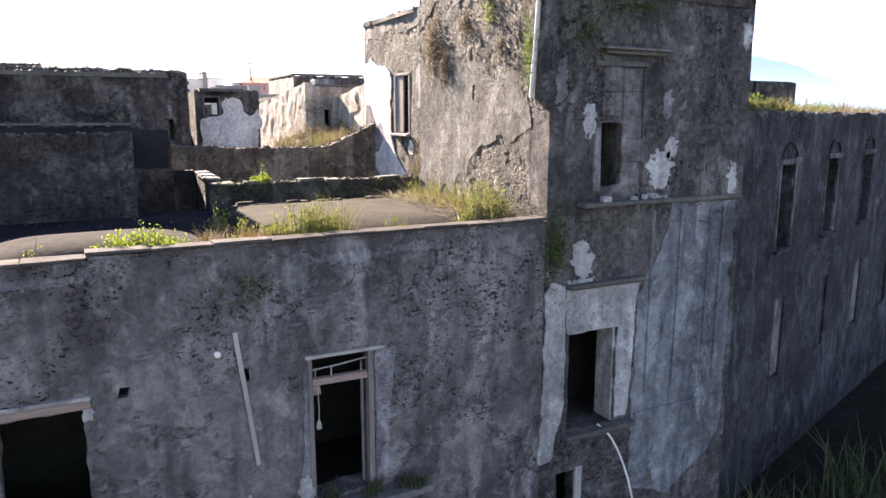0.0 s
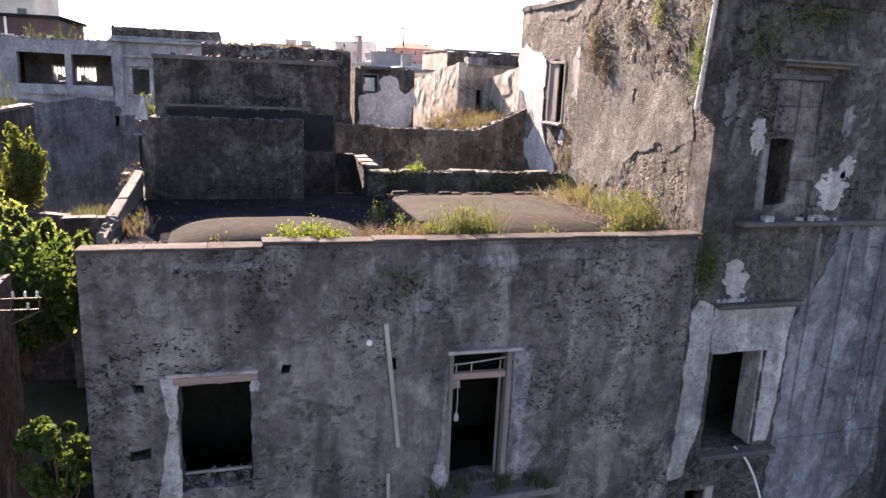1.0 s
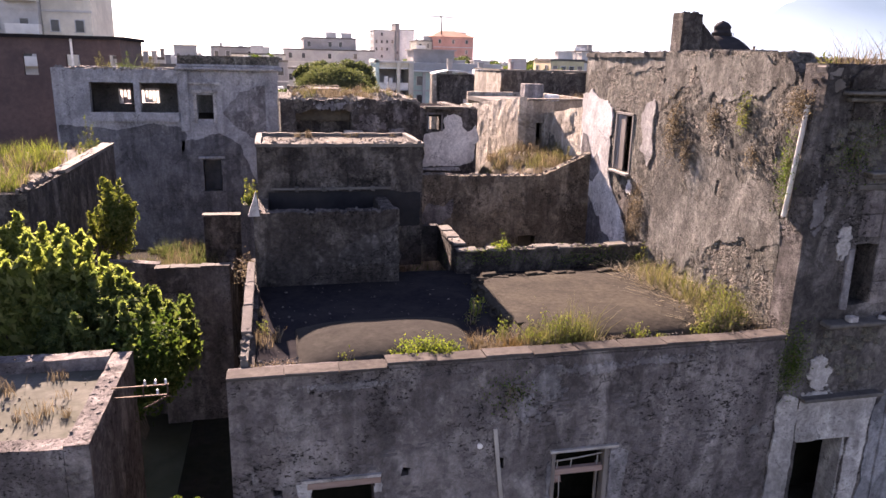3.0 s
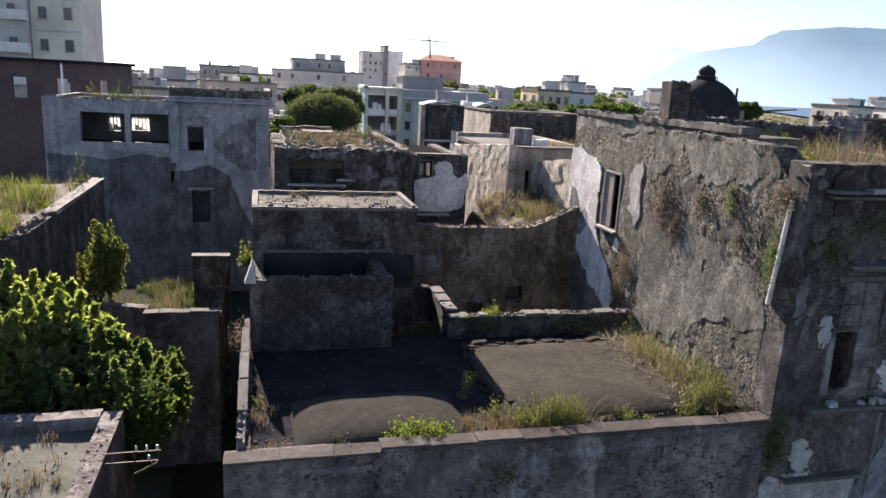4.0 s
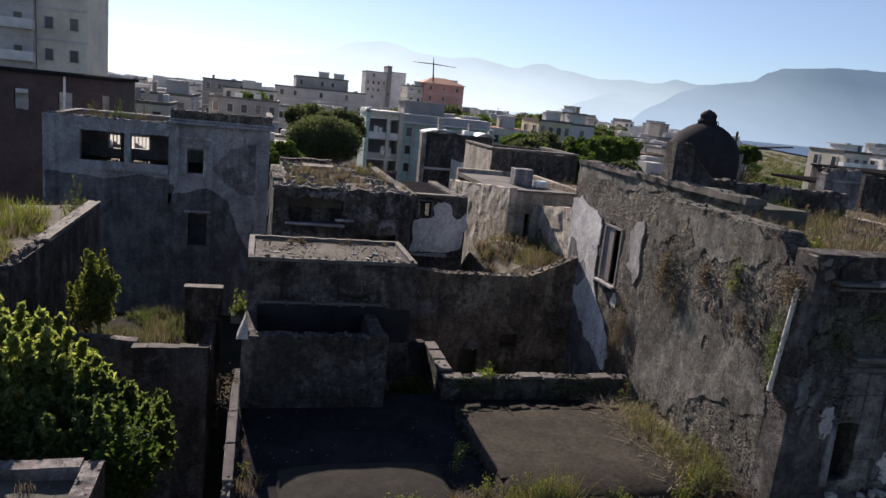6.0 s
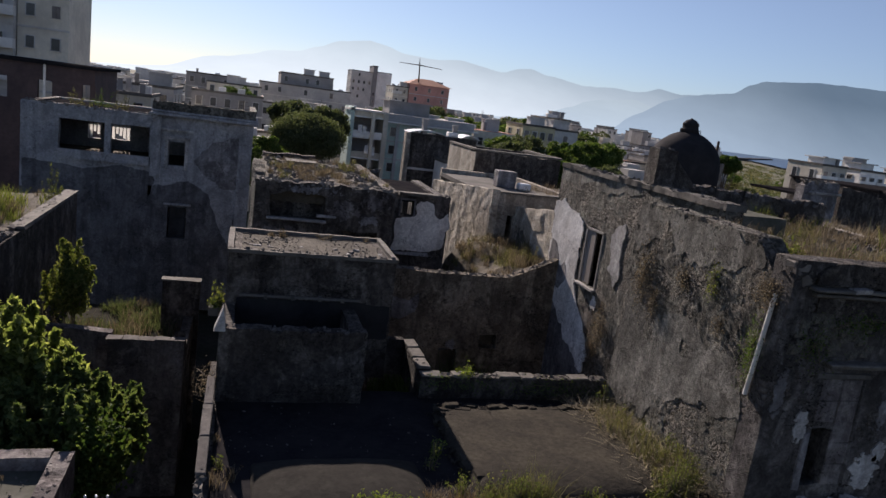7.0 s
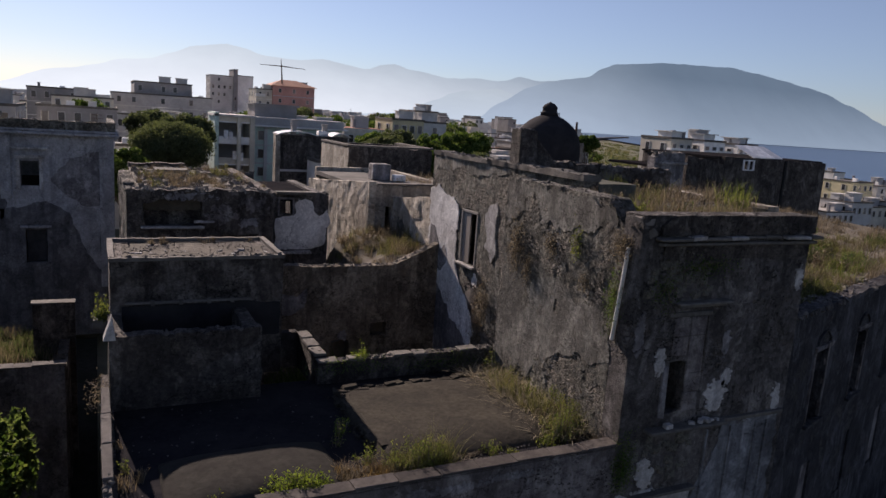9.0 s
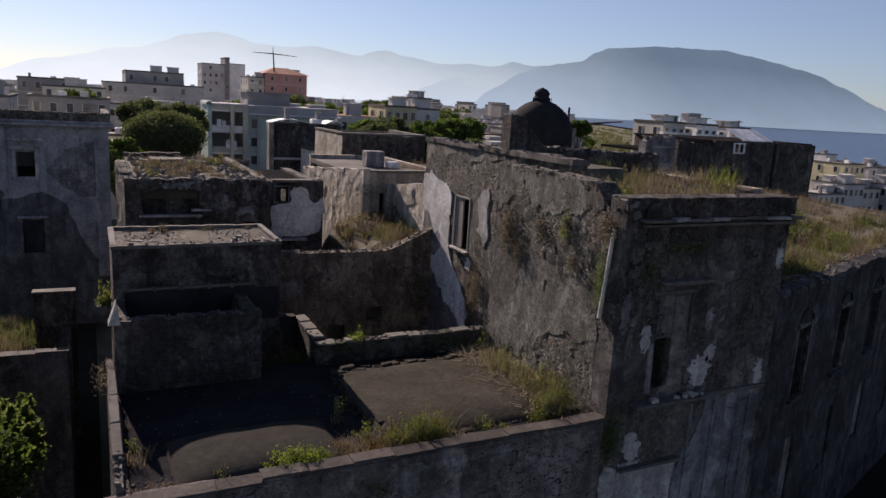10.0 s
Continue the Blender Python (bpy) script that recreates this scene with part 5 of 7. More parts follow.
for k in range(9):
    bm = rough_stone(crng.uniform(0.10, 0.2), crng.uniform(0.16, 0.4), crng.uniform(0.05, 0.09), 330 + k)
    bm.transform(Matrix.Translation((4.50 + crng.uniform(-0.10, 0.10), 8.9 + 0.33 * k, 8.27 + crng.uniform(-0.03, 0.02))))
    part("broken_edge", bm, M_VAULT, house)
rubble(house, crng, 50, (4.4, 5.0, 11.2, 11.9), 8.28, 0.04, M_VAULT, heap=0.03)
rubble(house, crng, 60, (4.2, 4.6, 9.0, 11.8), 8.18, 0.05, M_VAULT)
rubble(house, crng, 60, (8.2, 8.6, 8.3, 11.8), 8.16, 0.05, M_VAULT)
rubble(house, crng, 90, (0.6, 1.6, FY + 0.05, FY + 0.4), 4.46, 0.05, M_STONE, heap=0.15)
rubble(house, crng, 40, (-0.46, -0.34, FY + 0.5, 12.2), lambda x, y: 8.27 + 0.075 * (y - FY), 0.06, M_CAP)
rubble(tower, crng, 110, (9.18, 9.66, FY + 0.2, 12.5), lambda x, y: westtop(y) - 0.04, 0.055, M_STONE)
rubble(tower, crng, 420, (9.7, 13.5, FY + 0.5, 12.0), 12.72, 0.05, M_STONE, heap=0.1)
rubble(tower, crng, 50, (9.2, 9.75, FY + 0.0, FY + 0.5), 12.72, 0.08, M_STONE, heap=0.25)
rubble(tower, crng, 60, (9.65, 14.1, FY - 0.04, FY + 0.36), 13.09, 0.03, M_CAP)
rubble(palace, crng, 230, (PX, PX + 0.5, 12.6, 22.3), 13.37, 0.06, M_CAP)
rubble(palace, crng, 420, (12.2, 18.8, 12.8, 21.8), 12.5, 0.08, M_STONE, heap=0.1)
rubble(palace, crng, 220, (12.3, 18.8, 17.0, 17.35), lambda x, y: 13.45 - 0.035 * (x - 12.3), 0.10, M_STONE)


# ---- courtyard and the ruins round it ----
court = thing("courtyard_wall", (8, 21.5, 4), "ruined courtyard wall with a sloping broken top", "wall")
slope = lambda u: 9.02 + 0.05 * max(0, 7.2 - u) + max(0, u - 9.7) * 0.44 + ragged(u, 0.04, 1.6, 3.0)
part("wall_run", wall("x", 3.9, PX - 0.01, 0, 9.8, 21.4, 21.8, ((8.85, 9.54, 6.79, 7.35), (7.3, 8.0, 4.2, 6.7)), top=slope, step=0.22, rough=0.03, rag=0.05, seed=61), M_BROWN, court)
part("plaster_patch", sheet("x", 21.4, [(5.1, 7.4), (5.7, 7.25), (6.3, 7.5), (6.35, 8.3), (6.0, 7.9), (5.4, 8.1)], 0.02, 21.0, 0.1), M_LILAC, court)
part("plaster_patch", blob("x", 21.4, 7.75, 6.35, 0.16, 0.18, 0.02, 51.0, 0.5), M_LILAC, court)
solo("courtyard_floor", slab(3.75, PX, 12.95, 21.4, 3.2, 4.0, 0.6, 0.2), M_DIRT, "earth floor of the sunken courtyard", "ground", kind="structure")
solo("west_court_wall", wall("y", 16.9, 23.0, 0, 8.4, 3.5, 3.89, top=lambda u: 8.3 + ragged(u, 0.2, 0.8, 2.0), step=0.4, seed=62), M_DARKWALL, "dark crumbling side wall of the courtyard", "wall")
earth = lambda x, y: -2.6 + 3.1 / (1 + math.exp(-(x - 8.9) * 2.4)) + 0.15 * math.sin(y * 1.3 + x)
solo("overgrown_fill", slab(5.3, 12.09, 21.82, 27.88, 0, 8.6, 0.5, 0.2, 4.0, earth), M_DIRT, "earth-filled ruin covered in dry grass", "ground", kind="structure")

ruin = thing("ruined_house", (2.9, 23, 0), "roofless dark ruin with a grassy wall head and a broken niche", "house")
part("front_wall", wall("x", 0.40, 5.40, 0, 11.6, 23.0, 23.5, ((0.95, 2.85, 10.30, 11.25), (3.6, 4.9, 9.3, 10.0)), top=lambda u: 11.56 + ragged(u, 0.11, 1.9, 1.0), step=0.12, rough=0.05, rag=0.08, seed=63), M_DARKWALL, ruin)
part("niche_back", boxes((0.8, 5.0, 23.75, 23.9, 9.0, 11.4)), M_DARKWALL, ruin)
part("east_wall", wall("y", 23.51, 32.0, 0, 11.6, 5.0, 5.40, step=0.6, seed=64), M_DARKWALL, ruin)
part("west_wall", wall("y", 23.51, 32.0, 0, 11.55, 0.40, 0.80, top=lambda u: 11.4 + ragged(u, 0.2, 1.1, 4.0), step=0.2, rough=0.06, seed=65), M_TOWER_W, ruin)
part("rear_wall", wall("x", 0.8, 6.4, 0, 11.75, 32.01, 32.4, top=lambda u: (11.72 if u < 3.3 else 11.25) + ragged(u, 0.08, 1.2, 6.0), step=0.15, rough=0.04, seed=66), M_DARKWALL, ruin)
part("inner_wall", wall("x", 1.4, 4.6, 11.3, 11.85, 29.3, 29.6, top=lambda u: 11.75 + ragged(u, 0.12, 1.4, 8.0) - 0.05 * u, step=0.12, rough=0.05, seed=70), M_STONE, ruin)
part("roof", slab(0.8, 5.0, 23.5, 32.0, 10.8, 11.5, 0.5, 0.14), M_DIRT, ruin)
part("ledge", boxes((0.85, 2.95, 22.85, 23.05, 10.22, 10.31), bevel=0.015, jitter=0.02), M_PALE, ruin, "pale stone ledge under the niche")
part("pale_stone", boxes((1.7, 3.0, 29.0, 29.6, 11.5, 11.75), jitter=0.06), M_CAP, ruin)
part("plaster_patch", blob("x", 23.0, 3.6, 10.7, 0.45, 0.3, 0.02, 61.0, 0.7), M_FACADE, ruin)
part("plaster_patch", blob("x", 23.0, 1.3, 9.6, 0.6, 0.35, 0.02, 62.0, 0.7), M_FACADE, ruin)
part("plaster_patch", blob("x", 23.0, 2.4, 11.35, 0.8, 0.12, 0.02, 63.0, 0.7), M_LILAC, ruin)
part("plaster_patch", blob("x", 23.0, 4.7, 11.1, 0.4, 0.25, 0.02, 66.0, 0.7), M_FACADE, ruin)
part("ledge", boxes((2.6, 3.3, 22.9, 23.05, 10.42, 10.49), bevel=0.01, jitter=0.02), M_PALE, ruin)
part("plaster_patch", blob("x", 23.0, 4.5, 10.4, 0.3, 0.16, 0.02, 64.0, 0.7), M_LILAC, ruin)
whouse = thing("white_ruin", (7.4, 26.8, 0), "ruined house with torn white plaster and a small window", "house")
part("front_wall", wall("x", 6.15, 8.65, 0, 11.05, 26.8, 27.2, ((6.50, 7.05, 10.15, 10.80),), top=lambda u: 11.05 + ragged(u, 0.06, 1.5, 2.0), step=0.25, rough=0.03, seed=67), M_TOWER_F, whouse)
part("side_wall", wall("y", 27.21, 33.0, 0, 11.0, 8.25, 8.65, step=0.6, seed=68), M_TOWER_F, whouse)
part("side_wall", wall("y", 27.21, 33.0, 0, 11.0, 6.15, 6.5, step=0.6, seed=68), M_TOWER_F, whouse)
part("roof", boxes((6.3, 8.5, 27.0, 33.0, 10.7, 10.9)), M_ROOF, whouse)
part("white_plaster", sheet("x", 26.8, [(6.25, 8.6), (8.6, 8.7), (8.6, 9.7), (8.58, 10.35), (8.4, 10.15), (8.2, 10.0), (8.05, 10.3), (7.95, 10.75), (7.3, 10.85), (7.2, 10.12), (6.3, 10.02)], 0.03, 23.0, 0.16), M_WHITE, whouse, "torn white plaster")
part("window_frame", boxes((6.42, 6.50, 26.72, 26.85, 10.1, 10.85), (7.05, 7.13, 26.72, 26.85, 10.1, 10.85), (6.42, 7.13, 26.72, 26.85, 10.80, 10.88), bevel=0.01), M_LILAC, whouse)
part("canopy", boxes((6.3, 8.0, 26.5, 27.0, 11.06, 11.14), jitter=0.03), M_CAP, whouse)
part("ledge", boxes((6.2, 7.9, 26.6, 26.85, 8.45, 8.55), jitter=0.03), M_PALE, whouse)


def ruin_block(name, x0, x1, y0, y1, z, mat, label, holes=(), roofed=True, seed=0, rim=0.0):
    e = thing(name, ((x0 + x1) / 2, y0, 0), label, "house")
    part("front_wall", wall("x", x0, x1, 0, z, y0, y0 + 0.35, holes, top=lambda u: z + ragged(u, 0.09, 1.6, seed), step=0.2, rough=0.04, seed=seed), mat, e)
    part("side_wall", wall("y", y0 + 0.36, y1, 0, z, x0, x0 + 0.35, step=0.7, seed=seed + 1), mat, e)
    part("side_wall", wall("y", y0 + 0.36, y1, 0, z, x1 - 0.35, x1, step=0.7, seed=seed + 2), mat, e)
    part("rear_wall", wall("x", x0 + 0.36, x1 - 0.36, 0, z, y1 - 0.35, y1, step=0.8, seed=seed + 3), mat, e)
    if roofed:
        part("roof", boxes((x0 + 0.35, x1 - 0.35, y0 + 0.35, y1 - 0.35, z - 0.45, z - 0.22)), M_ROOF, e)
    if rim:
        part("rim", boxes((x0 - 0.06, x1 + 0.06, y0 - 0.06, y0 + 0.36, z + 0.03, z + 0.03 + rim), (x0 - 0.06, x0 + 0.3, y0 + 0.37, y1, z + 0.03, z + 0.03 + rim), (x1 - 0.3, x1 + 0.06, y0 + 0.37, y1, z + 0.03, z + 0.03 + rim), jitter=0.012), M_CAP, e)
    return e


tan_ruin = thing("tan_ruin", (12.3, 25, 0), "pale tan rendered ruin wall above the dry grass", "wall")
part("wall_run", wall("y", 22.45, 27.85, 0, 11.4, 12.1, 12.45, top=lambda u: 11.45 - 0.13 * (u - 23.0) + ragged(u, 0.06, 1.6, 71.0), step=0.15, rough=0.04, seed=71), M_TAN_SUNLIT, tan_ruin)
part("plaster_patch", blob("y", 12.1, 25.2, 10.5, 0.5, 0.3, 0.012, 73.0, 0.7), M_TAN, tan_ruin)
part("plaster_patch", blob("y", 12.1, 26.8, 9.6, 0.4, 0.5, 0.012, 75.0, 0.7), M_SKIN, tan_ruin)
tan_house = thing("tan_house", (13.4, 27.9, 0), "low tan rendered house with a torn pale side wall", "house")
part("west_wall", wall("y", 27.9, 38.5, 0, 11.45, 10.9, 11.25, top=lambda u: 11.5 - 0.09 * (u - 27.9) + ragged(u, 0.06, 1.8, 5.0), step=0.15, rough=0.04, seed=72), M_TAN_SUNLIT, tan_house, "torn render, sunlight put into its pale colour")
part("south_wall", wall("x", 11.26, 15.9, 0, 11.4, 27.9, 28.25, ((11.75, 12.05, 9.2, 10.4),), top=lambda u: 11.36 + ragged(u, 0.05, 1.6, 6.0), step=0.18, rough=0.04, seed=76), M_TAN, tan_house)
part("east_wall", wall("y", 28.26, 38.5, 0, 11.3, 15.55, 15.9, step=0.7, seed=77), M_TAN, tan_house)
part("north_wall", wall("x", 11.26, 15.54, 0, 11.3, 38.15, 38.5, step=0.7, seed=78), M_TAN, tan_house)
part("roof", boxes((11.26, 15.54, 28.26, 38.14, 10.85, 11.07)), P_SCREED, tan_house)
part("coping", boxes((11.3, 15.9, 27.86, 28.3, 11.38, 11.45), jitter=0.02), M_CAP, tan_house)
part("plaster_patch", sheet("y", 10.9, [(28.0, 9.0), (29.6, 9.1), (29.2, 10.0), (28.5, 10.3), (28.0, 10.9)], 0.012, 79.0, 0.15), M_TAN, tan_house)
rubble(tan_house, np.random.default_rng(9), 160, (10.95, 15.8, 27.95, 28.9), 11.1, 0.07, M_GRIT)
ruin_block("flat_roof_hut", 13.8, 19.6, 40.0, 46.0, 12.45, M_DARKWALL, "dark flat-roofed hut with a pale rim", seed=73, rim=0.12)
part("sunlit_side", sheet("y", 13.8, [(40.0, 9.5), (46.0, 9.5), (46.0, 12.4), (40.0, 12.4)], 0.02, 143.0, 0.1), M_TAN_SUNLIT, bpy.data.objects["flat_roof_hut"], "tan render on the side wall, paler to stand for sunlight")
tank = thing("water_tank", (13.2, 33.5, 11.1), "grey rendered cistern box on a roof", "tank")
part("body", boxes((13.0, 14.05, 33.2, 34.0, 11.07, 11.95), bevel=0.03, jitter=0.02), M_LILAC, tank)
tank2 = thing("water_tank", (14.4, 33, 11.1), "small white cistern box on a roof", "tank")
part("body", boxes((14.08, 14.75, 32.7, 33.2, 11.07, 11.42), bevel=0.05), M_CERAMIC, tank2)

# ---- left garden and buildings ----
lowh = thing("low_house", (-5.5, 11.5, 0), "low house with a leaning side wall and a weedy flat roof", "house")
part("side_wall", wall("y", 9.3, 13.5, 0, 6.35, -3.6, -3.18, top=lambda u: 6.34 + ragged(u, 0.05, 1.4, 3.0), step=0.25, rough=0.04, seed=81), M_FACADE, lowh)
part("front_wall", wall("x", -11, -3.61, 0, 6.32, 9.3, 9.7, top=lambda u: 6.30 + ragged(u, 0.04, 1.4, 4.0), step=0.4, rough=0.03, seed=82), M_FACADE, lowh)
part("rear_wall", wall("x", -11, -3.61, 0, 6.42, 13.1, 13.5, top=lambda u: 6.40 + ragged(u, 0.05, 1.4, 5.0), step=0.3, rough=0.03, seed=83), M_FACADE, lowh)
part("roof", slab(-11, -3.6, 9.7, 13.1, 5.8, 6.12, 0.4, 0.05), M_SLATEROOF, lowh)
br = thing("insulator_bracket", (-2.5, 11.3, 6.3), "iron wall bracket carrying white ceramic insulators", "bracket")
part("arm", boxes((-3.2, -2.10, 11.285, 11.315, 6.43, 6.455), (-3.2, -2.12, 11.285, 11.315, 6.21, 6.235), (-2.62, -2.59, 11.285, 11.315, 6.2, 6.46), (-2.15, -2.12, 11.285, 11.315, 6.2, 6.46)), M_IRON, br)
bm = bmesh.new()
tube(bm, [(-2.62, 11.3, 5.95), (-2.35, 11.3, 6.08), (-2.12, 11.3, 6.20)], [0.018] * 3, 6)
part("strut", bm, M_IRON, br)
bm = bmesh.new()
tube(bm, [(0, 0, 0), (0, 0, 0.03), (0, 0, 0.06), (0, 0, 0.10), (0, 0, 0.12)], [0.014, 0.03, 0.02, 0.028, 0.01], 10)
ins = finish("insulator", bm, M_CERAMIC)
for x, z in ((-2.56, 6.46), (-2.36, 6.46), (-2.16, 6.46), (-2.33, 6.24)):
    shared_piece(ins, br, pose(x, 11.3, z), "insulator")
pier = thing("garden_wall", (-3, 22, 0), "low rendered garden wall with pale coping", "wall")
part("wall_run", wall("x", -3.95, -1.55, 0, 5.85, 22.0, 22.4, step=0.25, rough=0.03, seed=84), M_FACADE, pier)
part("wall_run", wall("x", -6.7, -3.96, 0, 6.05, 22.8, 23.2, top=lambda u: 6.05 - 0.09 * (u + 6.7) + ragged(u, 0.03), step=0.3, seed=85), M_FACADE, pier)
part("wall_run", wall("y", 22.41, 27.0, 0, 6.1, -1.9, -1.55, top=lambda u: 6.1 - 0.9 * min(1.0, (u - 22.4) / 1.2) + ragged(u, 0.08, 1.8, 3.0), step=0.2, rough=0.05, seed=86), M_DARKWALL, pier)
for k in range(5):
    part("coping", boxes((-4.0 + 0.5 * k, -3.52 + 0.5 * k, 21.97, 22.38, 5.855, 5.90 + 0.012 * (k % 2)), jitter=0.018), M_STONE, pier)
part("fill", slab(-6.7, -1.95, 23.2, 30.0, 0, 4.5, 0.6, 0.15), M_SOIL_AND_SHADE, pier)
# dark strip laid over the ground to stand for the alley's shadow
solo("alley_floor", slab(-3.1, -0.66, 5.0, 43.0, -0.3, 0.05, 1.0, 0.05), M_SOIL_AND_SHADE, "earth of the narrow alley, shade put into its colour", "ground", kind="structure")
part("stub", wall("x", -2.8, -1.35, 0, 6.6, 27.0, 27.4, step=0.4, seed=87), M_DARKWALL, pier)
part("stub_coping", boxes((-2.85, -1.33, 26.95, 27.45, 6.605, 6.66), jitter=0.015), M_CAP, pier)
lwing = thing("left_wing", (-10, 26, 0), "long dark house with an overgrown flat roof", "house")
part("side_wall", wall("y", 20.5, 33.0, 0, 8.8, -7.6, -7.2, top=lambda u: 8.8 + ragged(u, 0.05, 0.8, 3.0), step=0.5, rough=0.04, seed=88), M_DARKWALL, lwing)
bm = boxes((-7.65, -7.12, 24.5, 33.0, 8.82, 8.92), jitter=0.03)
part("coping", bm, M_CAP, lwing)
part("front_wall", wall("x", -16, -7.61, 0, 8.8, 20.5, 20.9, step=0.6, seed=89), M_DARKWALL, lwing)
part("roof", slab(-16, -7.6, 20.9, 33.0, 8.0, 8.6, 0.8, 0.2), M_DIRT, lwing)

pal = thing("old_palazzo", (-5, 44, 0), "tall decayed palazzo with a loggia and moulded cornice", "house")
low_holes = ((-4.3, -3.2, 4.6, 6.6),)
pal_holes = ((-4.45, -3.5, 9.15, 10.6), (-10.5, -8.05, 9.25, 11.3), (-7.7, -5.55, 9.25, 11.3))
part("front_wall", wall("x", -12.5, 0.42, 7.11, 12.1, 44.0, 44.5, pal_holes, step=0.5, rough=0.03, seed=91), M_PALAZZO, pal)
part("lower_wall", wall("x", -12.5, 0.42, 0, 7.1, 44.0, 44.5, low_holes, step=0.5, rough=0.03, seed=90), M_STUCCO_LOW, pal, "lower storey stucco, low light put into its darker colour")
part("side_wall", wall("y", 44.51, 52.0, 0, 12.1, -0.05, 0.42, ((45.4, 46.3, 9.0, 10.9), (47.6, 48.5, 9.0, 10.9), (49.8, 50.7, 9.0, 10.9)), step=0.6, seed=92), M_PALAZZO, pal)
part("rear_wall", wall("x", -12.5, -0.06, 0, 12.1, 51.5, 52.0, ((-10.35, -9.55, 9.6, 10.65), (-8.95, -7.65, 9.65, 10.65)), step=0.8, seed=93), M_PALAZZO, pal)
part("side_wall", wall("y", 44.51, 51.49, 0, 12.1, -12.5, -12.0, step=0.8, seed=94), M_DARKWALL, pal)
part("floor", boxes((-12.0, -0.06, 44.5, 51.5, 8.7, 9.0), (-12, -0.06, 44.5, 51.5, 4.2, 4.5)), M_DIRT, pal)
part("roof", boxes((-12, -0.1, 44.5, 51.5, 11.7, 12.0)), M_ROOF, pal)
part("cornice", boxes((-5.6, 0.75, 43.65, 52.3, 12.11, 12.30), (-5.5, 0.62, 43.8, 52.2, 12.30, 12.46), bevel=0.05), M_PALAZZO, pal)
part("attic", wall("x", -5.45, 0.55, 12.46, 13.0, 43.9, 44.3, top=lambda u: 12.97 + ragged(u, 0.05, 1.0), step=0.4, seed=95), M_TOWER_W, pal)
part("attic", wall("y", 44.31, 52.0, 12.46, 13.0, 0.15, 0.55, step=0.5, seed=96), M_TOWER_W, pal)
part("balustrade", wall("x", -10.6, -5.5, 9.0, 9.55, 43.8, 43.98, step=0.5, seed=97), M_PALAZZO, pal)
part("pilaster", boxes((-0.35, 0.45, 43.9, 44.0, 3, 12.1), bevel=0.02), M_PALAZZO, pal)
part("plaster_patch", sheet("x", 44.0, [(-1.85, 7.25), (-0.36, 7.25), (-0.36, 3.9), (-0.7, 4.6), (-1.3, 5.6)], 0.03, 87.0, 0.12), M_PALAZZO, pal, "pale render left on the corner")
part("pilaster", boxes((-5.45, -4.9, 43.9, 44.0, 8.4, 12.1), bevel=0.02), M_PALAZZO, pal)
part("window_surround", boxes((-4.65, -4.45, 43.92, 44.05, 8.9, 10.75), (-3.5, -3.3, 43.92, 44.05, 8.9, 10.75), (-4.75, -3.2, 43.85, 44.05, 10.75, 10.95), (-4.9, -3.05, 43.8, 44.05, 11.25, 11.4), bevel=0.02), M_PALE, pal)
part("plaster_patch", sheet("x", 44.0, [(-3.0, 9.55), (-1.9, 10.8), (-0.35, 11.3), (-0.3, 8.0), (-1.2, 8.0), (-2.4, 8.9)], 0.03, 81.0, 0.12), M_LILAC, pal, "dark damp render patch")
part("plaster_patch", sheet("x", 44.0, [(-1.75, 6.95), (-2.0, 7.6), (-3.2, 8.3), (-4.7, 7.9), (-5.5, 7.8), (-5.5, 6.95)], 0.025, 83.0, 0.1), M_STUCCO_LOW, pal, "dark damp render patch")
part("plaster_patch", sheet("x", 44.0, [(-12.4, 7.0), (-5.45, 7.0), (-5.1, 8.3), (-5.7, 8.7), (-7.0, 8.9), (-9.0, 8.5), (-12.4, 8.8)], 0.025, 85.0, 0.12), M_STUCCO_LOW, pal, "darker render below the loggia, shade put into its colour")
part("lower_pane", boxes((-4.25, -3.25, 44.36, 44.41, 4.65, 6.55)), M_DARKPANE, pal)
part("window_lintel", boxes((-4.55, -2.95, 43.86, 44.0, 6.7, 6.84), bevel=0.02), M_PALAZZO, pal)
back = thing("red_house", (-16, 60, 0), "dark reddish rendered apartment house", "house")
M_RED = grainy("red_render", (0.085, 0.062, 0.06), (0.125, 0.09, 0.086), 3, 0.9, 0.3, 0.02, (0.06, 0.047, 0.048))
part("wall", wall("x", -30, -11.6, 0, 14.0, 60, 60.4, tuple((-28 + 3.1 * i, -27 + 3.1 * i, 11.2, 12.8) for i in range(6)), step=1.0, seed=98), M_RED, back)
part("wall", wall("y", 60.41, 70, 0, 14.0, -12.0, -11.6, step=1.5, seed=98), M_RED, back)
part("roof", boxes((-30.3, -11.3, 59.7, 70, 14.0, 14.25)), M_ROOF, back)
part("drainpipe", boxes((-15.2, -15.05, 59.85, 59.98, 5, 14)), M_PIPE, back)

rubble(ruin, crng, 320, (0.42, 5.38, 23.02, 23.9), 11.5, 0.09, M_GRIT)
rubble(ruin, crng, 700, (0.9, 5.0, 23.6, 31.8), 11.48, 0.09, M_GRIT, heap=0.08)
rubble(ruin, crng, 120, (1.2, 6.4, 32.0, 32.4), 11.3, 0.12, M_STONE)
rubble(whouse, crng, 90, (6.2, 8.6, 26.82, 27.15), 11.02, 0.08, M_STONE)
rubble(court, crng, 200, (3.95, PX - 0.1, 21.45, 21.75), lambda x, y: slope(x) - 0.03, 0.07, M_STONE)
rubble(lowh, crng, 120, (-3.57, -3.2, 9.4, 13.4), 6.30, 0.05, M_STONE)
rubble(lowh, crng, 120, (-8.0, -3.7, 9.8, 13.0), 6.12, 0.03, M_STONE)
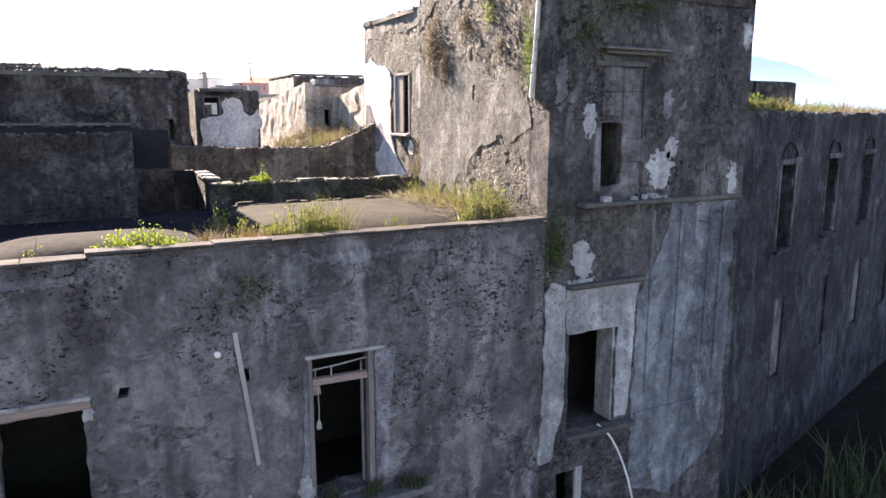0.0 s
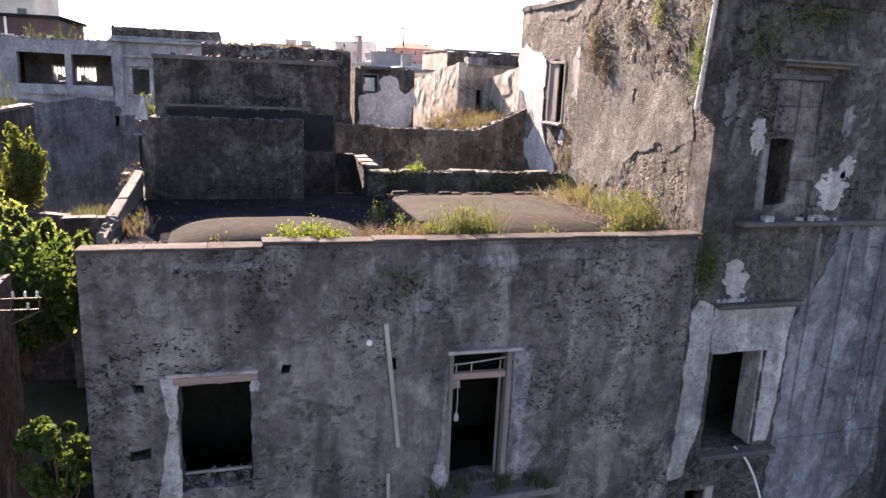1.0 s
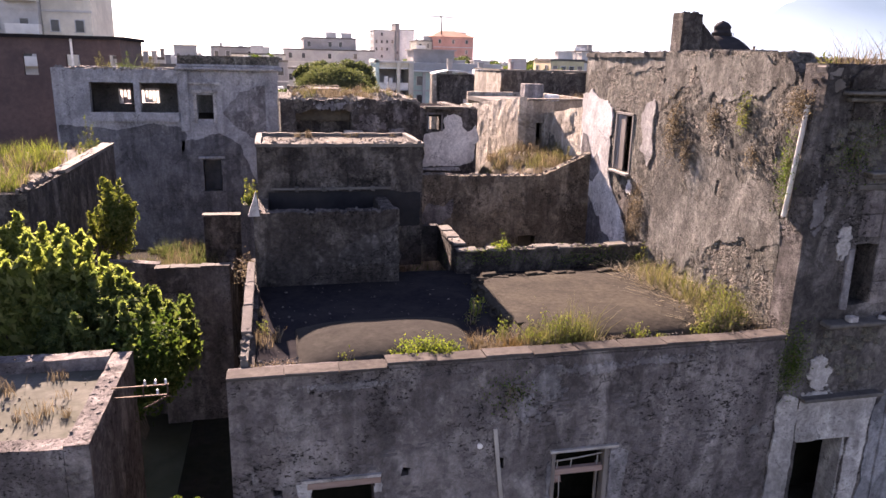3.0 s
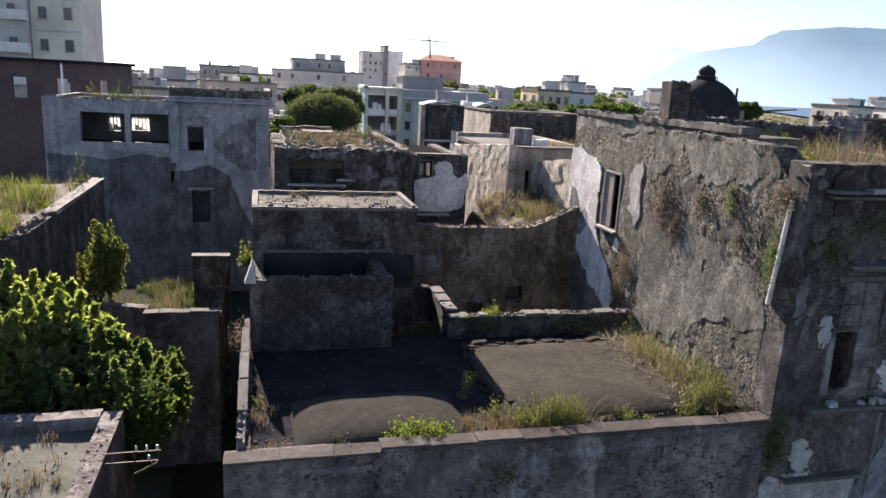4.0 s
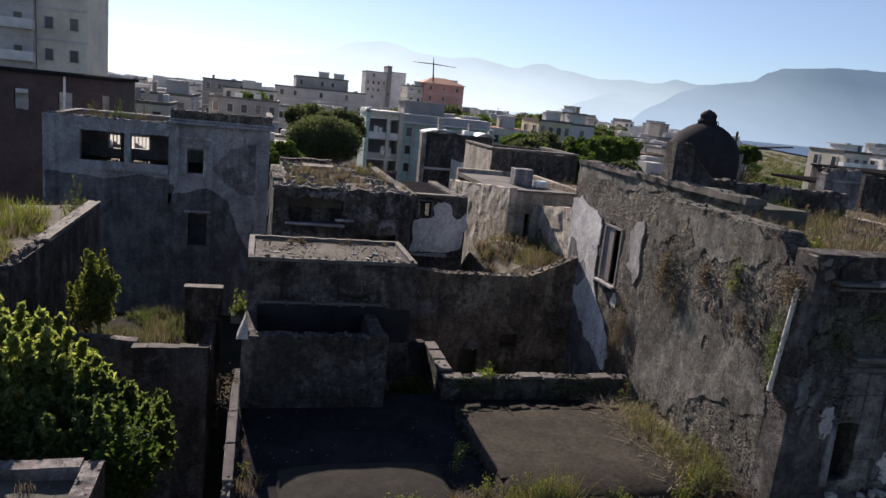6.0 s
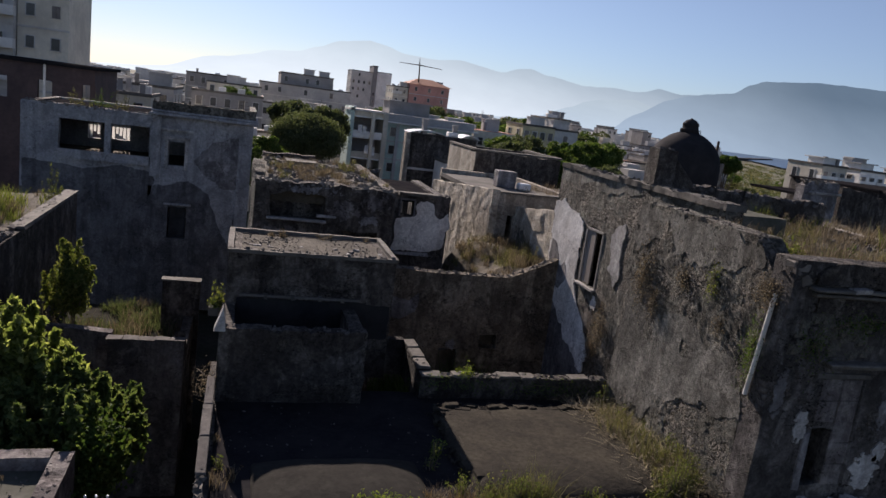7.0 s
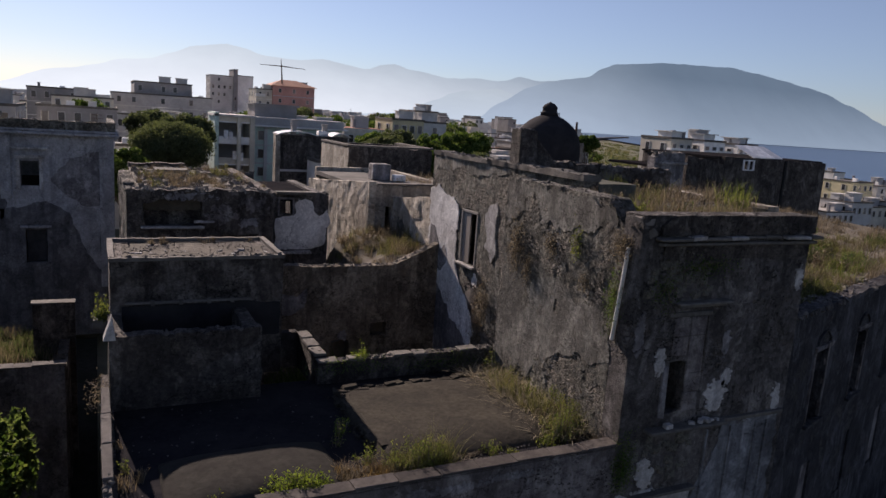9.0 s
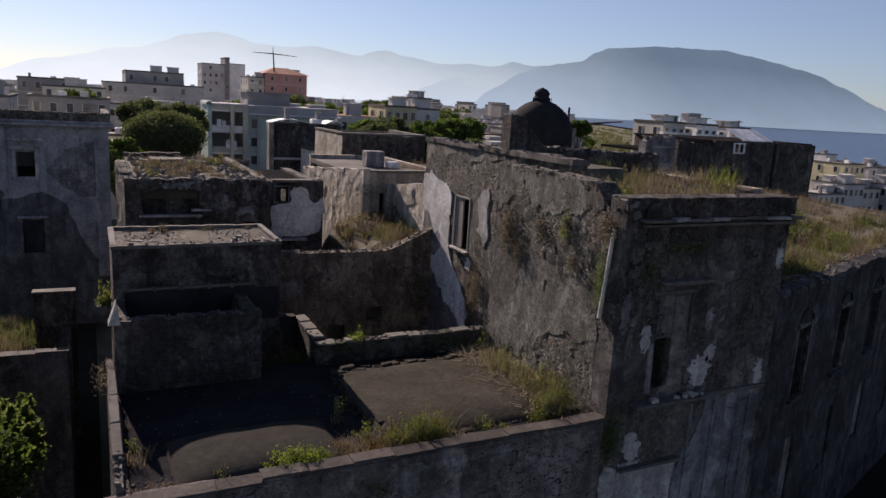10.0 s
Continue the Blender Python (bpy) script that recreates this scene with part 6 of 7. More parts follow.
rubble(pal, crng, 90, (-5.4, 0.5, 43.92, 44.28), 12.92, 0.08, M_GRIT)
rubble(pal, crng, 120, (-12.4, -5.6, 44.05, 44.45), 12.05, 0.12, M_STONE)
rubble(lwing, crng, 160, (-7.58, -7.22, 20.6, 32.9), 8.85, 0.08, M_STONE)

# ---- vegetation ----
rng = np.random.default_rng(5)
shoot_tree("garden_tree", (-6.6, 17.4, 0), (-6.9, 17.4, 5.7), (2.9, 2.4, 2.0), 430, 150, rng, 0.135, M_LEAF, "dense bright green broad-leaved tree in the garden", rise=0.85, trunk=0.24)
shoot_tree("garden_tree", (-4.2, 16.2, 0), (-4.1, 16.1, 5.2), (1.9, 1.8, 1.5), 320, 120, rng, 0.12, M_LEAF_DARK, "lower leafy tree overhanging the alley", rise=0.6, trunk=0.16)
shoot_tree("slender_tree", (-5.6, 24.2, 0), (-5.6, 24.2, 6.8), (0.65, 0.65, 1.0), 34, 190, rng, 0.075, M_WEED, "slender young tree behind the garden wall", rise=0.9, trunk=0.09)
tree("alley_bush", (-1.7, 10.2, 0), 5, 0.6, rng, 0.07, M_IVY, "round green bush growing up in the alley", n=7000, clumps=40, trunk=0.08, centre=(-1.75, 9.9, 3.9), flat=1.2)
for k, (x, y, z, r) in enumerate(((-2.9, 14.5, 5.8, 0.65), (-3.4, 13.9, 5.2, 0.5))):
    cen = rng.normal(size=(2600, 3)) * (r * 0.5, r * 0.6, r * 0.6) + (x, y, z)
    e = thing("ivy", (x, y, z - r), "dark ivy climbing in the narrow alley", "plant", "alley ivy")
    bm = bmesh.new()
    for q in range(6):
        tube(bm, [(-0.49 if x > -2 else -3.1, y + 0.1 * q - 0.3, z - 1.2), (x + 0.1 * q - 0.3, y, z - 0.4), (x + 0.15 * q - 0.4, y + 0.15 * q - 0.4, z + 0.3)], [0.015, 0.012, 0.006], 5)
    part("stem", bm, M_BARK, e)
    child(new("foliage", leaf_mesh("foliage", cen, 0.085, M_IVY, rng)), e)
M_RUST = leafy("rusty_weed", (0.085, 0.055, 0.03), (0.14, 0.092, 0.05), (0.22, 0.15, 0.085), 0.3)
WEEDS = [(2.25, 7.85, 0.28, 0.36, 850), (2.6, 7.85, 0.30, 0.42, 950), (2.95, 7.9, 0.22, 0.32, 820), (1.15, 7.8, 0.12, 0.4, 40), (3.95, 9.9, 0.16, 0.5, 130), (3.75, 9.4, 0.12, 0.5, 40), (4.05, 8.5, 0.2, 0.4, 160), (4.55, 8.2, 0.3, 0.5, 300), (4.9, 8.1, 0.36, 0.72, 640), (5.25, 8.15, 0.34, 0.66, 560), (5.55, 8.25, 0.2, 0.45, 160), (6.55, 8.15, 0.16, 0.34, 120), (7.0, 8.0, 0.1, 0.2, 50), (7.95, 8.1, 0.2, 0.6, 260), (8.35, 8.3, 0.38, 0.75, 620), (8.75, 8.6, 0.32, 0.85, 560), (8.8, 9.3, 0.32, 0.7, 460), (8.75, 10.2, 0.28, 0.55, 320), (8.85, 11.2, 0.2, 0.45, 160), (8.8, 12.2, 0.2, 0.6, 160), (5.4, 12.75, 0.22, 0.36, 200), (-0.08, 9.6, 0.12, 0.4, 60)]
for k, (x, y, r, h, n) in enumerate(WEEDS):
    z = 8.13 if y < 12.5 else 8.7
    if y < 7.9:
        z = 8.16
    weed("weed", (x, y, z), r, h, rng, M_LIME if n > 800 or (x, y) in ((3.95, 9.9), (5.4, 12.75)) else M_WEED, "bright yellow-green weed growing on the terrace edge", n)
grass("dry_grass", rng, 700, (3.3, 4.7, 7.8, 8.35), 8.12, 0.24, M_DRY, "dry straw grass along the terrace parapet", -0.05, 2.4, 0.006, 0.6)
grass("dry_grass", rng, 1500, (8.35, 9.1, 7.8, 12.5), 8.12, 0.30, M_DRY, "dry straw grass at the foot of the tower wall", 0.05, 1.9, 0.006, 0.7, 0.8)
grass("fallen_straw", rng, 5200, (7.95, 8.95, 7.85, 12.1), 8.16, 0.36, M_STRAW, "fallen straw lying at the foot of the tower wall", -0.05, 1.8, 0.013, 1.0, 0.55)
grass("rusty_weeds", rng, 420, (3.2, 4.4, 7.8, 8.4), 8.13, 0.26, M_RUST, "rust-brown dry weeds by the terrace parapet", -0.1, 2.2, 0.005, 0.6)
grass("fallen_straw", rng, 900, (3.2, 6.4, 7.75, 8.25), 8.16, 0.2, M_DRY, "fallen straw lying along the terrace parapet", 0.0, 2.2, 0.006, 1.3, 0.2)
grass("fallen_straw", rng, 520, (-0.2, 2.2, 7.7, 8.0), 8.16, 0.16, M_RUST, "dead brown litter behind the low parapet", 0.0, 2.6, 0.007, 1.3, 0.25)
grass("green_grass", rng, 1000, (8.05, 9.05, 7.9, 11.9), 8.12, 0.42, M_SCRUB, "yellow-green grass at the foot of the tower wall", 0.0, 1.7, 0.007, 0.45)
grass("green_grass", rng, 500, (4.4, 5.7, 7.9, 8.35), 8.12, 0.45, M_SCRUB, "yellow-green grass by the terrace parapet", 0.0, 1.9, 0.006, 0.45)
grass("dry_grass", rng, 160, (-0.25, 0.15, 7.8, 10.6), 8.12, 0.2, M_DRY, "dry grass along the side parapet", 0.1, 1.9, 0.006)
grass("dry_grass", rng, 1900, (9.7, 13.5, 7.95, 12.0), 12.72, 0.30, M_DRY, "dry grass on the tower roof", 0.12, 1.1, 0.006)
grass("attic_grass", rng, 900, (10.2, 13.6, 7.9, 9.0), 12.74, 0.55, M_DRY, "tall dry grass behind the attic parapet", 0.0, 1.3, 0.007, 0.4)
grass("roof_weeds", rng, 2200, (9.7, 13.5, 7.95, 12.0), 12.72, 0.34, M_SCRUB, "green scrub on the tower roof", 0.15, 0.8, 0.007)
grass("dry_grass", rng, 6000, (12.1, 18.8, 12.8, 21.7), 12.5, 0.42, M_DRY, "dry grass on the palace roof", 0.15, 0.8, 0.007)
grass("roof_weeds", rng, 800, (12.1, 18.8, 12.8, 19.0), 12.5, 0.5, M_WEED, "green weeds on the palace roof", 0.22, 0.9, 0.012)
wing_z = lambda x, y: 9.93 + hump_roof(x, y)
wing_front = grass("roof_grass", rng, 2600, (14.6, 24.0, 8.72, 12.0), wing_z, 0.34, M_SCRUB, "short yellow-green grass at the front of the wing roof", 0.22, 1.1, 0.010, 0.55)
wing_dry = grass("roof_grass", rng, 34000, (21.0, 43.8, 8.8, 33), wing_z, 0.45, M_DRY, "dry grass on the wing roof", 0.08, 0.7, 0.008)
wing_green = grass("roof_grass", rng, 5200, (15.2, 36, 8.8, 13.2), wing_z, 0.4, M_SCRUB, "yellow-green scrub among the grass on the wing roof", 0.15, 1.0, 0.014, 0.55)
wing_low = grass("roof_grass", rng, 5200, (14.6, 26.0, 8.72, 14.0), wing_z, 0.26, M_DRY, "dry trampled grass at the front of the wing roof", 0.1, 1.2, 0.008, 0.7)
wing_lush = grass("roof_grass", rng, 900, (14.8, 30, 8.8, 11.5), wing_z, 0.45, M_WEED, "bright green grass tufts on the wing roof", 0.15, 0.6, 0.008, 0.3)
grass("dry_grass", rng, 3600, (8.6, 12.05, 21.9, 27.8), lambda x, y: 8.6 + earth(x, y), 0.36, M_DRY, "dry grass over the filled ruin", -0.1, 0.9, 0.008)
grass("green_grass", rng, 1500, (8.8, 12.05, 21.9, 27.8), lambda x, y: 8.6 + earth(x, y), 0.4, M_SCRUB, "green scrub over the filled ruin", 0.0, 0.9, 0.008)
grass("dry_grass", rng, 2200, (0.9, 5.3, 23.6, 31.8), 11.5, 0.26, M_DRY, "dry grass on the ruined wall head", 0.05, 1.0, 0.007)
grass("roof_weeds", rng, 450, (0.9, 5.3, 23.6, 31.8), 11.5, 0.28, M_SCRUB, "green scrub on the ruined wall head", 0.1, 0.8, 0.008)
grass("dry_grass", rng, 160, (0.0, 3.5, 16.45, 16.75), 10.9, 0.15, M_DRY, "dry grass at the back of the block top", 0.05, 1.3, 0.007)
grass("roof_grass", rng, 3000, (-15.5, -7.7, 21.0, 32.5), 8.6, 0.55, M_WEED, "green and straw weeds on the overgrown roof", 0.1, 0.6, 0.013)
grass("dry_grass", rng, 4500, (-15.5, -7.7, 21.0, 32.5), 8.6, 0.45, M_DRY, "dry grass on the overgrown roof", 0.0, 0.6, 0.011)
grass("garden_weeds", rng, 6000, (-6.6, -2.0, 23.3, 29.8), 4.45, 0.42, M_PINE, "dark green weeds behind the garden wall", -0.1, 0.8, 0.012)
grass("dry_grass", rng, 2600, (-6.6, -2.0, 23.3, 29.8), 4.45, 0.5, M_DRY, "dry grass over the garden behind its wall", -0.1, 0.8, 0.012)
grass("dry_grass", rng, 700, (-6.4, -3.2, 23.25, 24.1), 4.5, 1.15, M_DRY, "tall dry grass behind the garden wall", 0.0, 1.4, 0.010, 0.25)
grass("courtyard_weeds", rng, 5000, (4.2, 9.0, 16.5, 21.2), 4.0, 1.3, M_IVY, "dark green weeds filling the courtyard", -0.1, 0.6, 0.02)
grass("garden_grass", rng, 14000, (13.0, 40.0, 0.0, 8.0), 0.05, 1.3, M_PINE, "dark tall weeds in front of the wing", -0.2, 0.5, 0.03)
grass("roof_weeds", rng, 500, (-6, -3.9, 10.0, 12.8), 6.12, 0.32, M_DRY, "dry weeds on the low house roof", 0.05, 1.5, 0.007)
grass("balcony_weeds", rng, 500, (4.45, 6.65, 6.99, 7.37), 3.98, 0.2, M_PINE, "dark weeds on the broken balcony slab", -0.1, 2.5, 0.010)

for ob in (wing_front, wing_dry, wing_green, wing_low, wing_lush):
    ob.data.transform(TURN)
# shrubs on the roofs
for k in range(18):
    x, y = 14.9 + 0.36 * k + rng.uniform(-0.2, 0.2), 9.1 + (k * 7 % 5) * 0.55 + rng.uniform(-0.2, 0.2)
    weed("shrub", tuple(TURN @ Vector((x, y, 9.93))), rng.uniform(0.35, 0.65), rng.uniform(0.4, 0.8), rng, (M_WEED, M_SCRUB, M_LEAF_DARK)[k % 3], "bushy yellow-green scrub along the wing roof's edge", 900, 0.036, "roof shrubs")
for k in range(16):
    x, y = 16.5 + 0.9 * k + rng.uniform(-0.4, 0.4), 10.0 + (k * 5 % 6) * 0.9 + rng.uniform(-0.3, 0.3)
    weed("shrub", tuple(TURN @ Vector((x, y, 9.9 + hump_roof(x, y)))), rng.uniform(0.5, 0.9), rng.uniform(0.5, 0.9), rng, (M_LEAF_DARK, M_IVY, M_SCRUB, M_DRY)[k % 4], "rounded dark scrub bush amid the roof grass", 1000, 0.05, "roof shrubs")
for x, y, r, h in ((15.6, 9.9, 0.6, 0.7), (16.8, 10.6, 0.8, 0.85), (18.3, 10.2, 0.7, 0.65), (19.8, 11.4, 0.9, 0.9), (16.6, 12.4, 0.8, 0.9), (21.6, 10.5, 0.8, 0.7), (23.5, 11.5, 0.8, 0.7)):
    weed("shrub", tuple(TURN @ Vector((x, y, 9.93))), r, h, rng, M_SCRUB, "yellow-green scrub on the wing roof", 1500, 0.034, "roof shrubs")
for k in range(15):
    x, y = 18.0 + 1.35 * k + rng.uniform(-0.6, 0.6), 11.5 + (k * 5 % 7) * 1.5 + rng.uniform(-0.5, 0.5)
    weed("shrub", tuple(TURN @ Vector((x, y, 9.9 + hump_roof(x, y)))), rng.uniform(0.5, 1.0), rng.uniform(0.45, 0.85), rng, M_IVY if k % 3 else M_SCRUB, "dark scrub bush on the wing roof", 1100, 0.04, "roof shrubs")
for k in range(22):
    x, y = 17.5 + 0.62 * k + rng.uniform(-0.4, 0.4), 12.6 + (k * 3 % 5) * 0.6 + rng.uniform(-0.3, 0.3)
    weed("shrub", tuple(TURN @ Vector((x, y, 9.9 + hump_roof(x, y)))), rng.uniform(0.7, 1.2), rng.uniform(0.6, 1.1), rng, M_IVY if k % 2 else M_SCRUB, "tall dark scrub bush at the back of the wing roof", 2000, 0.06, "roof shrubs")
for x, y, z, r, h, m in ((10.0, 8.5, 12.72, 0.35, 0.75, M_WEED), (10.3, 9.0, 12.72, 0.3, 0.6, M_WEED), (11.2, 10.6, 12.72, 0.4, 0.45, M_DRY), (12.4, 9.6, 12.72, 0.4, 0.4, M_IVY), (12.9, 8.6, 12.72, 0.3, 0.4, M_DRY), (13.0, 14.5, 12.5, 0.5, 0.7, M_DRY), (13.4, 13.3, 12.5, 0.4, 0.7, M_SCRUB), (15.5, 15.0, 12.5, 0.5, 0.55, M_DRY), (17.5, 16.2, 12.5, 0.6, 0.5, M_SCRUB), (14.4, 17.1, 12.5, 0.5, 0.7, M_DRY), (16.6, 18.6, 12.5, 0.6, 0.8, M_IVY), (-7.9, 31.5, 8.6, 0.5, 1.5, M_WEED), (-8.6, 28.0, 8.6, 0.6, 0.8, M_SCRUB), (-9.5, 25.0, 8.6, 0.7, 0.7, M_SCRUB), (-8.3, 23.0, 8.6, 0.5, 0.6, M_DRY), (-7.4, 46.5, 12.0, 0.7, 1.2, M_SCRUB), (-10.0, 46.0, 12.0, 0.7, 1.0, M_SCRUB), (-9.0, 48.0, 12.0, 0.8, 1.2, M_IVY), (-0.42, 14.45, 9.55, 0.13, 0.75, M_WEED), (1.6, 27.5, 11.5, 0.5, 0.5, M_SCRUB), (3.4, 26.4, 11.5, 0.5, 0.45, M_DRY), (4.4, 29.0, 11.5, 0.5, 0.5, M_SCRUB), (11.5, 24.0, 9.2, 0.6, 0.6, M_SCRUB), (10.4, 26.0, 9.2, 0.6, 0.6, M_DRY)):
    weed("shrub", (x, y, z), r, h, rng, m, "straggling scrub plant rooted in the ruined roof", 300, 0.04, "roof shrubs")
part("ledge", boxes((-0.60, -0.26, 14.36, 14.6, 9.35, 9.55), jitter=0.02), M_STONE, block)
# torn white curtains in the loggia's rear windows
M_CURTAIN = leafy("thin_cloth", (0.45, 0.45, 0.45), (0.52, 0.52, 0.51), (0.6, 0.6, 0.58), 0.8, (1.1, 1.1, 1.1))
for x0, x1 in ((-10.3, -9.6), (-8.9, -7.7)):
    n = int((x1 - x0) / 0.22)
    for k in range(n):
        a = x0 + (x1 - x0) * k / n
        solo("curtain", boxes((a + 0.03, a + (x1 - x0) / n - 0.04, 51.7, 51.71, 9.62 + 0.14 * (k * 3 % 4), 10.64), jitter=0.01), M_CURTAIN, "thin white cloth hung in a rear window", "curtain", "loggia curtains")


# ---- the town ----
def paint(name, col, rough=0.85):
    return grainy(name, tuple(c * 0.85 for c in col), tuple(min(0.85, c * 1.08) for c in col), 1.6, rough, 0.15, 0.02, tuple(c * 0.62 for c in col))


P_WHITE, P_CREAM = paint("white_wash", (0.78, 0.77, 0.74)), paint("cream_wash", (0.66, 0.61, 0.51))
P_GREY, P_DKGREY = paint("grey_cement", (0.50, 0.49, 0.475)), paint("dark_cement", (0.27, 0.263, 0.26))
P_PINK, P_GREEN = paint("salmon_wash", (0.50, 0.27, 0.23)), paint("pale_green_wash", (0.43, 0.54, 0.49))
P_YELLOW, P_TILE = paint("yellow_wash", (0.58, 0.52, 0.34)), paint("clay_tile", (0.34, 0.165, 0.11))
P_BAND = paint("band_wash", (0.58, 0.56, 0.53))
P_ROOFS = [paint("pale_roof", (0.30, 0.285, 0.265)), paint("grey_roof", (0.20, 0.195, 0.19)), paint("dull_roof", (0.14, 0.135, 0.13)), P_TILE]
TOWN = [P_WHITE, P_CREAM, P_GREY, P_GREY, P_DKGREY, P_CREAM, P_WHITE, P_GREY]


def two_tone(name, frame_specs, pane_specs, mat_a, mat_b):
    bm = bmesh.new()
    for s in frame_specs:
        box(bm, *s)
    n = len(bm.faces)
    for s in pane_specs:
        box(bm, *s)
    bm.faces.ensure_lookup_table()
    for f in bm.faces[n:]:
        f.material_index = 1
    me = finish(name, bm, mat_a)
    me.materials.append(mat_b)
    return me


WIN = two_tone("window", [(-0.62, -0.5, -0.06, 0.05, -0.8, 0.8), (0.5, 0.62, -0.06, 0.05, -0.8, 0.8), (-0.5, 0.5, -0.06, 0.05, 0.7, 0.82), (-0.7, 0.7, -0.16, 0.05, -0.9, -0.8)], [(-0.5, 0.5, -0.03, 0.04, -0.8, 0.7)], P_GREY, M_DARKPANE)
SHUT = two_tone("window", [(-0.62, -0.5, -0.06, 0.05, -0.8, 0.8), (0.5, 0.62, -0.06, 0.05, -0.8, 0.8), (-0.7, 0.7, -0.16, 0.05, -0.9, -0.8)], [(-0.5, 0.0, -0.05, 0.04, -0.8, 0.78), (0.02, 0.5, -0.05, 0.04, -0.8, 0.78)], P_CREAM, M_WOOD)
BALC = finish("balcony", boxes((-1.7, 1.7, -1.1, 0.0, -0.12, 0.0), (-1.7, 1.7, -1.1, -1.02, 0.0, 0.95), (-1.7, -1.62, -1.02, 0.0, 0.0, 0.95), (1.62, 1.7, -1.02, 0.0, 0.0, 0.95)), P_WHITE)


def town_house(name, x0, x1, y0, depth, z, mat, label, floors=3, cols=4, base=0.0, balc=0, parapet=0.35, side=True, roof=None, win=None, group="town houses", hut=False):
    """A plastered house: walls, roof deck with parapet, each window a piece of its own."""
    e = thing(name, ((x0 + x1) / 2, y0, base), label, "house", group)
    y1 = y0 + depth
    part("wall", boxes((x0, x1, y0, y1, base - 1, z)), mat, e)
    part("roof", boxes((x0 + 0.2, x1 - 0.2, y0 + 0.2, y1 - 0.2, z, z + 0.06)), roof or P_ROOFS[int(abs(x0 * 3 + y0)) % 3], e)
    if parapet:
        part("parapet", boxes((x0 - 0.12, x1 + 0.12, y0 - 0.12, y0 + 0.14, z + 0.002, z + parapet), (x0 - 0.12, x0 + 0.14, y0 + 0.15, y1, z + 0.002, z + parapet), (x1 - 0.14, x1 + 0.12, y0 + 0.15, y1, z + 0.002, z + parapet)), mat if parapet > 0.4 else M_CAP, e)
    if hut:
        part("roof_hut", boxes((x0 + (x1 - x0) * 0.55, x0 + (x1 - x0) * 0.85, y0 + depth * 0.3, y0 + depth * 0.7, z + 0.06, z + 2.3)), mat, e)
    fh = (z - base) / floors
    pick = random.Random(int(x0 * 17 + y0 * 5))
    if y0 < 300 and x1 - x0 > 4:
        for f in range(1, floors):
            if base + fh * f > 4:
                part("floor_band", boxes((x0 - 0.10, x1 + 0.10, y0 - 0.12, y0, base + fh * f - 0.12, base + fh * f + 0.12)), P_BAND, e)
        for q in range(pick.randint(2, 5)):
            x, y, h = pick.uniform(x0 + 0.8, x1 - 0.8), y0 + depth * pick.uniform(0.15, 0.85), pick.uniform(0.5, 1.1)
            kind = pick.randrange(3)
            if kind == 0:
                part("roof_tank", boxes((x - 0.6, x + 0.6, y - 0.5, y + 0.5, z + 0.06, z + 0.06 + h), bevel=0.08), P_WHITE, e)
            elif kind == 1:
                part("chimney", boxes((x - 0.25, x + 0.25, y - 0.25, y + 0.25, z + 0.06, z + 0.5 + h), (x - 0.33, x + 0.33, y - 0.33, y + 0.33, z + 0.5 + h, z + 0.6 + h)), P_DKGREY, e)
            else:
                part("roof_shed", boxes((x - 1.4, x + 1.4, y - 1.0, y + 1.0, z + 0.06, z + 1.0 + h), (x - 1.6, x + 1.6, y - 1.2, y + 1.2, z + 1.0 + h, z + 1.12 + h)), P_GREY, e)
    for f in range(floors):
        zc = base + fh * (f + 0.55)
        if zc < 3.2 and base == 0.0:
            continue
        for c in range(cols):
            x = x0 + (x1 - x0) * (c + 0.5) / cols
            if y0 > 140 and pick.random() < 0.4:
                continue
            shared_piece(win or (WIN if (c + f) % 3 else SHUT), e, pose(x, y0 - 0.03, zc) @ Matrix.Diagonal((0.85, 1, 0.85, 1)), "window")
            if balc and c % 2 == 0:
                shared_piece(BALC, e, pose(x, y0, zc - 0.95), "balcony")
        if side:
            n = max(1, int(depth / 4))
            for c in range(n):
                shared_piece(WIN, e, pose(x0 - 0.03 if x0 > 15 else x1 + 0.03, y0 + depth * (c + 0.5) / n, zc, 0, 0, -90 if x0 > 15 else 90), "window")
    return e


# named buildings
town_house("apartment_tower", -25.2, -20.0, 90, 12, 42, P_CREAM, "tall beige apartment tower", 12, 2, side=False)
town_house("apartment_tower", -40.0, -25.3, 89, 14, 42, P_GREY, "tall grey shaded apartment tower", 12, 5, balc=1, side=False)
hb = town_house("apartment_block", 44.8, 54.5, 330, 14, 25.6, P_GREY, "pale grey six-storey apartment block", 8, 4)
town_house("apartment_block", 56.4, 63.5, 331, 14, 26.2, P_WHITE, "white six-storey apartment block", 8, 1, balc=1)
town_house("apartment_block", 54.5, 56.4, 329, 12, 28.6, P_DKGREY, "dark stair tower of the apartment block", 8, 1, side=False)
ph = town_house("salmon_house", 57.0, 72.2, 260, 16, 21.6, P_PINK, "salmon-red house with a low hipped roof", 6, 3, parapet=0)
bm = bmesh.new()
q = [bm.verts.new(p) for p in ((56.2, 259.2, 21.6), (73, 259.2, 21.6), (73, 277, 21.6), (56.2, 277, 21.6), (61.5, 267, 24.0), (67, 267, 24.0))]
for f in ((0, 1, 5, 4), (1, 2, 5), (2, 3, 4, 5), (3, 0, 4), (0, 3, 2, 1)):
    bm.faces.new([q[i] for i in f])
part("hipped_roof", bm, P_TILE, ph, "clay-tiled hipped roof")
town_house("salmon_annex", 51.2, 56.9, 261, 14, 19.8, P_CREAM, "cream annex with balconies beside the salmon house", 6, 2, balc=1)
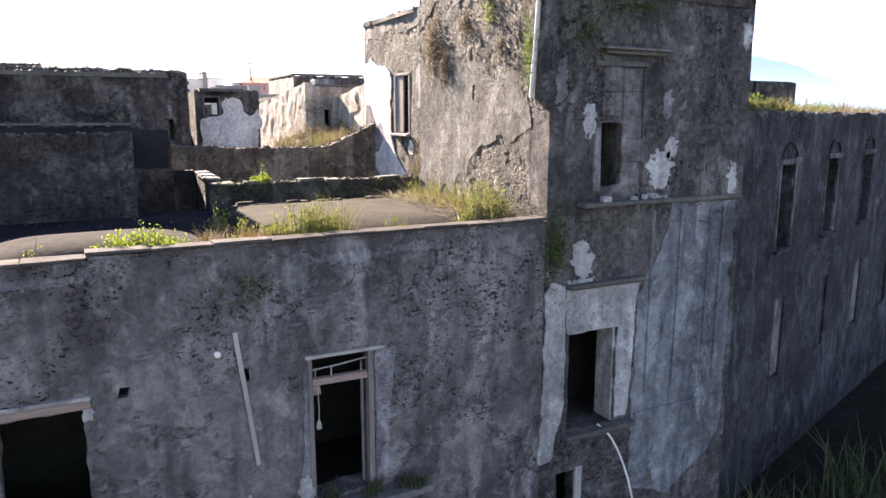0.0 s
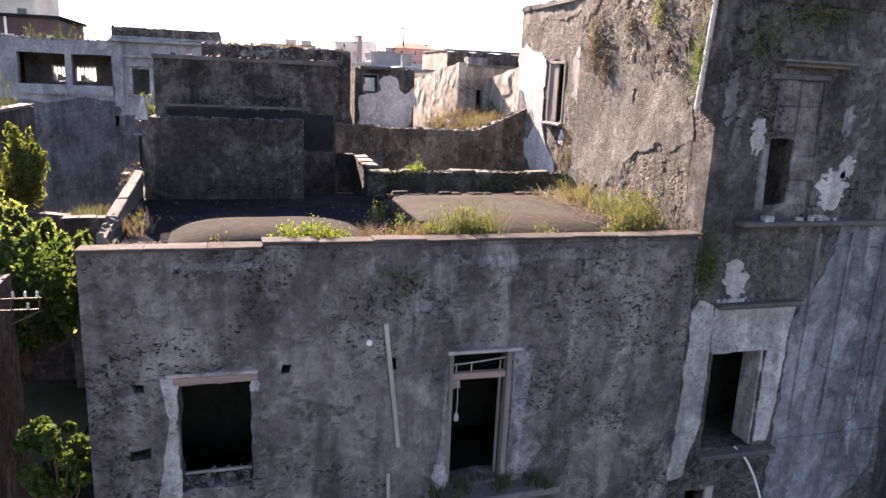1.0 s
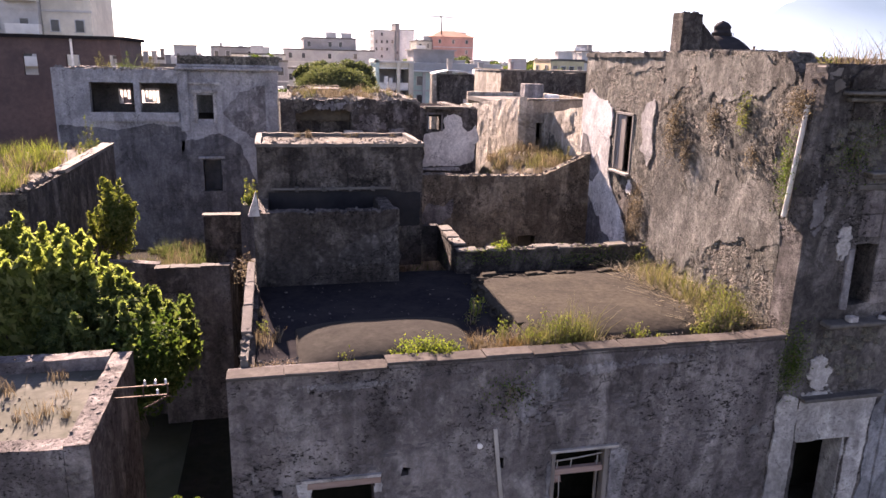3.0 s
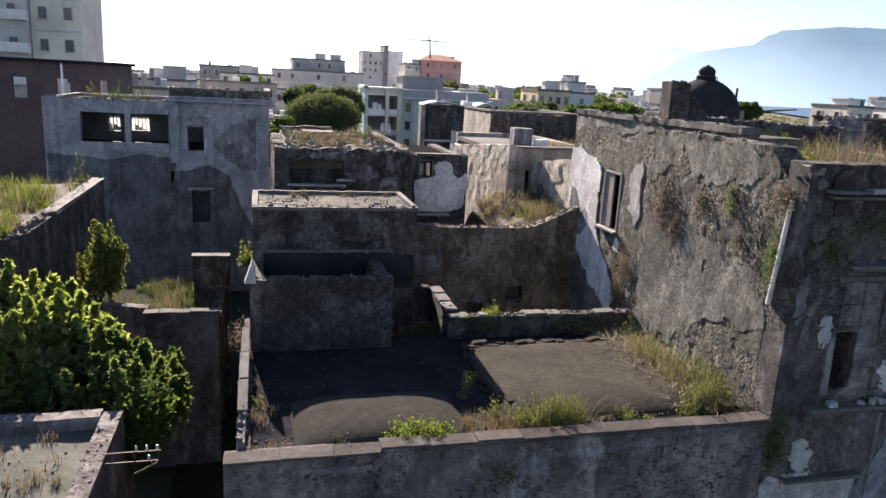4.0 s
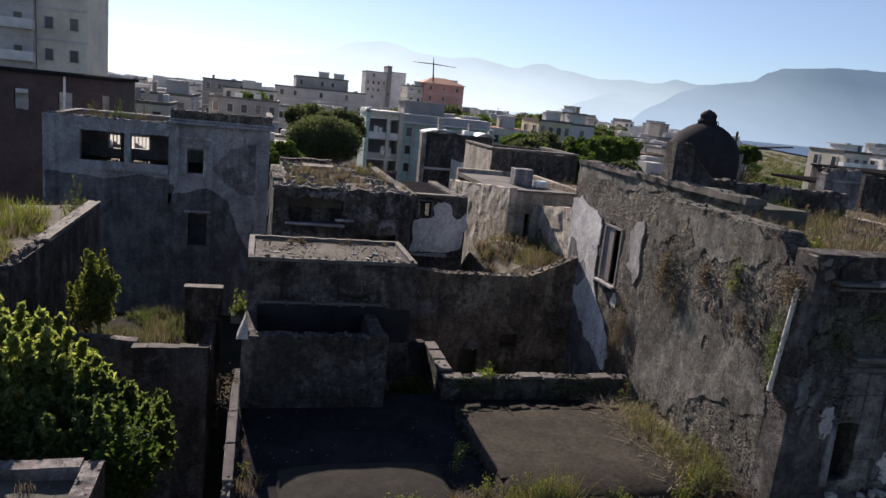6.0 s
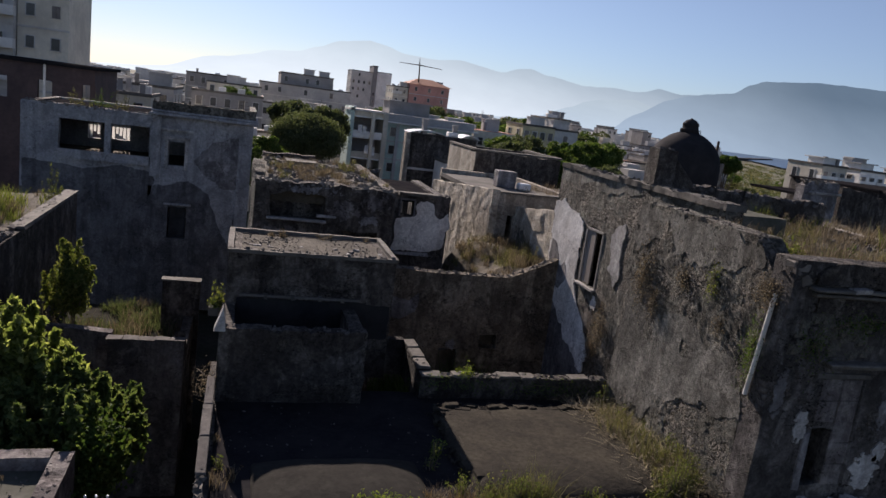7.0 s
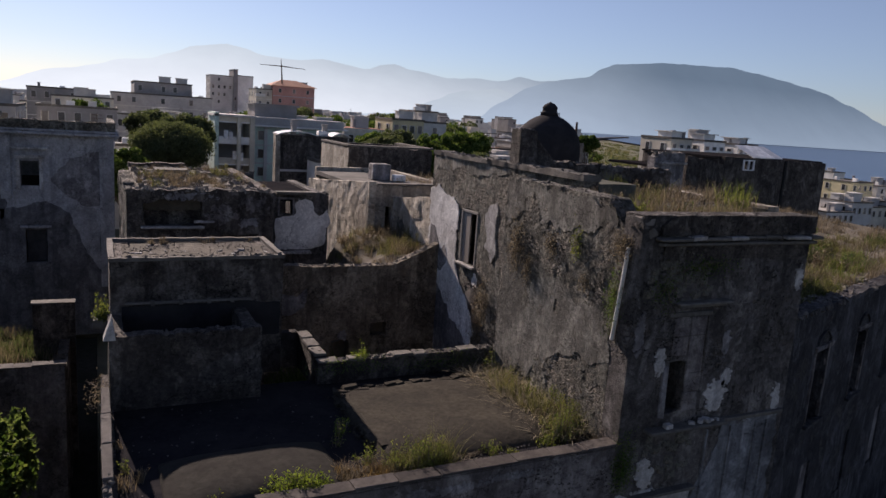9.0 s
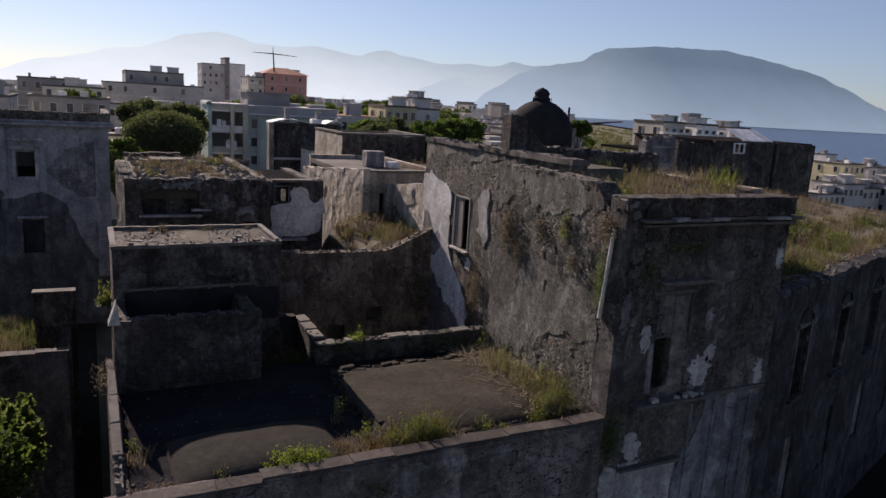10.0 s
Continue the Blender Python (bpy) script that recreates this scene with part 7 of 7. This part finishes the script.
mast = thing("antenna_mast", (60.5, 262, 23.5), "tall thin aerial mast with a long cross boom", "antenna")
bm = bmesh.new()
tube(bm, [(60.6, 262, 22.5), (60.3, 262, 28), (60.0, 262, 31.2)], [0.28, 0.22, 0.06], 6)
part("mast", bm, M_IRON, mast)
bm = bmesh.new()
tube(bm, [(52.5, 262, 28.6), (60.3, 262, 28.6), (69, 262, 28.2)], [0.07, 0.2, 0.07], 6)
part("boom", bm, M_IRON, mast)
town_house("long_dark_house", 8.4, 22.5, 200, 18, 18.1, P_DKGREY, "long dark flat-roofed building on the skyline", 6, 5)
town_house("long_house", 3.0, 27.0, 196, 14, 15.0, P_GREY, "long grey lower building", 5, 7)
town_house("long_dark_house", -14.1, -3.8, 180, 14, 14.9, P_DKGREY, "low dark building on the skyline", 5, 4)
town_house("long_house", -9.0, 3.0, 172, 12, 13.4, P_CREAM, "long cream building with a roof tank", 5, 5)
town_house("long_house", 2.5, 22.4, 160, 12, 10.6, P_GREY, "long low grey building behind the trees", 3, 7)
town_house("flat_house", -22, -9.4, 100, 14, 12.3, P_GREY, "grey flat-roofed house with parapet", 4, 5, hut=False)
town_house("flat_house", -14.7, -9.8, 80, 8, 11.7, P_CREAM, "cream flat-roofed house with parapet", 4, 2)
town_house("flat_house", -8.5, 2.5, 120, 12, 12.2, P_DKGREY, "dark flat-roofed house with a terrace", 4, 5)
# pale green apartment house with balconies and laundry
gh = town_house("green_house", 20.7, 35.6, 110, 14, 11.2, P_GREEN, "pale green apartment house with a deep roof parapet", 4, 4, parapet=0, roof=P_ROOFS[1])
part("roof_band", boxes((20.3, 35.8, 109.7, 124, 11.5, 12.7), bevel=0.03), paint("grey_parapet", (0.36, 0.355, 0.35)), gh, "deep grey roof parapet")
part("roof_slab", boxes((19.4, 36.4, 109.0, 124, 11.25, 11.49), bevel=0.03), P_WHITE, gh, "white projecting roof slab")
for x in (20.9, 23.0, 28.5):
    part("pilaster", boxes((x, x + 0.5, 109.75, 109.98, 0, 11.2)), P_GREY, gh)
part("penthouse", boxes((22.5, 29.3, 115, 121, 12.7, 14.6), (22.2, 29.6, 114.6, 121.3, 14.6, 14.8)), P_DKGREY, gh)
part("drain_strip", boxes((24.9, 25.1, 109.8, 109.98, 2, 11.2)), P_WHITE, gh)
bw = thing("balcony_bay", (17.5, 107, 0), "white balcony bay with open floors and hanging laundry", "balcony")
part("fin", boxes((14.9, 15.5, 105, 112, 0, 13.1)), P_GREEN, bw)
for f in range(4):
    z = 2.6 + 3.1 * f
    part("floor_slab", boxes((15.5, 20.6, 105.6, 111, z - 0.2, z)), P_WHITE, bw)
    part("railing", boxes((15.5, 20.6, 105.6, 105.7, z, z + 0.9)), P_CREAM if f % 2 else P_WHITE, bw)
part("back_wall", boxes((15.5, 20.6, 110.5, 111, 0, 12.0)), P_GREY, bw)
part("pier", boxes((18.2, 18.7, 105.2, 106, 0, 12.6)), P_CREAM, bw)
part("pier", boxes((20.0, 20.7, 105.2, 111, 0, 12.9)), P_CREAM, bw)
part("roof_slab", boxes((14.7, 20.8, 105, 111, 12.6, 12.9)), P_GREY, bw)
for k, (x, z) in enumerate(((16.3, 10.6), (17.0, 10.4), (17.6, 7.6), (18.6, 7.4))):
    bm = boxes((x, x + 0.55, 105.48, 105.52, z - 1.2, z), jitter=0.06)
    solo("laundry", bm, M_CERAMIC, "white washing hung out on the balcony", "laundry", "washing")
gc = town_house("dark_shed", 17.4, 25.2, 75, 2.5, 11.6, M_DARKWALL, "dark rendered house with pale curved canopies", 3, 0, parapet=0, win=WIN)
for x0, x1 in ((17.2, 21.6), (23.2, 25.4)):
    bm = bmesh.new()
    rows = []
    for k in range(13):
        f = k / 12
        rows.append([bm.verts.new((x0 + (x1 - x0) * f, y, 11.62 + 0.38 * math.sin(math.pi * f) + dz)) for y, dz in ((74.6, 0), (77.5, 0), (77.5, 0.08), (74.6, 0.08))])
    for A, B in zip(rows, rows[1:]):
        for i in range(4):
            bm.faces.new([A[i], A[(i + 1) % 4], B[(i + 1) % 4], B[i]])
    part("canopy", bm, M_CERAMIC, gc, "pale curved sheet canopy")
part("fin", boxes((16.9, 17.39, 74.2, 75.4, 0, 11.6), jitter=0.05), M_TAN, gc)
town_house("low_white_house", 20.2, 24.2, 69.5, 4, 9.1, P_WHITE, "low white house with small windows", 3, 3, side=False)
town_house("yellow_house", 48.3, 54.6, 120, 9, 13.5, P_YELLOW, "yellow house with tall windows", 4, 4)
town_house("grey_house", 54.7, 59.5, 120.5, 9, 13.3, P_GREY, "grey rendered house beside a yellow one", 4, 1)
town_house("grey_house", 59.2, 64.4, 135, 9, 15.3, P_GREY, "grey block rising behind the yellow house", 5, 2)
town_house("tiled_house", 38.5, 46.5, 118, 9, 11.6, P_CREAM, "low cream house with a clay roof", 3, 3, roof=P_TILE, parapet=0)
for k in range(9):
    x = 143 + 6.1 * k
    town_house("far_block", x, x + 4.6, 300 + (k % 3) * 14, 10, 14.2 + (k * 37 % 5) * 0.45 + 0.05 * k, P_GREY if k % 2 else P_DKGREY, "grey apartment block in the distance", 5, 2, side=False, group="distant blocks")
for k, (x0, x1, z) in enumerate(((91.9, 97.0, 13.6), (99.8, 105.2, 13.5), (108.6, 113.6, 13.2))):
    h = town_house("seaside_house", x0, x1, 95, 8, z, P_WHITE if k else P_CREAM, "white seaside house with a roof room and balconies", 4, 3, balc=1)
    part("roof_room", boxes((x0 + 1.3, x1 - 1.3, 96.5, 100, z + 0.06, z + 1.25)), P_WHITE, h)
    part("roof_slab", boxes((x0 + 0.9, x1 - 0.9, 96, 100.5, z + 1.26, z + 1.42)), P_GREY, h)
town_house("yellow_villa", 186, 195, 124, 10, 4.6, P_YELLOW, "yellow villa near the shore", 3, 4, base=-5.0)
row_rng = random.Random(3)
x = 130.0
while x < 204:
    w = row_rng.uniform(6.0, 11.5)
    town_house("row_house", x, x + w - 0.4, 95 + row_rng.uniform(0, 6), 8, row_rng.uniform(0.4, 2.4), row_rng.choice((P_GREY, P_CREAM, P_DKGREY, P_GREY)), "low flat-roofed house near the shore", 2, 2 + int(w / 3), base=-5.0, parapet=0.3, group="shore houses")
    x += w
town_house("grey_house", 200, 214, 126, 10, 3.6, P_GREY, "grey house near the shore", 3, 3, base=-5.0)
town_rng = random.Random(4)
taken = [(e.location.x, e.location.y) for e in scene.objects if e.get("category") == "house"]
made = 0
for k in range(900):
    y = 52 * (9.0 ** town_rng.random())
    s = town_rng.uniform(-0.42, 1.75 if y > 60 else 1.2)
    x = s * y
    w, dp = town_rng.uniform(6, 13), town_rng.uniform(7, 11)
    if shore(x, y) > -90 or made >= 130 or (y < 75 and -14 < x < 50) or (y < 60 and x < 58) or (y < 190 and s > 0.6) or (y < 112 and 0 < x < 42) or (y > 150 and 0.755 < s < 1.35):
        continue
    if any(abs(x - a) < 9.5 and abs(y - b) < 13 for a, b in taken):
        continue
    taken.append((x, y))
    made += 1
    z = town_rng.uniform(4.0, 7.0) if s > 0.55 else town_rng.uniform(6.5, 10.8) + (1.2 if y > 220 else 0)
    fl = 2 if z < 7 else 3
    town_house("town_house", x - w / 2, x + w / 2, y, dp, z + land(x, y) * 0.6, town_rng.choice(TOWN), "plastered flat-roofed town house", fl, town_rng.randint(2, 4), side=y < 150, hut=town_rng.random() < 0.35, roof=town_rng.choice(P_ROOFS))
# low scrub on the flat land towards the harbour
scrub_rng = np.random.default_rng(41)
for k in range(120):
    y = 66 * 4.2 ** scrub_rng.random()
    x = y * scrub_rng.uniform(0.74, 1.15)
    if shore(x, y) > -20 or any(abs(x - a) < 8 and abs(y - b) < 9 for a, b in taken):
        continue
    taken.append((x, y))
    z, r = land(x, y) * 0.6, scrub_rng.uniform(2.2, 4.5)
    h = scrub_rng.uniform(3.0, 6.5)
    tree("scrub_tree", (x, y, z), h, r, scrub_rng, 0.32, (M_PINE, M_SCRUB, M_IVY)[k % 3], "low dusty green tree on the harbour land", n=1300, clumps=24, trunk=0.16, centre=(x, y, z + h * 0.7), flat=0.45, group="harbour trees")
def scrub_field(count, mat, label):
    """Low bushes joined into one field on the harbour land."""
    clumps = []
    for _ in range(count):
        y = 70 * 12.0 ** scrub_rng.random()
        x = y * scrub_rng.uniform(0.70, 1.12)
        if shore(x, y) > -25 or any(abs(x - a) < 5 and -3 < y - b < 11 for a, b in built):
            continue
        r = scrub_rng.uniform(0.8, 2.6)
        clumps.append(np.array((x, y, land(x, y) + 0.5 * r)) + scrub_rng.normal(size=(70, 3)) * (r, r, 0.32 * r))
    tagged(new("harbour_scrub", leaf_mesh("harbour_scrub", np.concatenate(clumps), 0.5, mat, scrub_rng)), label, "scrub", kind="stuff")


built = [(e.location.x, e.location.y) for e in scene.objects if e.get("category") == "house"]
scrub_field(800, M_PINE, "dusty green scrub on the flat harbour land")
scrub_field(800, M_SCRUB, "dry yellow-green scrub on the flat harbour land")
# low houses close together before the far blocks
for k in range(400):
    y = town_rng.uniform(128, 290)
    sl = town_rng.uniform(0.26, 0.70)
    x = sl * y
    w, dp = town_rng.uniform(7, 13), town_rng.uniform(7, 10)
    if any(abs(x - a) < 8.5 and abs(y - b) < 10 for a, b in taken) or shore(x, y) > -90:
        continue
    taken.append((x, y))
    town_house("town_house", x - w / 2, x + w / 2, y, dp, town_rng.uniform(7.5, 11.2) - 1.4 * (sl - 0.26), town_rng.choice((P_GREY, P_DKGREY, P_CREAM, P_DKGREY)), "plastered flat-roofed town house", 3, town_rng.randint(2, 4), side=False, hut=town_rng.random() < 0.25, roof=town_rng.choice(P_ROOFS[1:]))
# the farthest roofs run together
bm = bmesh.new()
for k in range(520):
    y = town_rng.uniform(430, 1500)
    s = town_rng.uniform(-0.45, 0.74)
    if shore(s * y, y) > -40:
        continue
    w, h = town_rng.uniform(8, 22), town_rng.uniform(5, 13)
    box(bm, s * y - w / 2, s * y + w / 2, y, y + 10, -8, h * (1.0 if s < 0.5 else 0.8))
solo("distant_town", bm, P_GREY, "far roofs of the town running together in haze", "houses", kind="stuff")

# church dome
M_DOME = grainy("dark_dome_coat", (0.028, 0.027, 0.03), (0.05, 0.048, 0.05), 1.2, 0.95, 0.6, 0.05, (0.018, 0.018, 0.02), spec=0.05)
dome = thing("church_dome", (34.85, 49.3, 9), "dark weathered church dome with a small lantern", "dome")
bm = bmesh.new()
prof = [(2.92, -0.2), (2.92, 12.1), (2.89, 12.8), (2.81, 13.3), (2.68, 13.75), (2.46, 14.15), (2.15, 14.55), (1.75, 14.9), (1.3, 15.2), (0.85, 15.4)]
tube(bm, [(34.85, 49.3, z) for _, z in prof], [r for r, _ in prof], 36)
part("drum_and_shell", bm, M_DOME, dome, smooth=True)
bm = bmesh.new()
prof = [(0.80, 15.33), (0.74, 15.6), (0.80, 15.66), (0.66, 15.72), (0.62, 15.98), (0.68, 16.04), (0.60, 16.22), (0.40, 16.42), (0.16, 16.52), (0.05, 16.6)]
tube(bm, [(34.85, 49.3, z) for _, z in prof], [r for r, _ in prof], 18)
part("lantern", bm, M_DOME, dome, smooth=True)
for a in (-0.95, 0.95):
    bm = bmesh.new()
    tube(bm, [(34.85 + a, 49.2, 15.1), (34.85 + a, 49.2, 15.75)], [0.05, 0.02], 6)
    part("pinnacle", bm, M_DOME, dome)
stack = thing("chimney_stump", (46.2, 60, 0), "broken masonry stump with a thin post", "chimney")
part("stump", wall("x", 44.5, 46.8, 0, 13.0, 60, 61, top=lambda u: 13.0 + ragged(u, 0.4, 0.8, 2.0), step=0.5, seed=98), M_TAN, stack)
bm = bmesh.new()
tube(bm, [(45.9, 60.4, 12), (45.9, 60.4, 15.1)], [0.16, 0.12], 8)
part("post", bm, M_IRON, stack)
pole_rng = random.Random(8)
hosts = [e for e in scene.objects if e.name.startswith("town_house")]
for host in pole_rng.sample(hosts, 22):
    wall_part = [c for c in host.children if c.name.startswith("wall")][0]
    top = max(v.co.z for v in wall_part.data.vertices)
    x, y, z = host.location.x + 1.0, host.location.y + 3.0, top
    e = thing("tv_aerial", (x, y, z), "thin rooftop television aerial", "antenna", "aerials")
    bm = bmesh.new()
    h = pole_rng.uniform(2.5, 4.5)
    tube(bm, [(x, y, z - 0.1), (x, y, z + h)], [0.05, 0.035], 5)
    part("pole", bm, M_IRON, e)
    for q in range(3):
        bm = bmesh.new()
        tube(bm, [(x - 0.9 + 0.2 * q, y, z + h - 1.0 + 0.4 * q), (x + 0.9 - 0.2 * q, y, z + h - 1.0 + 0.4 * q)], [0.03, 0.03], 4)
        part("element", bm, M_IRON, e)
# trees of the town
trng = np.random.default_rng(12)
tree("stone_pine", (7.3, 80, 0), 12, 3.9, trng, 0.12, M_PINE, "broad dark green stone pine above the roofs", n=60000, clumps=260, trunk=0.35, centre=(6.7, 80, 9.5), flat=0.58, group="pines")
tree("stone_pine", (9.6, 92, 0), 12, 3.0, trng, 0.17, M_PINE, "dark green pine beside the larger one", n=20000, clumps=90, trunk=0.3, centre=(9.8, 92, 10.4), flat=0.7, group="pines")
tree("street_tree", (1.6, 58, 0), 9, 2.0, trng, 0.14, M_IVY, "dark leafy tree beside the palazzo", n=14000, clumps=60, trunk=0.2, centre=(1.8, 58, 8.0), flat=1.2, group="street trees")
for k, (x, y, z, r) in enumerate(((27, 60, 10.2, 2.2), (30.5, 62, 10.0, 2.4), (24.5, 52, 11.0, 1.6), (27.5, 48, 11.2, 1.5), (40, 150, 10, 5), (52, 170, 10.5, 5.5), (75, 200, 11, 6), (95, 240, 11.5, 7), (118, 260, 11.5, 6), (60, 230, 11.8, 6), (47.8, 61, 13.2, 1.3), (35, 130, 9, 4), (44, 108, 10.4, 3.6), (50, 104, 10.2, 3.4), (38, 100, 10.0, 3.2), (33, 84, 10.4, 2.6), (58, 112, 10.4, 3.8), (66, 122, 10.6, 4), (72, 150, 11, 4.5), (84, 170, 11, 5), (62, 160, 11.2, 4.5), (100, 190, 11, 5), (48, 140, 11.0, 4), (28, 140, 11.5, 4.5), (8, 130, 10.5, 4), (-2, 140, 11.5, 4))):
    tree("street_tree", (x, y, 0), z, r, trng, 0.12 + y * 0.0014, M_IVY if k % 3 else M_PINE, "dark green tree among the town roofs", n=6000, clumps=44, trunk=0.22, centre=(x, y, z - r * 0.2), flat=0.6, group="street trees")


# ---- stones that show in the walls ----
M_BRICK = grainy("rubble_brick", (0.085, 0.077, 0.08), (0.15, 0.138, 0.138), 9, 0.95, 0.8, 0.02, (0.05, 0.046, 0.048))
STONES = [finish("stone", rough_stone(0.40, 0.07, 0.22, k), M_TOWER_F) for k in range(5)]
RUBBLE = [finish("stone", rough_stone(0.17 + 0.03 * k, 0.10, 0.13 + 0.015 * k, 40 + k), M_TOWER_W) for k in range(6)]
stone_rng = random.Random(21)
for row in range(15):
    for col in range(7):
        x, z = 11.75 + 0.41 * col + (0.2 if row % 2 else 0) + stone_rng.uniform(-0.03, 0.03), 8.95 + 0.235 * row
        if x > 13.9 or stone_rng.random() < 0.34 or (x < 12.3 and z < 9.9):
            continue
        shared_piece(STONES[stone_rng.randrange(5)], tower, pose(x, FY + 0.040 - 0.016 * stone_rng.random(), z + stone_rng.uniform(-0.05, 0.05), 0, stone_rng.uniform(-7, 7), 0) @ Matrix.Diagonal((stone_rng.uniform(0.4, 0.95), 1, stone_rng.uniform(0.45, 0.95), 1)), "stone")
for k in range(60):
    x, z = stone_rng.uniform(9.3, 11.2), stone_rng.uniform(11.4, 12.1) if k < 26 else stone_rng.uniform(7.3, 8.3)
    shared_piece(RUBBLE[stone_rng.randrange(6)], tower, pose(x, FY + 0.040, z, 0, stone_rng.uniform(-15, 15), 0), "stone")
for k in range(330):
    y, z = stone_rng.uniform(7.95, 12.4), 11.0 + 1.5 * stone_rng.random()
    if k > 110:
        y, z = stone_rng.triangular(7.9, 11.2, 8.6), 8.15 + 1.9 * stone_rng.random() ** 1.4
    if noise.noise(Vector((y * 0.9, z * 0.9, 5.0))) < (-0.1 if z > 9.9 else -0.25):
        continue
    m = pose(TX0 + 0.058 - 0.016 * stone_rng.random(), y, z, 0, stone_rng.uniform(-35, 35), 90) @ Matrix.Diagonal((stone_rng.uniform(0.5, 1.0), 1, stone_rng.uniform(0.6, 1.1), 1))
    shared_piece(RUBBLE[stone_rng.randrange(6)], tower, m, "stone")

# small coursed rubble where the facade's render is gone
BRICKS = [finish("brick", rough_stone(0.10 + 0.018 * k, 0.05, 0.052, 60 + k), M_BRICK) for k in range(5)]
ZONES = ((0.15, 2.9, 6.45, 7.5), (1.7, 2.9, 4.6, 6.4), (6.1, 8.3, 5.6, 7.6), (4.3, 6.2, 6.6, 7.5))
for k in range(420):
    u0, u1, z0, z1 = ZONES[k % 4]
    x = stone_rng.uniform(u0, u1)
    z = z0 + 0.075 * int((z1 - z0) / 0.075 * stone_rng.random())
    if noise.noise(Vector((x * 1.3, z * 1.3, 7.0))) < -0.05:
        continue
    shared_piece(BRICKS[stone_rng.randrange(5)], house, pose(x, FY + 0.025, z, 0, stone_rng.uniform(-5, 5), 0), "brick")

# ---- tufts on the walls ----
trng2 = np.random.default_rng(31)


def hanging(name, x, y, z, spread, n, mat, label, size=0.024, droop=0.25):
    e = thing(name, (x, y, z), label, "plant", "wall plants")
    bm = bmesh.new()
    for q in range(7):
        a = trng2.normal(size=3) * np.array(spread) * 0.8
        tube(bm, [(x + 0.03, y + 0.03, z), (x + a[0] * 0.6, y + a[1] * 0.6, z + a[2] * 0.5), (x + a[0], y + a[1], z + a[2] - droop * 0.3)], [0.012, 0.009, 0.004], 4)
    part("stem", bm, M_BARK, e)
    c = trng2.normal(size=(int(n * 1.6), 3)) * np.array(spread) + (x, y, z - droop * 0.3)
    child(new("foliage", leaf_mesh("foliage", c, size, mat, trng2)), e)
    return e


for x, y, z, s, n, mat in ((9.12, 7.85, 12.45, (0.07, 0.16, 0.16), 700, M_DRY), (9.12, 9.4, 12.2, (0.05, 0.10, 0.2), 260, M_WEED), (9.12, 11.9, 11.7, (0.06, 0.18, 0.35), 900, M_DRY), (9.12, 11.3, 11.2, (0.05, 0.12, 0.2), 400, M_DRY), (9.12, 10.4, 12.0, (0.04, 0.12, 0.14), 220, M_DRY), (9.1, 7.95, 11.3, (0.06, 0.12, 0.3), 500, M_IVY), (9.12, 9.0, 11.4, (0.04, 0.12, 0.12), 160, M_DRY), (11.5, 17.6, 8.6, (0.1, 0.25, 0.4), 1100, M_DRY), (11.5, 17.9, 7.6, (0.1, 0.2, 0.4), 800, M_DRY), (9.3, FY - 0.05, 7.9, (0.13, 0.06, 0.32), 1000, M_IVY), (9.9, FY - 0.05, 11.6, (0.2, 0.05, 0.2), 300, M_IVY), (10.9, FY - 0.05, 12.1, (0.4, 0.05, 0.12), 500, M_IVY), (3.9, FY - 0.03, 7.75, (0.25, 0.03, 0.2), 260, M_IVY), (5.1, 12.6, 8.6, (0.5, 0.06, 0.1), 400, M_IVY), (7.6, 12.6, 8.5, (0.8, 0.06, 0.12), 800, M_IVY), (-0.5, 12.4, 8.6, (0.12, 0.3, 0.15), 300, M_DRY)):
    hanging("wall_plant", x, y, z, s, n, mat, "straggling dry plant rooted in the wall" if mat is M_DRY else "green plant rooted in the wall")
